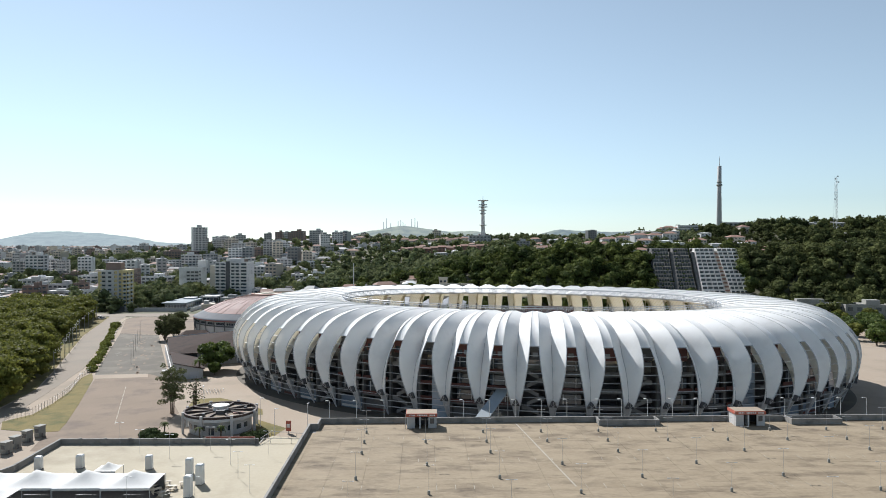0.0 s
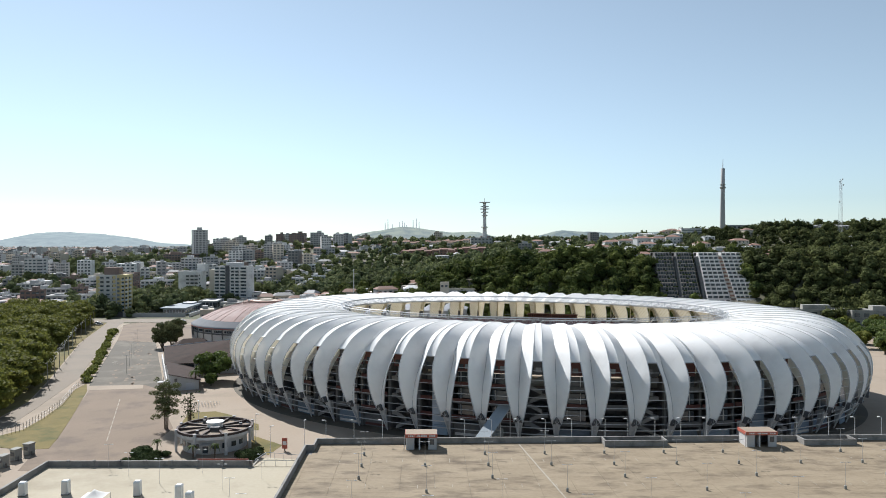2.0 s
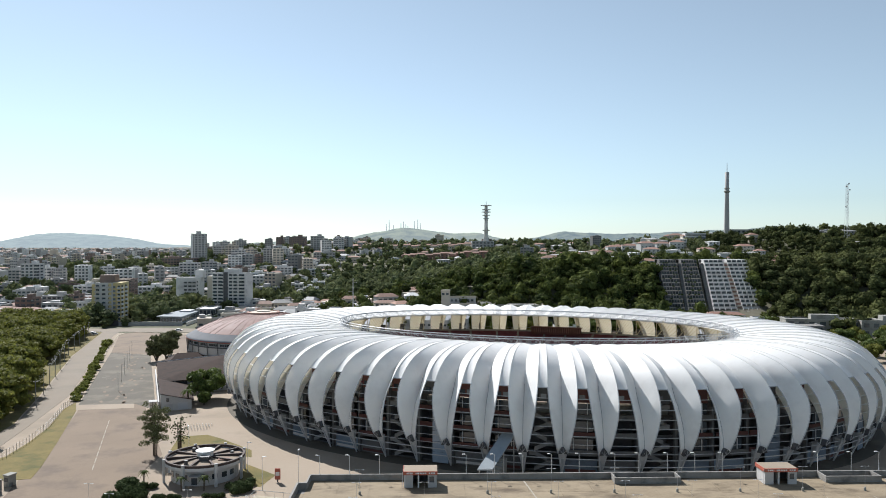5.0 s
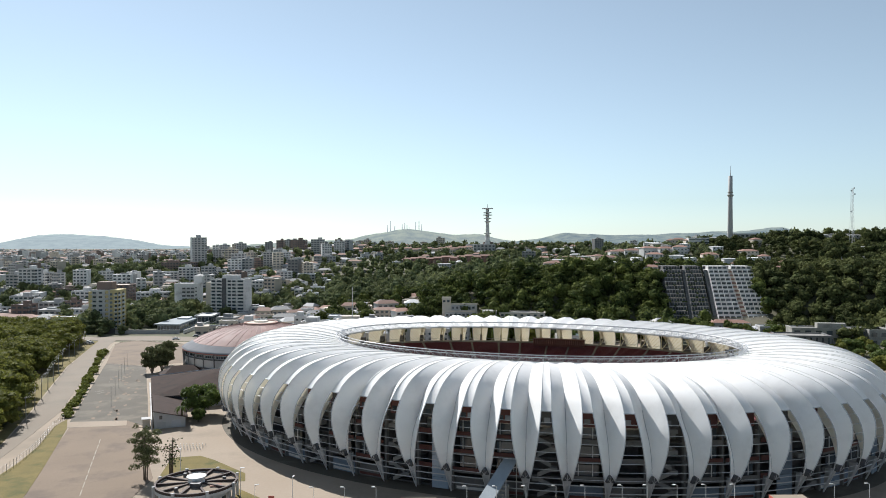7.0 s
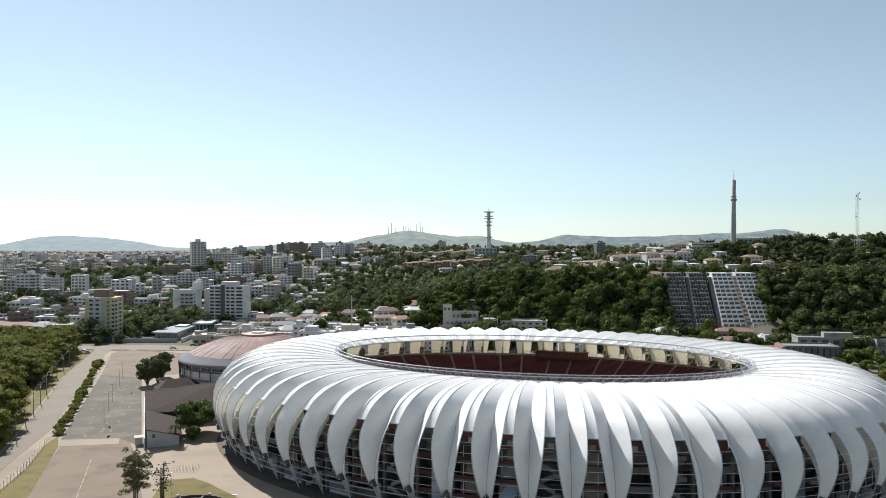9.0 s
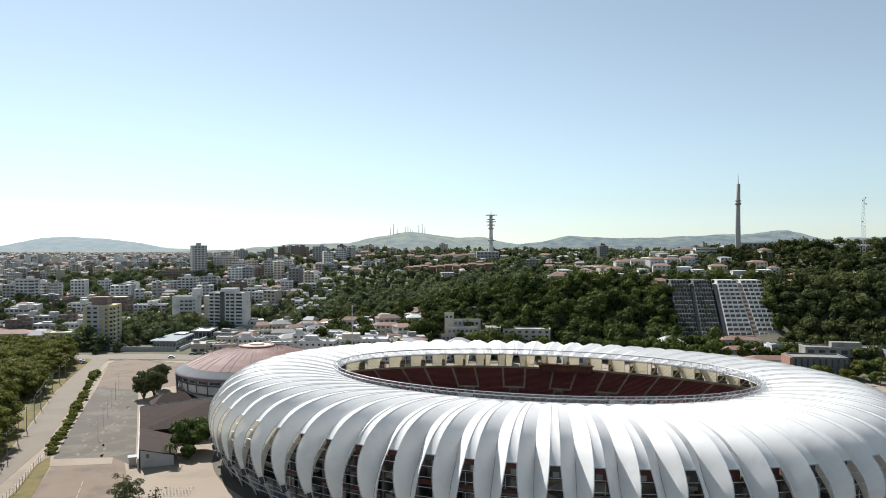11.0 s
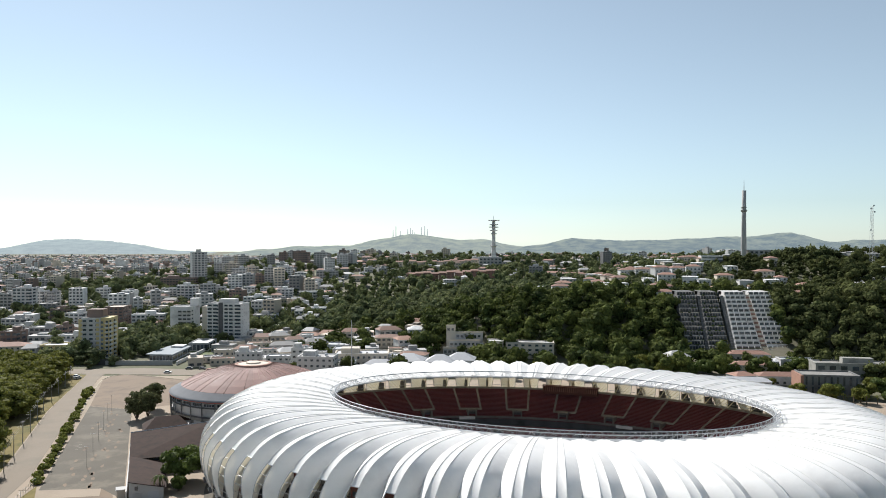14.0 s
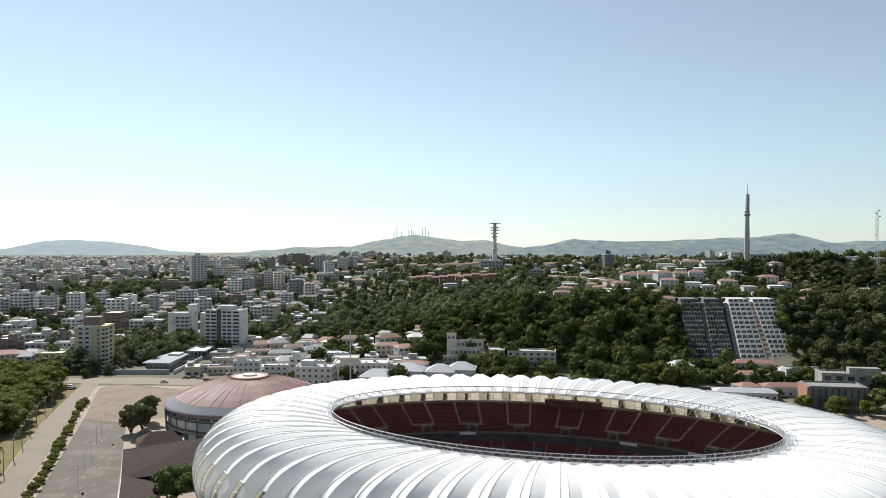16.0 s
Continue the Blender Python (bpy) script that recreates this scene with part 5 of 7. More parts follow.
def plant(kinds, spots, gen):
    """Stands copies of the given trees at (x, y, scale) spots; the first use of each places the original."""
    used = set()
    for i, (x, y, k) in enumerate(spots):
        t = kinds[gen.randrange(len(kinds))]
        m = pose(x, y, height(x, y) if y > 460 else 0.0, 0, 0, gen.uniform(0, 360))
        if t.name not in used:
            used.add(t.name)
            t.matrix_basis = m
            t.scale = (k, k, k * gen.uniform(0.9, 1.1))
        else:
            c = copy_thing(t, m)
            c.scale = (k, k, k * gen.uniform(0.9, 1.1))
    for t in kinds:
        if t.name not in used:
            t.matrix_basis = pose(-330, 300, 0)


rng = random.Random(21)
park = [make_tree("park_tree", "broad umbrella-crowned park tree in deep green leaf", "park trees", "umbrella", 30 + k, M["leaf"], 0.29, 2400, 12.5) for k in range(4)]
spots = []
road_left = [(170, -121), (212, -124), (236, -130), (275, -145.5), (366, -183), (455, -214)]


def park_edge(y):
    for (a, x0), (b, x1) in zip(road_left, road_left[1:]):
        if y <= b:
            return x0 + (x1 - x0) * (y - a) / (b - a)
    return road_left[-1][1]


for row in range(27):
    for col in range(12):
        y = 198 + 9.6 * row + rng.uniform(-2.5, 2.5)
        x = park_edge(y) - 9.0 - 9.8 * col - (row % 2) * 4.0 + rng.uniform(-2, 2)
        if x < -0.66 * y - 16 or y < 214 or y > 456 or (300 < y < 350 and col < 1):
            continue
        spots.append((x, y, rng.uniform(1.05, 1.4)))
plant(park, spots, rng)

single = make_tree("round_tree", "dense round green tree on the plaza", "", "round", 51, M["leaf_lime"], 0.34, 5200, 9.6, 0.52)
plant([single], [(-84.3, 271.5, 1.12)], rng)
small_round = make_tree("small_tree", "small bushy green tree by the wall", "", "round", 52, M["leaf_lime"], 0.36, 1800, 6.0)
plant([small_round], [(-82, 262.5, 0.75)], rng)
oaks = [make_tree("dark_tree", "loose dark green tree beside the car park", "car park trees", "loose", 60 + k, M["leaf_gum"], 0.27, 4600, 13.0) for k in range(2)]
plant(oaks, [(-133.5, 352, 0.95), (-134, 371, 0.9), (-131, 357, 0.8)], rng)
gum = make_tree("tall_tree", "tall open-branched tree with sparse grey-green leaves", "", "open", 71, M["leaf_gum"], 0.15, 6800, 16.0)
plant([gum], [(-75.5, 204, 1.0)], rng)
gum2 = make_tree("bare_tree", "small half-bare tree with thin branches", "", "open", 72, M["leaf_dark"], 0.22, 260, 11.0)
plant([gum2], [(-70.5, 208, 1.0)], rng)
side_trees = [make_tree("shade_tree", "round leafy tree beside the low buildings", "shade trees", "round", 65 + k, M["leaf_lime" if k else "leaf"], 0.4, 1700, 10.0, 0.46) for k in range(3)]
plant(side_trees, [(178, 388, 0.85), (198, 335, 0.9), (206, 345, 1.0), (213, 356, 0.9), (196, 352, 0.8), (216, 370, 1.0), (205, 366, 0.9), (226, 384, 1.0), (169, 401, 0.7), (184, 396, 0.8), (193, 388, 0.7), (201, 398, 0.85), (212, 404, 0.9), (222, 410, 0.85), (206, 388, 0.6), (232, 402, 0.9), (218, 394, 0.7), (199, 470, 0.9), (146, 462, 0.95),
                   (136, 454, 0.8), (160, 462, 0.6), (216, 420, 0.7), (240, 414, 0.9), (120, 456, 0.9), (104, 452, 0.8), (88, 450, 0.9), (70, 446, 0.8), (50, 448, 0.9), (30, 446, 0.8), (110, 470, 1.0), (168, 428, 0.5)], rng)
tall_palms = [make_tree("garden_palm", "feathery garden palm beyond the stadium", "garden palms", "palm", 84 + k, M["leaf"], 0.3, 10, 7.0) for k in range(2)]
plant(tall_palms, [(183, 384, 1.0), (188, 385, 0.9), (193, 383, 1.05), (199, 385, 0.9), (205, 382, 1.0), (211, 386, 0.95), (173, 384, 0.8)], rng)
palms = [make_tree("palm", "small feathery palm beside the pavilion", "pavilion palms", "palm", 80 + k, M["leaf_lime"], 0.3, 10, 5.0) for k in range(2)]
plant(palms, [(-58.9, 177.2, 1.0), (-54.0, 177.4, 0.95), (-69.0, 181, 0.9), (-85.6, 257.6, 1.7)], rng)


def make_bush(name, label, group, seed, r0, material):
    gen = np.random.default_rng(seed)
    lumps = [(gen.uniform(-1, 1) * r0 * 0.6, gen.uniform(-1, 1) * r0 * 0.6, r0 * gen.uniform(0.35, 0.7), r0 * gen.uniform(0.45, 0.7), r0 * gen.uniform(0.4, 0.6)) for _ in range(6)]
    t = thing(name, 0, 0, 0, label, "bush", group)
    v, a, q = crown_arrays(lumps, 700, 0.2, gen, 0.85)
    part("foliage", arrays_mesh("foliage", v, a, q, material), material, t, at=I4)
    return t


bushes = [make_bush("shrub", "clipped green shrub in the verge row", "verge shrubs", 90 + k, 1.9, M["leaf_shrub"]) for k in range(3)]
row = []
for k in range(23):
    f = k / 22
    row.append((-128.5 - 55.5 * f + rng.uniform(-0.8, 0.8), 268 + 146 * f + rng.uniform(-1.5, 1.5), rng.uniform(0.75, 1.2)))
plant(bushes, row, rng)
beds = [make_bush("garden_shrub", "dark rounded shrub in the pavilion bed", "pavilion shrubs", 95 + k, 1.6, M["leaf_dark"]) for k in range(2)]
plant(beds, [(-70 + rng.uniform(-3, 4), 174 + rng.uniform(-4, 6), rng.uniform(0.7, 1.3)) for _ in range(18)] + [(-46 + rng.uniform(-2, 1.5), 178 + rng.uniform(-3, 5), rng.uniform(0.7, 1.1)) for _ in range(6)]
      + [(-63 + 1.6 * k, 172.6, 0.55) for k in range(4)] + [(-52 + 1.5 * k, 173.4, 0.55) for k in range(3)], rng)

# ---------------------------------------------------------------- street furniture
pole = thing("utility_pole", 0, 0, 0, "leaning grey concrete utility pole along the road", "utility pole", "roadside poles")
part("shaft", Mesh().tube((0, 0, -0.2), (0, 0, 8.5), 0.17, 0.1, 7), M["concrete"], pole, at=I4)
part("crossarm", Mesh().box(0, 0, 7.9, 1.6, 0.12, 0.14), M["dark_metal"], pole, at=I4)
spots = [(-146 - 3.45 * k * 1.75, 262 + 17.5 * k * 1.0, 0) for k in range(11)]
for k, (x, y, _) in enumerate(spots):
    m4 = pose(park_edge(y) + 1.2, y, 0, rng.uniform(-2, 2), rng.uniform(-2, 2), 20)
    if k == 0:
        pole.matrix_basis = m4
    else:
        copy_thing(pole, m4)
wires = Mesh()
for k in range(len(spots) - 1):
    (x0, y0, _), (x1, y1, _) = spots[k], spots[k + 1]
    a, b = Vector((park_edge(y0) + 1.2, y0, 7.9)), Vector((park_edge(y1) + 1.2, y1, 7.9))
    for off in (-0.7, 0.0, 0.7):
        pts = [a.lerp(b, t / 6) + Vector((off, 0, -0.5 * (1 - (t / 3 - 1) ** 2))) for t in range(7)]
        wires.path(pts, 0.02, 3)
tagged(part("overhead_wires", wires, M["dark_metal"]), "thin dark overhead wires strung between the poles", "cable", kind="stuff")

thin = thing("bay_pole", 0, 0, 0, "thin grey light pole standing in the car park", "lamp post", "car park poles")
part("shaft", Mesh().tube((0, 0, 0), (0, 0, 7.0), 0.06, 0.04, 5), M["concrete"], thin, at=I4)
part("crossarm", Mesh().tube((-0.9, 0, 7), (0.9, 0, 7), 0.04, n=5), M["metal"], thin, at=I4)
k = 0
for f in np.linspace(0, 1, 6):
    for off in (2.6,):
        x, y = -124.0 - 30.0 * f + off, 285 + 82 * f
        if k == 0:
            thin.matrix_basis = pose(x, y, 0.04)
        else:
            copy_thing(thin, pose(x, y, 0.04, 0, 0, 20))
        k += 1
# wire fence along the verge
fence = thing("verge_fence", -108, 215, 0, "low wire fence with grey posts along the verge", "fence")
fp = [(-114.5, 195.5), (-111.2, 203), (-112.8, 216.3), (-116.4, 233), (-124, 256), (-126.8, 270)]
line = []
for (x0, y0), (x1, y1) in zip(fp, fp[1:]):
    for t in np.linspace(0, 1, 7, endpoint=False):
        line.append((x0 + (x1 - x0) * t, y0 + (y1 - y0) * t))
for x, y in line:
    part("post", Mesh().tube((x - 2.6, y, 0), (x - 2.6, y, 2.0), 0.06, n=5), M["concrete"], fence)
for z in (0.7, 1.3, 1.9):
    part("wire", Mesh().path([(x - 2.6, y, z) for x, y in line], 0.02, 3), M["metal"], fence)
# white bay markings on the car parks
marks = Mesh()
for f0, f1, x0, y0, x1, y1 in ((0, 1, -104.5, 241, -85.8, 191),):
    d = Vector((x1 - x0, y1 - y0, 0)).normalized() * 0.5
    n2 = Vector((-d.y, d.x, 0)).normalized() * 0.12
    for k in range(9):
        t = k / 9
        p = Vector((x0 + (x1 - x0) * t, y0 + (y1 - y0) * t, 0.03))
        q = p + Vector((x1 - x0, y1 - y0, 0)) * 0.085
        marks.slab([(p - n2)[:2], (q - n2)[:2], (q + n2)[:2], (p + n2)[:2]], 0.031, 0.036)
for k in range(30):
    f = k / 29
    cx, cy = -137.5 - 12.5 * (f - 0.3), 300 + 62 * f
    if rng.random() < 0.6:
        L = rng.uniform(1.0, 3.2)
        marks.box(cx + rng.uniform(-4, 4), cy, 0.041, L, 0.14, 0.005, -17 + rng.uniform(-6, 6))
wear = Mesh()
for k in range(46):
    f = rng.random()
    cx, cy = -113 - 36 * f + rng.uniform(-7, 7), 264 + 104 * f
    pts = []
    for q in range(9):
        a = 2 * math.pi * q / 9
        rad = rng.uniform(0.5, 1.0)
        pts.append((cx + 0.8 * rad * math.cos(a) - 0.35 * 2.2 * rad * math.sin(a), cy + 2.2 * rad * math.sin(a)))
    wear.slab(pts, 0.041, 0.046)
tagged(part("worn_patches", wear, M["pale_asphalt"]), "pale worn patches in the dark asphalt", "road wear", kind="stuff")
tagged(part("parking_marks", marks, M["line"]), "worn white parking marks on the asphalt", "road marking", kind="stuff")
# ticket booths at the entrance
booth = thing("ticket_booth", 0, 0, 0, "grey entrance booth with a dark window and flat roof", "booth", "entrance booths")
part("body", Mesh().box(0, 0, 0, 1.5, 2.0, 2.5), M["concrete"], booth, at=I4)
part("window", Mesh().box(0, -1.0, 1.1, 1.1, 0.08, 0.9), M["glass"], booth, at=I4)
part("roof", Mesh().box(0, 0, 2.5, 1.8, 2.3, 0.2), M["concrete"], booth, at=I4)
part("barrier_post", Mesh().box(1.3, -0.6, 0, 0.25, 0.25, 1.0), M["dark_metal"], booth, at=I4)
for k, (x, y) in enumerate(((-99.4, 166.4), (-99.9, 170.9), (-100.1, 176.1), (-99.6, 180.7))):
    if k == 0:
        booth.matrix_basis = pose(x, y, 0.06, 0, 0, -15)
    else:
        copy_thing(booth, pose(x, y, 0.06, 0, 0, -15))
# bicycle racks behind the pavilion
rack = thing("bicycle_rack", 0, 0, 0, "rows of thin metal hoops on the plaza", "bicycle rack", "bicycle racks")
for k in range(9):
    part("hoop", Mesh().path([(k * 0.9, 0, 0), (k * 0.9, 0, 0.8), (k * 0.9, 0.7, 0.8), (k * 0.9, 0.7, 0)], 0.035, 4), M["metal"], rack, at=I4)
for k in range(3):
    m4 = pose(-77.5, 229 + 2.2 * k, 0.01, 0, 0, 4)
    if k == 0:
        rack.matrix_basis = m4
    else:
        copy_thing(rack, m4)
# plaza lamp posts and the sign by the stadium
pl = thing("plaza_lamp", 0, 0, 0, "white street lamp on the plaza beside the stadium", "lamp post", "plaza lamps")
part("shaft", Mesh().tube((0, 0, 0), (0, 0, 7.5), 0.09, 0.05, 6), M["white"], pl, at=I4)
part("lamp_head", Mesh().box(0.45, 0, 7.4, 1.0, 0.3, 0.12), M["metal"], pl, at=I4)
for k, (x, y) in enumerate(((-47.5, 190), (-41, 178), (-34, 183.5), (-67, 205))):
    if k == 0:
        pl.matrix_basis = pose(x, y, 0)
    else:
        copy_thing(pl, pose(x, y, 0, 0, 0, 40 * k))
sign = thing("notice_sign", -38.8, 183.5, 0, "red and white upright notice sign on the plaza", "sign")
part("panel", Mesh().box(-38.8, 183.5, 0.6, 1.3, 0.15, 2.6), M["red"], sign)
part("board", Mesh().box(-38.8, 183.4, 1.5, 0.9, 0.06, 0.9), M["white"], sign)
part("post", Mesh().box(-38.8, 183.5, 0, 0.3, 0.12, 0.6), M["dark_metal"], sign)
# entrance stair of the stadium under a blue-grey canopy
ent = thing("entrance_stair", 8.5, 178, 0, "covered entrance stair with a blue-grey sloping roof", "staircase")
e0, e1 = Vector((9.0, 176.0, 5.4)), Vector((15.5, 190.0, 9.8))
part("ramp_roof", Mesh().add([e0 + Vector((-1.7, 0, 0)), e0 + Vector((1.7, 0, 0)), e1 + Vector((1.7, 0, 0)), e1 + Vector((-1.7, 0, 0)),
                              e0 + Vector((-1.7, 0, -0.25)), e0 + Vector((1.7, 0, -0.25)), e1 + Vector((1.7, 0, -0.25)), e1 + Vector((-1.7, 0, -0.25))],
                             [(0, 1, 2, 3), (7, 6, 5, 4), (0, 4, 5, 1), (1, 5, 6, 2), (2, 6, 7, 3), (3, 7, 4, 0)]), M["blue_roof"], ent)
for t in (0.05, 0.5, 0.95):
    for s in (-1.5, 1.5):
        p = e0.lerp(e1, t)
        part("post", Mesh().tube((p.x + s, p.y, 0), (p.x + s, p.y, p.z - 0.2), 0.12), M["metal"], ent)
for k in range(10):
    part("step", Mesh().box(8.7 + 0.5 * k, 176.0 + 1.3 * k, 0, 3.0, 1.5, 0.4 + 0.45 * k, -22), M["concrete"], ent)


# ---------------------------------------------------------------- masts and towers
mast = thing("light_mast", -52.5, 430, 0, "slender grey lattice mast beyond the stadium", "mast")
part("shaft", Mesh().tube((-52.5, 430, 0), (-52.5, 430, 34), 0.42, 0.22, 8), M["metal"], mast)
part("crossbar", Mesh().tube((-55.3, 430, 26.5), (-52.5, 430, 26.6), 0.09), M["metal"], mast)
part("crossbar", Mesh().tube((-52.5, 430, 31.5), (-50.2, 430, 31.5), 0.09), M["metal"], mast)

tv = thing("broadcast_tower", 314, 830, height(314, 830), "tall tapering concrete broadcast tower with a thin antenna", "tower")
zt = 66.0
part("shaft", Mesh().lathe(311.5, 830, [(3.0, zt - 8), (2.7, zt + 12), (2.3, zt + 33), (2.2, zt + 64), (0.001, zt + 64)], 20), M["grey_wall"], tv, smooth=True)
part("platform", Mesh().lathe(311.5, 830, [(2.0, zt + 41), (3.3, zt + 42), (3.3, zt + 43.2), (2.0, zt + 44)], 20), M["concrete"], tv, "round antenna platform")
part("platform", Mesh().lathe(311.5, 830, [(2.0, zt + 45), (2.9, zt + 45.4), (2.9, zt + 46.2), (2.0, zt + 47)], 20), M["concrete"], tv, "round antenna platform")
part("antenna", Mesh().tube((311.5, 830, zt + 63), (311.5, 830, zt + 75), 0.5, 0.15, 6), M["metal"], tv)
part("annex", Mesh().box(322, 836, height(322, 836) - 2, 12, 10, 14), M["grey_wall"], tv, "low grey service building")
dish = thing("relay_tower", 61.5, 1140, height(61.5, 1140), "pale relay tower with stacked round antenna platforms", "tower")
zd = 52.0
part("shaft", Mesh().lathe(61.5, 1140, [(4.6, zd - 6), (3.2, zd + 10), (2.6, zd + 30), (2.4, zd + 56), (0.001, zd + 56)], 16), M["white_wall"], dish, smooth=True)
for z, r in ((16, 5.6), (34, 4.6), (39, 6.0), (44, 7.4), (47.5, 6.6), (54, 8.6)):
    part("platform", Mesh().lathe(61.5, 1140, [(2.2, zd + z), (r, zd + z + 0.5), (r, zd + z + 1.6), (2.2, zd + z + 2)], 16), M["white_wall"], dish, "round antenna platform")
part("antenna", Mesh().tube((61.5, 1140, zd + 56), (61.5, 1140, zd + 62), 0.5, 0.2, 6), M["metal"], dish)
part("annex", Mesh().box(50, 1150, height(50, 1150) - 3, 40, 16, 15), M["white_wall"], dish, "white service building")
lat = thing("lattice_mast", 373.7, 700, height(373.7, 700), "thin red and white lattice mast on the ridge", "mast")
zl = 57.0
lm = Mesh()
for k in range(14):
    a, b = zl + 3.6 * k, zl + 3.6 * (k + 1)
    wa, wb = 1.5 - 0.06 * k, 1.44 - 0.06 * k
    for sx, sy in ((-1, -1), (1, -1), (1, 1), (-1, 1)):
        lm.tube((373.7 + sx * wa, 700 + sy * wa, a), (373.7 + sx * wb, 700 + sy * wb, b), 0.11, n=4)
    lm.tube((373.7 - wa, 700 - wa, a), (373.7 + wb, 700 - wb, b), 0.07, n=4)
    lm.tube((373.7 + wa, 700 + wa, a), (373.7 + wb, 700 - wb, b), 0.07, n=4)
part("frame", lm, M["metal"], lat)
for z, o in ((29, -1), (45, 1), (48, -1), (50.5, 0.6)):
    part("antenna", Mesh().tube((373.7 + o * 1.6, 698.5, zl + z), (373.7 + o * 1.6, 699.2, zl + z), 0.8, 0.5, 8), M["white"], lat, "round white dish")
aerials = [(-300, 30), (-285, 48), (-262, 26), (-222, 34), (-208, 40), (-196, 30), (-150, 44), (-132, 50), (-118, 34), (-185, 20)]
for k, (x, h) in enumerate(aerials):
    a = thing("hilltop_aerial", x - 20, 3945, 100, "thin broadcasting aerial on the far hill", "mast", "hilltop aerials")
    # the shaft takes the glowing hill material, so haze is in its colour too
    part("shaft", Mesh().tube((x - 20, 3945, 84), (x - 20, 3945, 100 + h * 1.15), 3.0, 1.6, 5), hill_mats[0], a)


# ---------------------------------------------------------------- buildings
UNIT = Mesh().box(0, -0.5, -0.5, 1, 1, 1).data("window")
PANES = {}


def pane_mesh(material):
    if material not in PANES:
        me = UNIT.copy()
        me.materials.append(M[material])
        PANES[material] = me
    return PANES[material]


def block(name, label, x, y, z, w, d, h, turn=0.0, storeys=4, bays=4, wall="white_wall", glass="glass", sides=True, balcony="", category="building",
          group="", roof="grey_wall", win=(0.55, 0.5), penthouse=True, side_bays=3, local=False):
    """A flat-roofed building with a recessed-looking window grid, parapet, tank house and, where given, balconies."""
    t = thing(name, x, y, z, label, category, group, turn=turn)
    deep = 4.0
    part("wall", Mesh().box(0, 0, -deep, w, d, h + deep), M[wall], t, at=I4)
    cap = part("parapet", Mesh().add([(a * w / 2 * k, b * d / 2 * k, h + zz) for k, zz in ((1.01, 0), (1.01, 0.7), (0.96, 0.7), (0.96, 0.05)) for a, b in ((-1, -1), (1, -1), (1, 1), (-1, 1))],
                                     [(r * 4 + i, r * 4 + (i + 1) % 4, (r + 1) * 4 + (i + 1) % 4, (r + 1) * 4 + i) for r in range(3) for i in range(4)]), M[wall], t, at=I4)
    part("roof", Mesh().box(0, 0, h, w * 0.96, d * 0.96, 0.06), M[roof], t, at=I4)
    if penthouse:
        r = random.Random(int(x * 7 + y))
        part("tank_house", Mesh().box(w * r.uniform(-0.2, 0.2), d * 0.1, h + 0.05, w * 0.3, d * 0.4, 2.6 + 0.03 * h), M[wall], t, at=I4)
    sh = h / storeys
    if y > 780:
        for k in range(storeys):
            row_mesh = Mesh()
            zz = sh * (k + 0.55 - win[1] / 2)
            for i in range(bays):
                row_mesh.box(w * ((i + 0.5) / bays - 0.5), -d / 2 - 0.03, zz, w / bays * win[0], 0.1, sh * win[1])
            for i in range(side_bays):
                row_mesh.box(w / 2 + 0.03, d * ((i + 0.5) / side_bays - 0.5), zz, 0.1, d / side_bays * win[0], sh * win[1])
            tagged(part("glazing", row_mesh, M[glass], t, at=I4), kind="stuff")
        return t
    for k in range(storeys):
        zz = sh * (k + 0.55)
        for i in range(bays):
            u = w * ((i + 0.5) / bays - 0.5)
            part("window", pane_mesh(glass), None, t, at=Matrix.LocRotScale((u, -d / 2 - 0.03, zz), None, (w / bays * win[0], 0.1, sh * win[1])))
            if balcony and i % 2 == 0:
                part("balcony", pane_mesh(balcony), None, t, at=Matrix.LocRotScale((u, -d / 2 - 0.6, zz - sh * 0.38), None, (w / bays * 0.85, 1.2, sh * 0.3)))
        if sides:
            for i in range(side_bays):
                v = d * ((i + 0.5) / side_bays - 0.5)
                part("window", pane_mesh(glass), None, t, at=Matrix.LocRotScale((w / 2 + 0.03, v, zz), None, (0.1, d / side_bays * win[0], sh * win[1])))
    return t


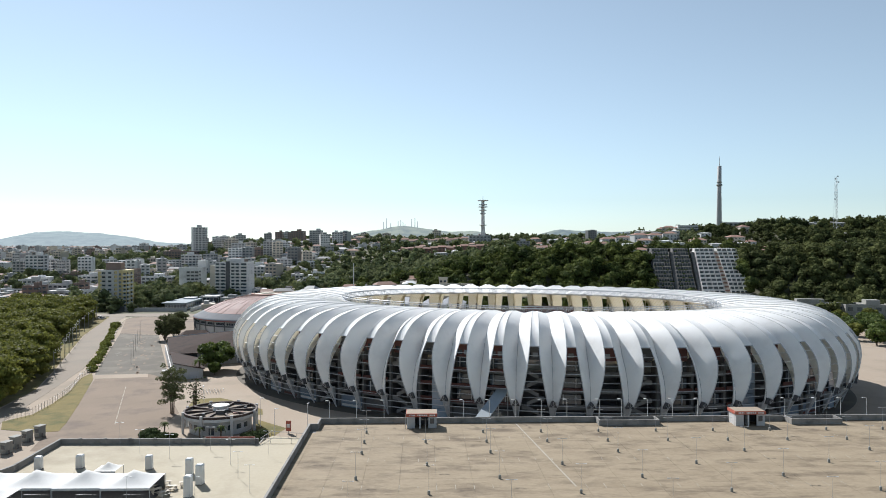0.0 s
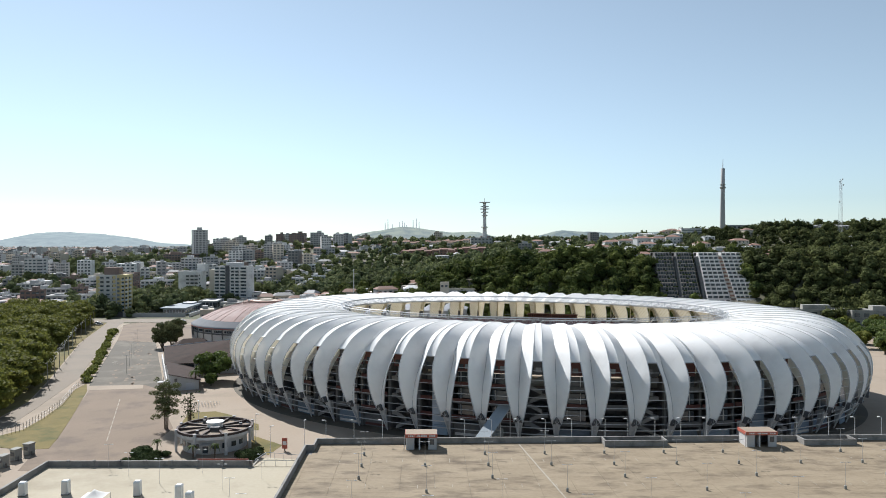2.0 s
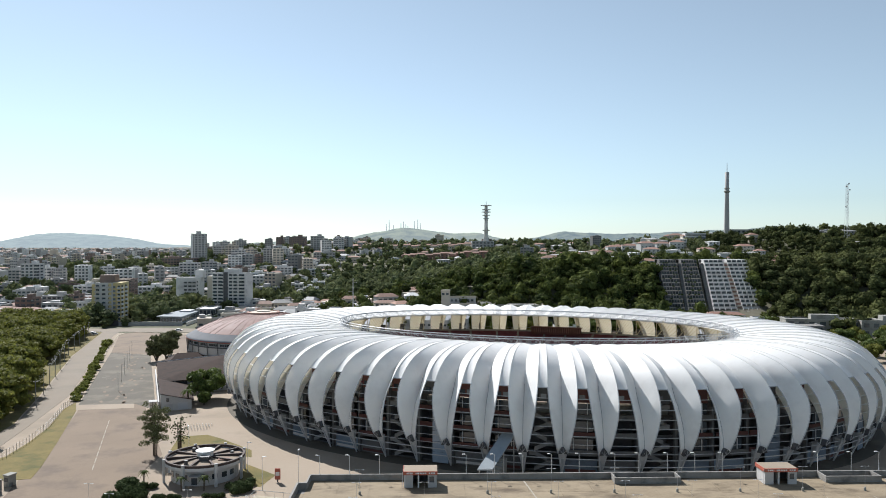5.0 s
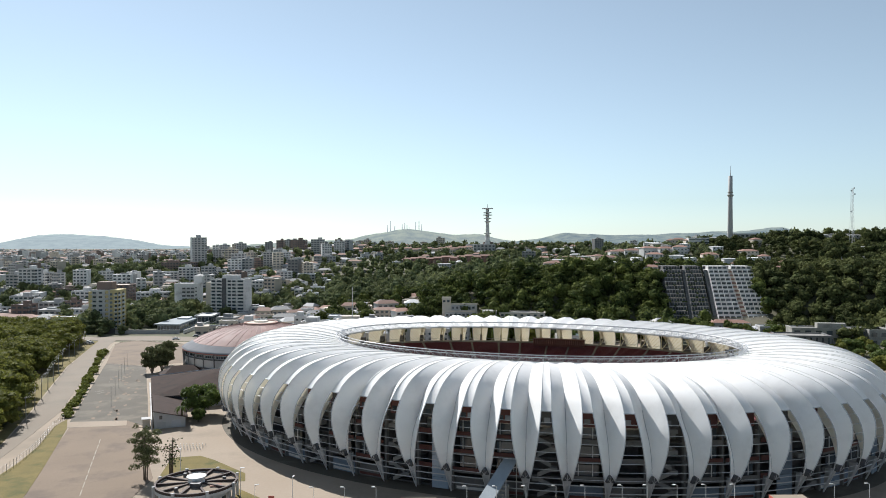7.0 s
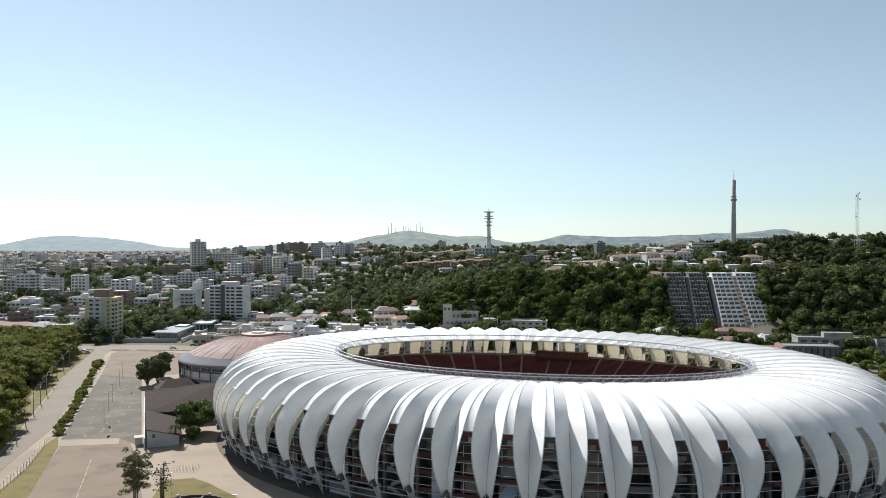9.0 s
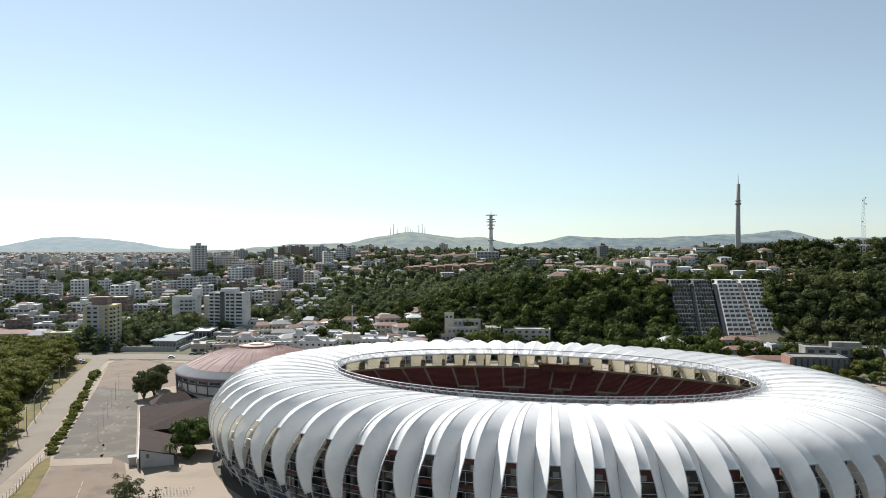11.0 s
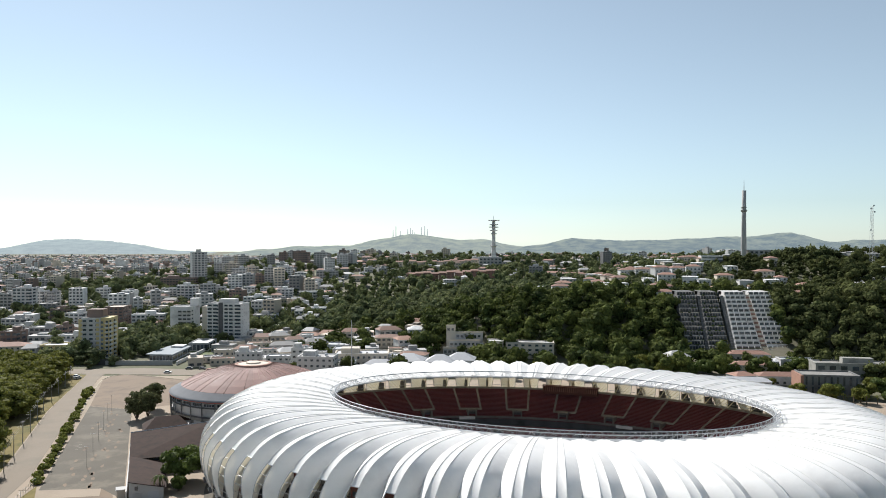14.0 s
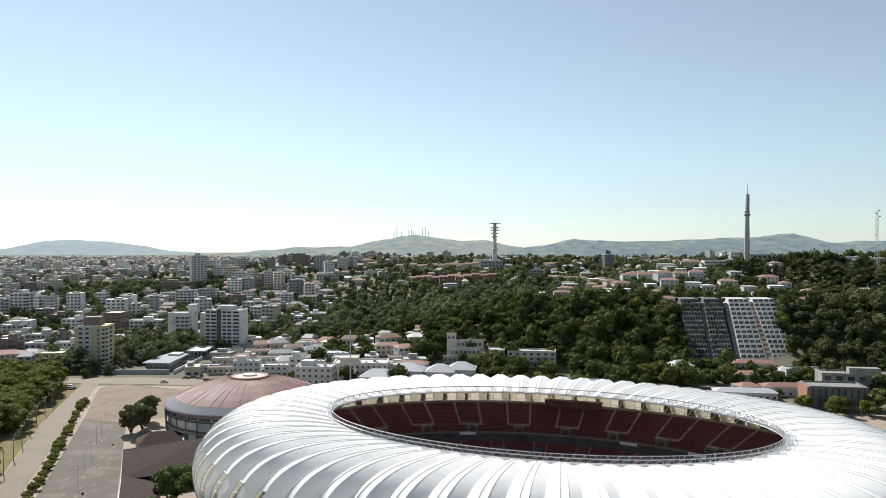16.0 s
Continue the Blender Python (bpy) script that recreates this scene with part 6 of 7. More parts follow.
def house(name, label, x, y, z, w, d, h, turn, wall, roof, hip=True, group="", rise=2.2):
    """A small house with a pitched roof and a few windows."""
    t = thing(name, x, y, z, label, "house", group, turn=turn)
    part("wall", Mesh().box(0, 0, -3.0, w, d, h + 3.0), M[wall], t, at=I4)
    a, b, o = w / 2 + 0.5, d / 2 + 0.5, (min(w, d) / 2 if hip else 0.0)
    rx = max(0.3, a - o) if w >= d else (0.3 if hip else a)
    ry = 0.0 if w >= d else max(0.3, b - o)
    rm = Mesh()
    rm.add([(-a, -b, h), (a, -b, h), (a, b, h), (-a, b, h), (-rx, -ry, h + rise), (rx, -ry, h + rise), (rx, ry, h + rise), (-rx, ry, h + rise)],
           [(0, 1, 5, 4), (1, 2, 6, 5), (2, 3, 7, 6), (3, 0, 4, 7), (4, 5, 6, 7), (3, 2, 1, 0)])
    part("roof", rm, M[roof], t, at=I4)
    n = max(2, int(w / 3.2))
    if y > 600:
        far = Mesh()
        for lev in range(max(1, int(h / 2.9))):
            for i in range(n):
                far.box(w * ((i + 0.5) / n - 0.5), -d / 2 - 0.03, 1.0 + 2.9 * lev, 1.3, 0.1, 1.25)
            for i in range(2):
                far.box(w / 2 + 0.03, d * (i - 0.5) * 0.5, 1.0 + 2.9 * lev, 0.1, 1.2, 1.25)
        tagged(part("glazing", far, M["glass"], t, at=I4), kind="stuff")
        return t
    for lev in range(max(1, int(h / 2.9))):
        for i in range(n):
            u = w * ((i + 0.5) / n - 0.5)
            part("window", pane_mesh("glass"), None, t, at=Matrix.LocRotScale((u, -d / 2 - 0.03, 1.6 + 2.9 * lev), None, (1.3, 0.1, 1.25)))
        for i in range(2):
            part("window", pane_mesh("glass"), None, t, at=Matrix.LocRotScale((w / 2 + 0.03, d * (i - 0.5) * 0.5, 1.6 + 2.9 * lev), None, (0.1, 1.2, 1.25)))
    return t


# the ochre and white apartment block at the end of the road
yb = block("apartment_block", "ochre and white apartment block with a dark brown roof house", -232, 516, 0, 12, 13, 26.0, 4, 9, 3, "white_wall", side_bays=2, penthouse=False, balcony="white_wall", win=(0.55, 0.42), sides=False)
part("ochre_wing", Mesh().box(8.4, 1.0, -3, 6.4, 14, 29.6), M["yellow"], yb, at=I4, label="ochre rendered wing")
part("ochre_strip", Mesh().box(-6.6, -6.3, -3, 2.2, 0.9, 28.6), M["yellow"], yb, at=I4)
part("ochre_strip", Mesh().box(4.2, -6.5, -3, 1.8, 0.6, 29.2), M["yellow"], yb, at=I4)
for k in range(9):
    part("window", pane_mesh("grey_glass"), None, yb, at=Matrix.LocRotScale((6.8, -6.05, 1.6 + 2.75 * k), None, (1.6, 0.15, 1.5)))
    part("balcony", pane_mesh("white"), None, yb, at=Matrix.LocRotScale((9.9, -6.4, 1.0 + 2.75 * k), None, (1.9, 0.9, 0.9)))
    part("window", pane_mesh("glass"), None, yb, at=Matrix.LocRotScale((9.9, -6.05, 2.0 + 2.75 * k), None, (1.5, 0.15, 1.2)))
for k in range(9):
    for v in (-3.6, 3.4):
        part("balcony", pane_mesh("white"), None, yb, at=Matrix.LocRotScale((12.0, v, 1.1 + 2.75 * k), None, (0.9, 3.4, 1.0)))
        part("window", pane_mesh("glass"), None, yb, at=Matrix.LocRotScale((11.62, v, 2.3 + 2.75 * k), None, (0.1, 2.6, 1.3)))
part("roof_house", Mesh().box(0.5, 3, 26.0, 10, 8, 5.6), M["brown_wall"], yb, at=I4, label="dark brown roof house")
block("office_block", "dark office block with a pale flat roof", -283, 660, 2, 15, 22, 18.5, 6, 7, 4, "brown_wall", roof="beige", penthouse=False)
# twin white tower: two balconied wings with a dark core between them
wt = block("apartment_tower", "white twin apartment tower with banded balconies", -168, 592, 0, 26.5, 16, 29, -5, 11, 2, "white_wall", glass="grey_glass", win=(0.1, 0.1), side_bays=4, penthouse=False)
# the dark recess is only a colour: this strip stands proud of the front
part("core", Mesh().box(-2.6, -8.3, -3, 3.2, 0.9, 33.4), M["dark_concrete"], wt, at=I4, label="dark strip put on the front for a recess between the wings")
part("side_slab", Mesh().box(-16.5, 3, -3, 6, 12, 30.0), M["beige"], wt, at=I4, label="beige side slab")
part("tank_house", Mesh().box(0, 1, 29.0, 12, 8, 3.6), M["white_wall"], wt, at=I4)
for k in range(11):
    zz = 2.64 * k
    for u, w_, out in ((-11.2, 3.6, 1.1), (-7.2, 3.4, 0.8), (1.4, 3.0, 0.6), (5.0, 3.2, 1.2), (10.2, 5.2, 1.2)):
        part("balcony", pane_mesh("white"), None, wt, at=Matrix.LocRotScale((u, -8 - out / 2, zz + 0.55), None, (w_, out, 1.0)))
        part("window", pane_mesh("glass"), None, wt, at=Matrix.LocRotScale((u, -8.05, zz + 1.75), None, (w_ * 0.86, 0.12, 1.35)))
    part("window", pane_mesh("glass"), None, wt, at=Matrix.LocRotScale((-5.3, -8.05, zz + 1.6), None, (1.2, 0.12, 1.2)))
ht = block("hotel_block", "white block with rows of dark balconies", -214, 628, 1, 18.5, 16, 22.5, 2, 7, 4, "white_wall", win=(0.0, 0.0), sides=True, penthouse=False)
part("tank_house", Mesh().box(7.2, 4, 22.5, 7, 7, 6.5), M["white_wall"], ht, at=I4)
for k in range(6):
    for u in (-1.5, 2.2, 5.6):
        part("balcony", pane_mesh("dark_metal"), None, ht, at=Matrix.LocRotScale((u, -8.3, 4.2 + 3.0 * k), None, (2.5, 0.7, 1.3)))
    part("window", pane_mesh("glass"), None, ht, at=Matrix.LocRotScale((8.2, -8.03, 4.8 + 3.0 * k), None, (1.0, 0.1, 1.1)))
hr = block("high_rise", "pale high-rise apartment tower on the skyline", -315, 950, 21, 17, 16, 41, 8, 14, 4, "grey_wall", win=(0.6, 0.55))
part("side_slab", Mesh().box(-7.4, -8.2, -3, 2.6, 0.8, 44.5), M["white"], hr, at=I4)
LABELS = {"white_wall": "white city apartment block with dark windows", "grey_wall": "grey city apartment block with dark windows",
          "beige": "beige city apartment block with dark windows", "brown_wall": "brown city apartment block with dark windows"}
for wall, sites in (
        ("white_wall", ((-405, 732, 16, 27), (-406, 762, 8, 21), (-317, 660, 16, 14), (-379, 834, 12, 15), (-273, 796, 17, 20), (-256, 660, 26, 12), (-269, 966, 17, 18), (-192, 764, 24, 11.5), (-178, 824, 16, 10.5),
                        (-317, 870, 21, 8), (-225, 766, 38, 7), (-227, 820, 24, 8))),
        ("grey_wall", ((-426, 742, 11, 21), (-357, 638, 18, 12), (-301, 582, 18, 11.5), (-396, 766, 7, 20), (-606, 1046, 30, 12), (-188, 1088, 17, 23), (-309, 1012, 11, 20), (-219, 928, 15, 20), (-159, 978, 28, 10), (-157, 660, 19, 11.5),
                       (-255, 804, 12, 20), (-248, 822, 12, 14))),
        ("white_wall", ((-121, 708, 13, 10), (-119, 660, 12, 11), (-134, 698, 12, 9), (-225, 856, 12, 9), (-201, 860, 24, 8), (-152, 816, 18, 9), (-176, 890, 26, 8), (-161, 910, 14, 8.5), (-337, 804, 28, 8), (-432, 820, 24, 10),
                        (-154, 1070, 15, 21), (-216, 984, 18, 14))),
        ("brown_wall", ((-307, 552, 12, 12.5), (-288, 584, 7, 12), (-327, 916, 40, 14), (-223, 1132, 19, 23), (-263, 1180, 11, 20), (-350, 700, 20, 10), (-236, 930, 20, 11))),
        ("beige", ((-261, 994, 14, 16), (-289, 1004, 14, 21), (-228, 618, 34, 7), (-345, 876, 10, 10), (-260, 705, 24, 10), (-195, 700, 20, 9), (-340, 720, 22, 10)))):
    for x, y, w, h in sites:
        block("city_block", LABELS[wall], x, y, height(x, y), w, 14, h, rng.uniform(-8, 10), max(2, round(h / 3)), max(3, int(w / 3.6)), wall, group="city blocks", side_bays=2, category="apartment block",
              win=(0.66, 0.5), penthouse=h > 9)
for x, y, w, d, h, wall, turn in ((-340, 590, 26, 12, 8, "white_wall", 8), (-272, 566, 18, 11, 8.5, "white_wall", 5), (-330, 612, 22, 12, 10, "grey_wall", -3)):
    block("street_block", "street building with flat roof and dark windows", x, y, 0, w, d, h, turn, 3, 6, wall, group="street buildings")
block("corner_shop", "low orange-ochre corner building with a white flat roof", -262, 530, 0, 22, 13, 6.5, 8, 2, 5, "yellow", roof="white", penthouse=False)
house("long_house", "long building with a clay tile roof", -300, 530, 0, 30, 14, 6, 14, "beige", "tile", group="")
# blue-grey roofed workshop
ws = thing("workshop", -183, 515, 0, "low workshop with a wide blue-grey roof and glazed sides", "workshop")
part("wall", Mesh().slab([(-190.5, 502), (-175.5, 500.5), (-177, 535), (-190, 537)], 0, 4.4), M["blue_roof"], ws)
part("roof", Mesh().slab([(-192, 499.6), (-174.3, 497.8), (-176.2, 536.6), (-191.2, 538.9)], 4.4, 5.0), M["blue_roof"], ws, "wide pale grey metal roof")
part("monitor", Mesh().slab([(-187, 528), (-179, 527), (-179.4, 537), (-187, 538)], 5.0, 6.0), M["dome_rim"], ws)
for k in range(7):
    f = (k + 0.5) / 7
    part("window", Mesh().box(-175.4 - 1.5 * f, 500.5 + 34.5 * f, 1.0, 0.15, 3.6, 2.6, 2), M["glass"], ws)
    part("window", Mesh().box(-190.5 + 15 * f, 501.9 - 1.5 * f, 1.0, 1.6, 0.2, 2.4, -6), M["glass"], ws)
yard = thing("yard_wall", -190, 488, 0, "grey rendered yard wall along the cross street", "wall")
part("panel", Mesh().slab([(-212, 488), (-171, 488.7), (-171, 489.1), (-212, 488.4)], 0, 2.6), M["grey_wall"], yard)
# the trees' shade on this stretch is put in as dark concrete
part("panel", Mesh().slab([(-232, 491), (-212.2, 488), (-212.2, 488.4), (-232, 491.4)], 0, 3.4), M["dark_concrete"], yard, "boundary wall under trees, coloured dark for their shade")
part("panel", Mesh().slab([(-168.6, 488.8), (-168, 488.8), (-169.4, 544), (-170, 544)], 0, 2.2), M["white_wall"], yard, "pale wall beside a drive")
setting("verge_5", Mesh().slab([(-171, 530), (-160, 528), (-163, 560), (-186, 560), (-186, 541), (-171, 540)], -0.3, 0.1), M["leaf_lime"], "bright green lawn", "lawn")


def car(x, y, turn, paint, label):
    """A small saloon: rounded body, glazed cabin, four wheels."""
    t = thing("car", x, y, 0.07, label, "car", "street cars", turn=turn)
    prof = [(-2.1, 0.35), (-2.1, 0.8), (-1.9, 0.92), (2.0, 0.88), (2.15, 0.7), (2.15, 0.35)]
    n_ = len(prof)
    part("body", Mesh().add([(a, b, z) for b in (-0.86, 0.86) for a, z in prof], [tuple(range(n_)), tuple(range(2 * n_ - 1, n_ - 1, -1))] + [(i, n_ + i, n_ + (i + 1) % n_, (i + 1) % n_) for i in range(n_)]), M[paint], t, at=I4)
    part("cabin", Mesh().box(-0.2, 0, 0.88, 2.6, 1.6, 0.55, 0, 0.8), M["glass"], t, at=I4)
    part("roof", Mesh().box(-0.2, 0, 1.43, 2.0, 1.26, 0.06), M[paint], t, at=I4)
    for a in (-1.35, 1.35):
        for b in (-0.8, 0.8):
            part("wheel", Mesh().tube((a, b - 0.1, 0.32), (a, b + 0.1, 0.32), 0.32, n=10), M["dark_metal"], t, at=I4)


for x, y, turn, paint, label in ((-163, 461, 8, "white", "white car driving on the cross street"), (-155, 473.5, 4, "dark_metal", "dark car parked along the wall"), (-147, 473, 4, "dark_metal", "dark car parked along the wall"),
                                 (-141, 468, 4, "red", "red car on the cross street"), (-205.5, 442, 70, "grey_wall", "grey car parked under trees"), (-209, 447, 68, "white", "white car parked under trees"), (-120, 470, 0, "white", "white car parked by houses"),
                                 (-112, 466, 0, "grey_wall", "grey car parked by houses"), (-133, 481, 85, "white", "white car parked in a yard")):
    car(x, y, turn, paint, label)
block("garden_pavilion", "flat-roofed pavilion with open glass sides", -175.5, 557, 0, 13, 24, 5, 4, 1, 5, "grey_wall", roof="white", penthouse=False, win=(0.85, 0.75))
# white sheds and houses between hall and stadium
for x, y, w, d, h, wall, turn, roof in ((-73.5, 446, 20, 13, 12.4, "white_wall", -4, "grey_wall"), (-52, 471, 31, 16, 10.5, "beige", 3, "white"), (-60, 458, 12, 9, 7.5, "white_wall", 0, "grey_wall"), (-38, 476, 14, 10, 8.5, "white_wall", -6, "white"),
                                        (-121, 480, 15, 9, 9.5, "white_wall", 6, "grey_wall"), (-104, 484, 14, 9, 6.5, "white_wall", 2, "white"), (-88.5, 476, 11, 10, 12.5, "white_wall", 2, "grey_wall"), (-76, 528, 18, 12, 7.4, "white_wall", -3, "white"),
                                        (-90, 556, 15, 11, 7.8, "grey_wall", 4, "white"), (-128, 586, 10, 10, 8, "white_wall", -6, "grey_wall"), (-105, 572, 9, 10, 8, "white_wall", 4, "grey_wall"), (-148, 522, 14, 9, 4.5, "beige", 4, "grey_wall"),
                                        (-140, 492, 16, 8, 3.6, "beige", 10, "tile"), (-66, 505, 16, 12, 8, "grey_wall", 0, "white"), (-150, 500, 12, 7, 3.4, "grey_wall", 6, "white"), (-100, 512, 14, 10, 6, "beige", -5, "tile"), (-118, 520, 15, 9, 5.4, "white_wall", 9, "tile"),
                                        (-84, 500, 12, 8, 6.2, "grey_wall", 3, "white"), (-48, 500, 16, 10, 6.6, "white_wall", -4, "grey_wall"), (-34, 520, 14, 9, 6, "beige", 5, "tile"), (-132, 545, 16, 9, 6.0, "beige", 8, "tile")):
    ab = block("annex_building", {"tile": "low house with a flat clay-coloured roof", "white": "annex building with a pale grey flat roof", "grey_wall": "annex building with a grey flat roof"}[roof], x, y, 0, w, d, h, turn, max(1, round(h / 3.3)), max(2, int(w / 3.0)), wall,
               group="annex buildings", roof={"white": "dome_rim"}.get(roof, roof), penthouse=False, side_bays=3, win=(0.42, 0.36))
    if h > 9:
        part("roof_house", Mesh().box(-w * 0.22, d * 0.1, h, w * 0.34, d * 0.5, 2.9), M[wall], ab, at=I4)
        part("roof_tank", Mesh().lathe(w * 0.25, 0, [(0.9, h), (0.9, h + 1.5), (0.001, h + 1.7)], 10), M["blue_roof"], ab, at=I4)
    for k in range(2):
        part("roof_plant", Mesh().box(w * (0.1 + 0.2 * k), -d * 0.2, h, 1.2, 1.0, 0.9), M["metal"], ab, at=I4)
for x, y, w, d, h in ((-24, 462, 18, 14, 8.0), (-6, 461, 16, 13, 7.6), (6, 466, 16, 13, 8.0), (-40, 456, 20, 13, 5.5)):
    house("hipped_hall", "white hall with a light grey hipped metal roof", x, y, 0, w, d, h, -6, "white_wall", "dome_rim", group="hipped halls", rise=3.8)
bt = thing("terraced_offices", 4, 518, 1, "stepped grey-beige concrete building among the trees", "building")
for k, (x0, x1, y0, y1, z1) in enumerate(((-9, 13, -7, -1, 6.5), (-5, 15, -1, 4, 10.5), (-1, 17, 4, 10, 15.0), (-7, -1, 3, 9, 19.5))):
    st = part("storey", Mesh().slab([(x0, y0), (x1, y0 + 1), (x1, y1 + 1), (x0, y1)], 0, z1), M["grey_wall" if k != 3 else "beige"], bt, at=I4)
    part("parapet", Mesh().slab([(x0 - 0.2, y0 - 0.3), (x1 + 0.2, y0 + 0.7), (x1 + 0.2, y0 + 1.0), (x0 - 0.2, y0)], z1 - 0.4, z1 + 0.8), M["beige"], st, at=I4)
    for q in range(int((x1 - x0) / 2.8)):
        u = x0 + 1.4 + 2.8 * q
        part("window", pane_mesh("glass"), None, bt, at=Matrix.LocRotScale((u, y0 + (u - x0) / (x1 - x0) - 0.04, z1 - 2.3), None, (1.7, 0.14, 1.5)))
part("side_wing", Mesh().slab([(13.2, -6), (17, -5.5), (17, 4), (13.2, 4)], 0, 8.5), M["white_wall"], bt, at=I4)
house("hill_villa", "white villa with a pale roof in the trees", -24.5, 556, height(-24.5, 556), 12, 9, 6, 8, "white_wall", "white")
for x, y, w, h in ((50, 506, 30, 8.5), (28, 503, 10, 11)):
    block("garden_block", "pale flat-roofed building among trees at the foot of the hill", x, y, height(x, y), w, 11, h, -6, 3, max(3, int(w / 4)), "beige", win=(0.45, 0.42), group="garden blocks", penthouse=False, side_bays=2)
block("sports_shed", "low shed with a teal metal roof behind the stadium", 71.5, 444, 0, 16, 10, 5.0, -4, 1, 4, "grey_wall", roof="teal", penthouse=False)
# white house at the foot of the hill
house("tall_house", "tall white house with grey roof at the foot of the hill", 131, 470, 0, 13, 10, 9.5, 12, "white_wall", "grey_wall", rise=3)
for x, y, w, d, h, turn, wall, roof in ((183, 496, 24, 10, 7, -6, "white_wall", "tile"), (172, 466, 21, 10, 5.5, 4, "white_wall", "tile"), (155, 434, 12, 9, 5, 14, "white_wall", "tile"), (174, 433, 22, 9, 5, -4, "white_wall", "tile"),
                                       (150, 424, 30, 9, 4, -8, "white_wall", "dome_rim"), (196, 480, 12, 9, 5, 3, "white_wall", "dome_rim")):
    house("tiled_house", "white house with a clay tile roof below the hill" if roof == "tile" else "white house with a grey metal roof", x, y, 0, w, d, h, turn, wall, roof, hip=True, group="tiled houses", rise=1.7)
block("long_shed", "long low building with a shiny pale roof", 212, 474, 0, 38, 10, 6.5, -7, 1, 6, "grey_wall", roof="blue_roof", penthouse=False)
block("school_block", "long grey two-storey building with rows of windows", 226, 446, 0, 52, 12, 9.0, -9, 2, 9, "concrete", roof="parapet", penthouse=True)
bc = block("brick_corner", "brick-ended grey building with a ribbed front", 187, 408, 0, 26, 14, 10, -8, 2, 9, "dim", roof="parapet", penthouse=False, win=(0.3, 0.8))
part("end_wall", Mesh().box(-13.6, 0, -3, 1.4, 14.4, 13.2), M["brick"], bc, at=I4, label="brick end wall")
block("far_block", "beige building beyond the trees", 252, 440, 0, 26, 16, 9, -8, 2, 5, "concrete", roof="parapet", penthouse=True)

# terraced apartments stepping up the hill
STEPS = 14
for c, (a0, a1, b0, b1, wall, slab) in enumerate(((147.5, 158.6, 156.0, 168.0, "dim", "dim"), (161.9, 173.6, 171.8, 182.8, "dim", "dim"),
                                                  (178.5, 194.0, 188.5, 202.0, "white_wall", "white_wall"), (198.5, 210.5, 205.0, 219.5, "white_wall", "white_wall"))):
    t = thing("terraced_apartments", (a0 + a1) / 2, 500, 4, "white terraced apartments stepping up the hillside" if c > 1 else "shaded brown terraced apartments stepping up the hillside",
              "apartment block", "terraced apartments")
    greens, more_green = [], random.Random(60 + c)
    for k in range(STEPS):
        f = k / (STEPS - 1)
        x0, x1 = a0 + (b0 - a0) * f, a1 + (b1 - a1) * f
        y0, z0 = 500 + 50 * f, 5.0 + 33.5 * f
        body = part("storey", Mesh().slab([(x0, y0 + 1.4), (x1, y0 + 1.4), (x1, y0 + 12), (x0, y0 + 12)], z0 - 2.5, z0 + 2.6), M[wall], t)
        part("parapet", Mesh().slab([(x0 - 0.2, y0 - 1.5), (x1 + 0.2, y0 - 1.5), (x1 + 0.2, y0 - 1.2), (x0 - 0.2, y0 - 1.2)], z0 - 0.3, z0 + (0.8 if c > 1 else 0.3)), M["white_wall" if c > 1 else ("grey_wall" if k % 3 else "beige")], t)
        if c < 2:
            for i in range(4):
                if more_green.random() < 0.6:
                    u, q = more_green.uniform(x0, x1), more_green.uniform(0.35, 0.8)
                    greens.append((u, y0 - 1.3, z0 + 0.3, q * 1.6, q))
        part("terrace", Mesh().slab([(x0 - 0.2, y0 - 1.2), (x1 + 0.2, y0 - 1.2), (x1 + 0.2, y0 + 1.4), (x0 - 0.2, y0 + 1.4)], z0 - 0.3, z0), M["concrete" if c > 1 else "dark_concrete"], t)
        n = 4 if c > 1 else 6
        for i in range(n + 1):
            part("pier", pane_mesh("white_wall" if c > 1 else "dim"), None, t, at=t.matrix_basis.inverted() @ Matrix.LocRotScale((x0 + (x1 - x0) * i / n, y0 + 0.9, z0 + 1.15), None, (0.16, 1.0, 2.3)))
        for i in range(n):
            u = x0 + (x1 - x0) * (i + 0.5) / n
            part("window", pane_mesh("glass"), None, t, at=t.matrix_basis.inverted() @ Matrix.LocRotScale((u, y0 + 1.36, z0 + 1.35), None, ((x1 - x0) / n * 0.93, 0.1, 1.7)))
    if greens:
        gv, gt, gq = crown_arrays(greens, 900, 0.22, np.random.default_rng(400 + c), 0.8)
        tagged(part("planter_green", arrays_mesh("planter_green", gv, gt, gq, M["leaf_dark"]), M["leaf_dark"], t, "trailing plants on the terraces"), kind="stuff")
    part("roof_house", Mesh().slab([(b0, 556), (b1, 556), (b1, 563), (b0, 563)], 36, 41.2), M[slab], t)
gully = thing("hillside_stair", 196, 500, 4, "salmon-coloured stair running up between the terraces", "staircase")
for k in range(28):
    f = k / 27
    part("step", Mesh().box(196.3 + 7.5 * f, 500 + 50 * f, 3.0 + 33.5 * f, 2.6, 2.0, 2.6), M["beige"] if k % 2 else M["tile"], gully)
for gx0, gx1 in ((160.5, 170.4), (176.5, 186.2)):
    t = thing("hillside_stair", gx0, 500, 4, "dark stair running up between the terraces", "staircase")
    for k in range(26):
        f = k / 25
        part("step", Mesh().box(gx0 + (gx1 - gx0) * f, 500 + 50 * f, 2.4 + 33.5 * f, 2.2, 2.1, 2.6), M["dim"], t)

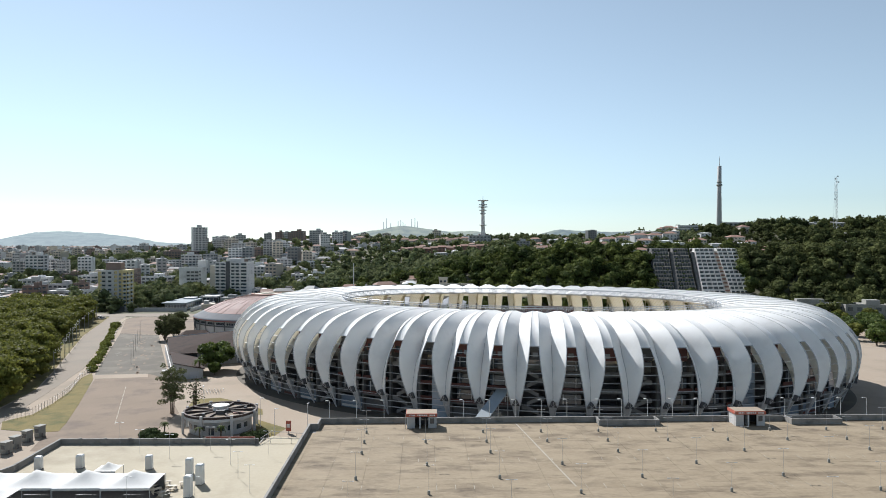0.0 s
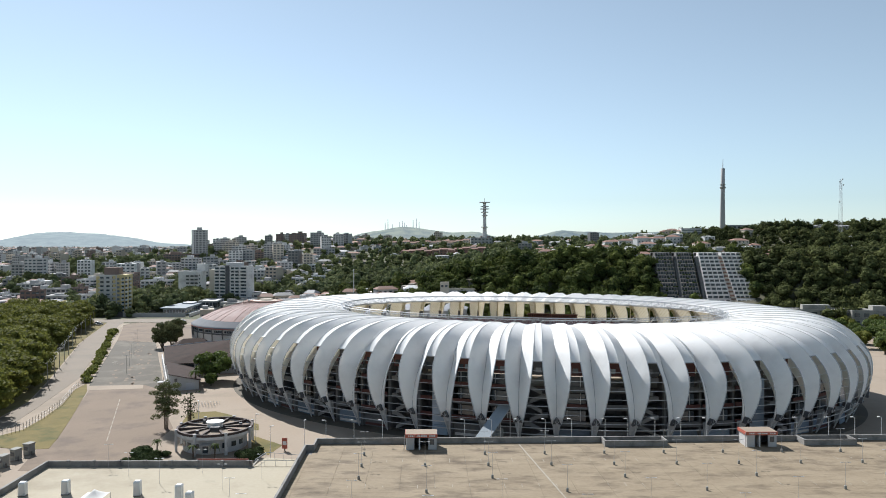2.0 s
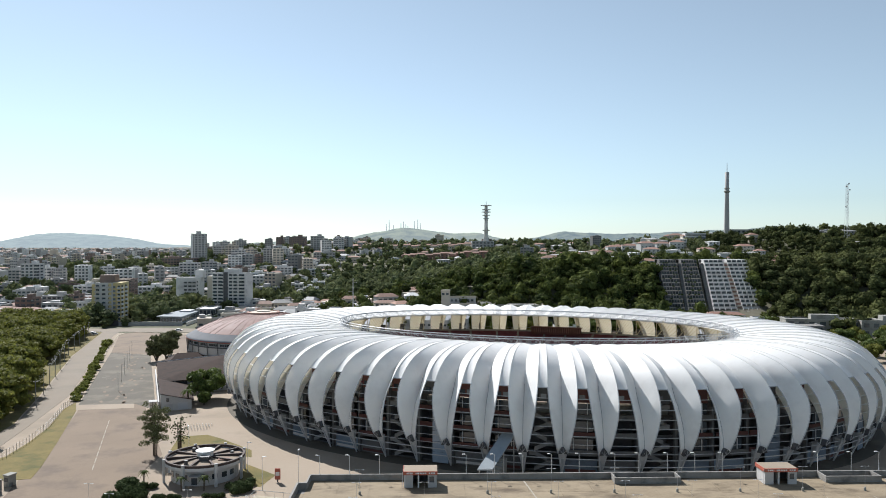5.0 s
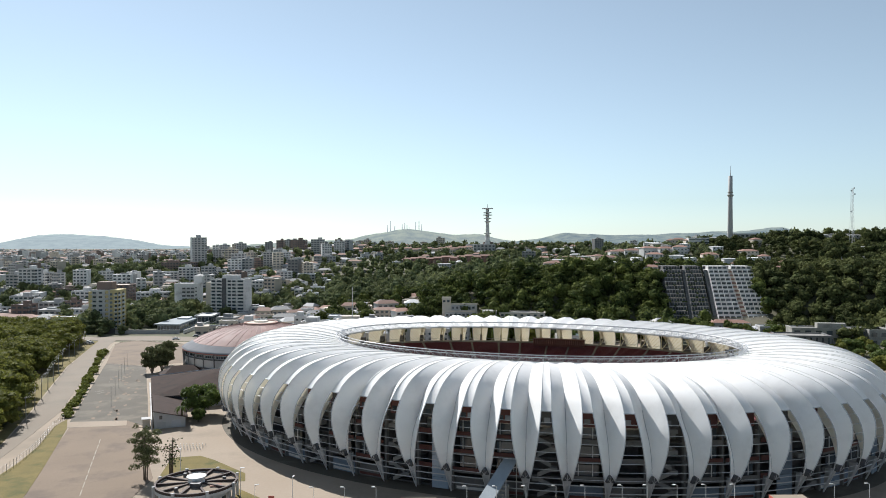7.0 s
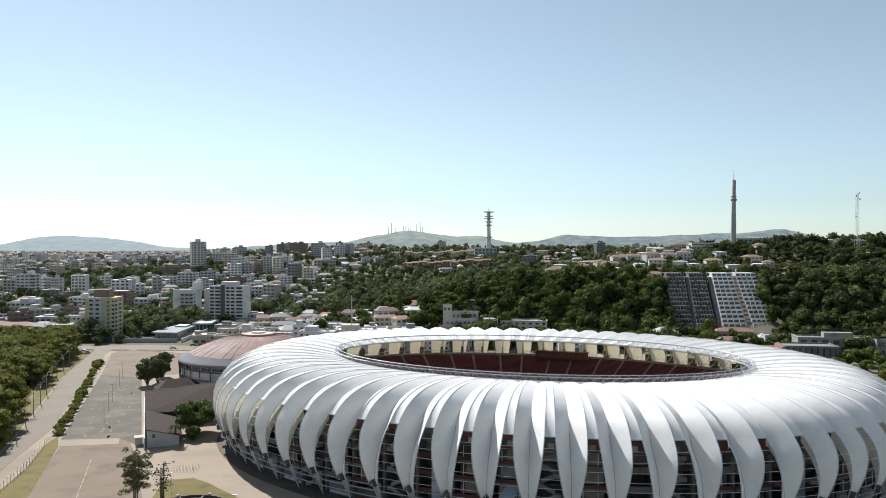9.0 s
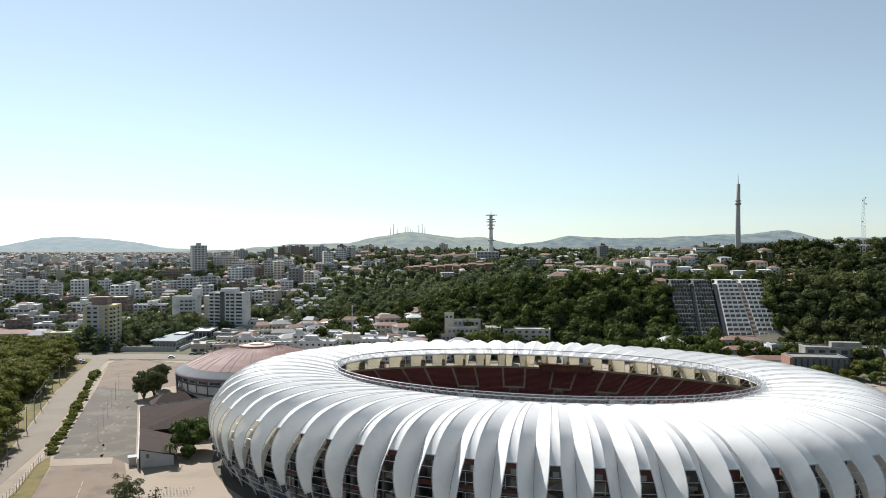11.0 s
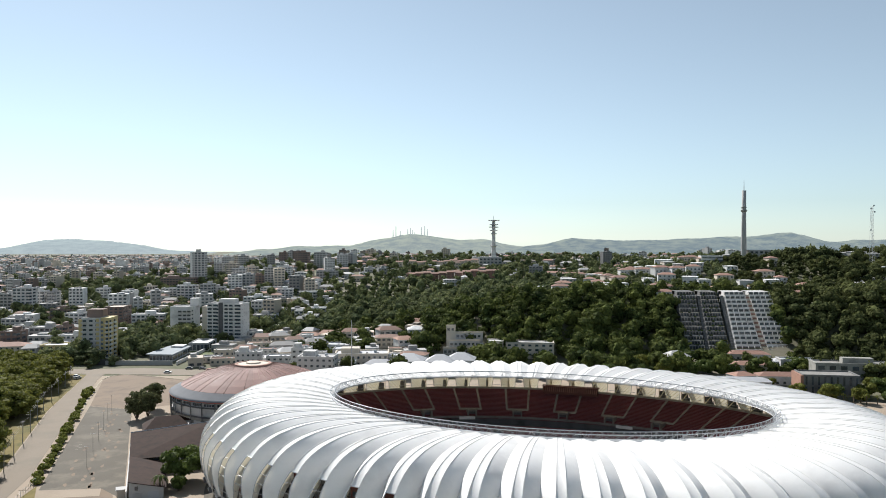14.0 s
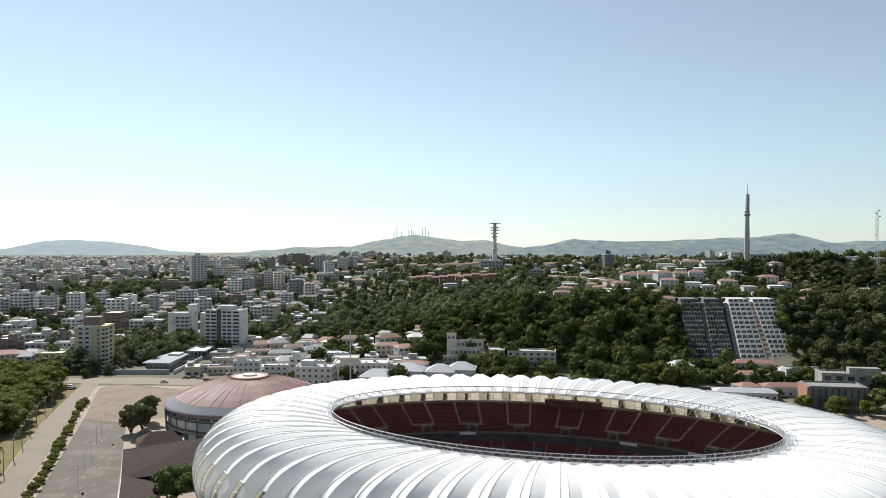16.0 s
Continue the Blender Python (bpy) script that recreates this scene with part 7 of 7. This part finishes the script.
# villas on the hill and ridge
villas = []
for wall, roof, sites in (
        ("white_wall", "white", ((74, 658, 15, 6), (118, 642, 18, 6), (137, 664, 23, 6), (200, 660, 12, 8.5), (208, 652, 10, 7), (250, 704, 10, 6), (261, 644, 11, 7), (188, 592, 15, 6), (-12, 878, 10, 7), (-12, 790, 34, 6), (222, 816, 18, 8), (229, 730, 11, 6))),
        ("white_wall", "tile", ((86, 620, 14, 7), (161, 602, 13, 8), (189, 690, 15, 6), (277, 664, 9, 6), (256, 584, 13, 4.5), (182, 740, 16, 6.5), (192, 720, 15, 8), (206, 716, 15, 6), (218, 708, 13, 7), (171, 760, 16, 7), (205, 608, 16, 6), (236, 612, 13, 6), (154, 574, 13, 6))),
        ("beige", "tile", ((124, 946, 24, 8), (144, 908, 26, 7.5), (160, 886, 13, 6), (60, 730, 11, 5), (100, 700, 14, 6), (150, 700, 16, 6), (232, 670, 14, 6), (283, 632, 14, 5), (170, 640, 16, 6), (246, 760, 14, 6))),
        ("grey_wall", "grey_wall", ((126, 620, 19, 7), (-1, 920, 20, 6), (330, 642, 16, 4), (352, 657, 18, 4), (375, 692, 14, 6), (394, 762, 16, 9), (401, 748, 15, 9), (385, 770, 15, 8), (30, 690, 16, 6), (110, 735, 14, 6)))):
    villas += [(x, y, w, h, wall, roof) for x, y, w, h in sites]
more = random.Random(12)
while len(villas) < 66:
    x, y = more.uniform(105, 300), more.uniform(640, 830)
    if all(abs(x - v[0]) > 15 or abs(y - v[1]) > 15 for v in villas):
        villas.append((x, y, more.uniform(9, 16), more.uniform(5, 7), more.choice(("white_wall", "white_wall", "beige", "grey_wall")), more.choice(("tile", "tile", "white", "grey_wall"))))
for x, y, w, h, wall, roof in villas:
    house("hillside_villa", {"tile": "hillside villa with pale walls and a clay tile roof", "white": "white flat-roofed hillside villa among trees", "grey_wall": "grey-roofed hillside villa among trees"}[roof],
          x, y, height(x, y) + 0.9, w, 9.5, h, rng.uniform(-18, 18), wall, roof, group="hillside villas", rise=1.8 if roof == "tile" else 0.5)
# rows of pinkish and orange-roofed terrace houses on the plateau
for x0, y0, n, step, wall, roof, lift in ((-78, 1116, 13, 10.0, "beige", "tile", 2), (-52, 968, 11, 10.0, "tile", "tile", 3)):
    for k in range(n):
        x = x0 + step * k
        house("row_house", "small row house with a clay tile roof", x, y0 + 4 * math.sin(k), height(x, y0) + lift, step * 0.92, 9, 5.5 + (k % 3) * 0.8, 2, wall, roof, group="row houses", rise=1.7, hip=False)
block("studio_block", "pale grey flat building below the relay tower", 54, 1094, height(54, 1094), 32, 16, 13, 0, 3, 6, "grey_wall", penthouse=False)
block("ridge_building", "long white modern building with banded windows on the ridge", 251, 758, height(251, 758), 20, 12, 8.5, -4, 3, 3, "white_wall", roof="white", penthouse=False, win=(0.97, 0.42))
block("ridge_annex", "grey studio building beside the tower", 338, 832, 57.5, 46, 14, 8.5, 2, 2, 9, "grey_wall", penthouse=False)


# ---------------------------------------------------------------- far city and woods
def wooded(x, y):
    """How thickly trees stand at a place."""
    f = (y - 500) / 50
    if 146 + 9 * f < x < 211 + 9 * f and 497 < y < 566:
        return 0.0
    if (-8 < x < 30 and 500 < y < 532) or (34 < x < 72 and 470 < y < 504):
        return 0.2
    if ((x + 395) / 110) ** 2 + ((y - 950) / 95) ** 2 < 1:
        return 0.95
    if -130 < x <= 16 and 440 < y <= 505:
        return 0.05
    if (-246 < x < -218 and 488 < y < 508) or (-222 < x < -190 and 520 < y < 575):
        return 0.9
    if -205 < x < -160 and 470 < y < 548:
        return 0.0
    if -250 < x < -192 and 512 < y < 645:
        return 0.85
    if -178 <= x < -95 and 474 < y < 560:
        return 0.07
    if -340 < x < -95 and 474 < y < 640:
        return 0.12 if x < -252 and y < 600 else 0.45 if y > 545 or x < -240 else 0.12 if x < -155 else 0.3
    if x > 222 and 428 < y < 800:
        return 1.0
    if -20 < x <= 222 and 486 < y < 606:
        return 1.0
    if -130 < x <= -20 and 520 < y < 720:
        return 0.75
    if -8 < x < 30 and 500 < y < 532:
        return 0.2
    if 34 < x < 72 and 470 < y < 500:
        return 0.25
    if -130 < x <= -58 and 505 < y < 600:
        return 0.35
    if -60 < x and 455 < y <= 500:
        return 0.75
    if x > -120 and 606 <= y < 1150:
        return 0.92 if x < 60 and y < 880 else 0.72 if x < 240 else 0.85
    if x <= -120 and 560 < y < 1300:
        return 0.4
    if 1150 <= y < 3700:
        return 0.36
    return 0.0


CITY, CELLS = [], {}
BLOCKS = [(o.location.x, o.location.y) for o in scene.objects if o.parent is None and o.type == "EMPTY" and o.location.y > 430 and "tree" not in o.name]


def near_city(x, y):
    i, j = int(x // 14), int(y // 14)
    return any(abs(x - a) < 11 and abs(y - b) < 13 for di in (-1, 0, 1) for dj in (-1, 0, 1) for a, b in CELLS.get((i + di, j + dj), ()))


gen = random.Random(77)
for _ in range(9000):
    y = 520 + 2900 * gen.random() ** 1.35
    x = gen.uniform(-0.66 * y - 30, 0.62 * y)
    if y < 640 and x > -340:
        continue
    if ((x + 395) / 110) ** 2 + ((y - 950) / 95) ** 2 < 1:
        continue
    if x > -125 and (y < 940 or gen.random() < 0.6):
        continue
    if x > 215 and y < 840:
        continue
    if near_city(x, y) or any(abs(x - a) < 16 and abs(y - b) < 14 for a, b in BLOCKS):
        continue
    CITY.append((x, y))
    CELLS.setdefault((int(x // 14), int(y // 14)), []).append((x, y))
for _ in range(900):  # small houses packed between the annexes and along the side streets
    x, y = (gen.uniform(-168, -22), gen.uniform(480, 610)) if gen.random() < 0.62 else (gen.uniform(-350, -246), gen.uniform(520, 645))
    if (-200 < x < -158 and y < 560) or near_city(x, y) or any(abs(x - a) < 13 and abs(y - b) < 12 for a, b in BLOCKS):
        continue
    CITY.append((x, y))
    CELLS.setdefault((int(x // 14), int(y // 14)), []).append((x, y))
city = {k: Mesh() for k in ("white_wall", "beige", "grey_wall", "brown_wall", "tile", "glass")}
for x, y in CITY:
    r = gen.random()
    z = height(x, y)
    tall = gen.random() < (0.2 if x < -150 else 0.05) and 640 < y < 2200
    w, d = gen.uniform(8, 17), gen.uniform(8, 13)
    h = gen.uniform(10, 23) if tall else gen.uniform(4, 8.5)
    turn = gen.uniform(-25, 25)
    wall = gen.choice(("white_wall", "white_wall", "beige", "grey_wall", "brown_wall")) if tall else gen.choice(("white_wall", "white_wall", "beige", "beige", "grey_wall", "grey_wall"))
    city[wall].box(x, y, z - 3, w, d, h + 3, turn)
    c, s = math.cos(radians(turn)), math.sin(radians(turn))
    if not tall and gen.random() < 0.6:
        a, b, k = w / 2 + 0.5, d / 2 + 0.5, gen.uniform(1.4, 2.4)
        q = [(-a, -b, h), (a, -b, h), (a, b, h), (-a, b, h), (-a * 0.6, 0, h + k), (a * 0.6, 0, h + k)]
        city["tile" if gen.random() < 0.6 else "grey_wall"].add([(x + u * c - v * s, y + u * s + v * c, z + e) for u, v, e in q], [(0, 1, 5, 4), (1, 2, 5), (2, 3, 4, 5), (3, 0, 4)])
    else:
        city["grey_wall" if gen.random() < 0.6 else wall].box(x + gen.uniform(-2, 2), y, z + h, w * 0.4, d * 0.4, gen.uniform(0.8, 2.6), turn)
    lev, n = max(1, int(h / 3)), max(2, int(w / 3.3))
    if y > 1700:
        continue
    for k in range(lev):
        for i in range(n):
            u = w * ((i + 0.5) / n - 0.5)
            v = -d / 2 - 0.06
            q = [(u - w / n * 0.3, v, 0.9), (u + w / n * 0.3, v, 0.9), (u + w / n * 0.3, v, 2.4), (u - w / n * 0.3, v, 2.4)]
            q += [(e, f + 0.08, g_) for e, f, g_ in q]
            city["glass"].add([(x + e * c - f * s, y + e * s + f * c, z + (h / lev) * k + g_) for e, f, g_ in q], [(0, 1, 2, 3), (0, 4, 5, 1), (1, 5, 6, 2), (3, 2, 6, 7), (0, 3, 7, 4)])
for k, label in (("white_wall", "many small white city houses"), ("beige", "many small beige city houses"), ("grey_wall", "many small grey city houses and roofs"),
                 ("brown_wall", "many brown city blocks"), ("tile", "many clay tile roofs of city houses"), ("glass", "many dark city windows")):
    tagged(part("city_houses" if k not in ("tile", "glass") else "city_roofs" if k == "tile" else "city_windows", city[k], M[{"white_wall": "city_white", "beige": "city_beige", "grey_wall": "city_grey", "tile": "city_tile"}.get(k, k)]), label, "houses", kind="stuff")

# woods: many small clumped trees joined into one sheet
g2 = np.random.default_rng(5)


def wood_template(lumps_n, leaves, size, seed):
    g3 = np.random.default_rng(seed)
    lumps = []
    for k in range(lumps_n):
        a, d = k * 2.4, 2.6 * math.sqrt(k / lumps_n)
        lumps.append((d * math.cos(a), d * math.sin(a), 6.2 - 0.5 * d + g3.uniform(-0.8, 0.8), g3.uniform(2.1, 3.3), g3.uniform(1.8, 2.7)))
    lumps.append((0, 0, 2.6, 2.9, 3.0))
    return crown_arrays(lumps, leaves, size, g3, 0.86)


NEAR = [wood_template(3, 118, 0.5, 300 + k) for k in range(8)]
FAR = [wood_template(2, 30, 0.9, 320 + k) for k in range(5)]


def grow(name, label, spots, templates, material):
    vs, ts, qs, k = [], [], [], 0
    for x, y, z, s in spots:
        v, t, q = templates[g2.integers(len(templates))]
        a = g2.uniform(0, 6.283)
        c, n = math.cos(a), math.sin(a)
        sz = s * g2.uniform(0.85, 1.25)
        p = np.stack([(v[:, 0] * c - v[:, 1] * n) * s + x, (v[:, 0] * n + v[:, 1] * c) * s + y, v[:, 2] * sz + z], 1)
        vs.append(p)
        ts.append(t + k)
        qs.append(q + k)
        k += len(p)
    me = arrays_mesh(name, np.concatenate(vs), np.concatenate(ts), np.concatenate(qs), material)
    return tagged(new(name, me), label, "trees", kind="stuff")


def scatter(y0, y1, step, clear):
    out = []
    y = y0
    while y < y1:
        x = -0.625 * y - 14
        while x < 0.625 * y + 14:
            px_, py_ = x + g2.uniform(-0.5, 0.5) * step, y + g2.uniform(-0.5, 0.5) * step
            if g2.random() < wooded(px_, py_) and not any(abs(px_ - a) < clear and abs(py_ - b) < clear for a, b in blocked(px_, py_)):
                out.append((px_, py_, height(px_, py_) - 0.6, (0.7 + 0.95 * g2.random() ** 1.6) * (0.55 if y > 1500 else 0.62 if px_ > 66 and 606 < y < 840 and px_ < 330 else 1.0)))
            x += step
        y += step
    return out


GRID = {}
for o in list(scene.objects):
    if o.parent is None and o.type == "EMPTY" and o.location.y > 400 and "tree" not in o.name:
        GRID.setdefault((int(o.location.x // 40), int(o.location.y // 40)), []).append((o.location.x, o.location.y))
for a, b in CITY:
    GRID.setdefault((int(a // 40), int(b // 40)), []).append((a, b))


def blocked(x, y):
    i, j = int(x // 40), int(y // 40)
    return [p for di in (-1, 0, 1) for dj in (-1, 0, 1) for p in GRID.get((i + di, j + dj), ())]


near_spots = scatter(440, 800, 6.4, 7.5)
far_spots = scatter(800, 1500, 10.6, 8.0)
HORIZON = [wood_template(1, 7, 1.4, 340 + k) for k in range(4)]
horizon_spots = scatter(1500, 2400, 17.0, 7.0) + scatter(2400, 3700, 30.0, 5.0)
town = [p for p in near_spots if p[0] < -95 or (p[1] > 625 and p[0] < 212 + 0.18 * (p[1] - 500))]
grow("hill_woods", "dense dark green woods covering the hill", [p for p in near_spots if not (p[0] < -95 or p[1] > 625) and p[0] < 212 + 0.18 * (p[1] - 500)], NEAR, M["leaf_forest"])
grow("slope_woods", "deep olive-green woods on the slope beside the terraces", [p for p in near_spots if p[0] >= -95 and p[1] <= 800 and p[0] >= 212 + 0.18 * (p[1] - 500)], NEAR, M["leaf_slope"])
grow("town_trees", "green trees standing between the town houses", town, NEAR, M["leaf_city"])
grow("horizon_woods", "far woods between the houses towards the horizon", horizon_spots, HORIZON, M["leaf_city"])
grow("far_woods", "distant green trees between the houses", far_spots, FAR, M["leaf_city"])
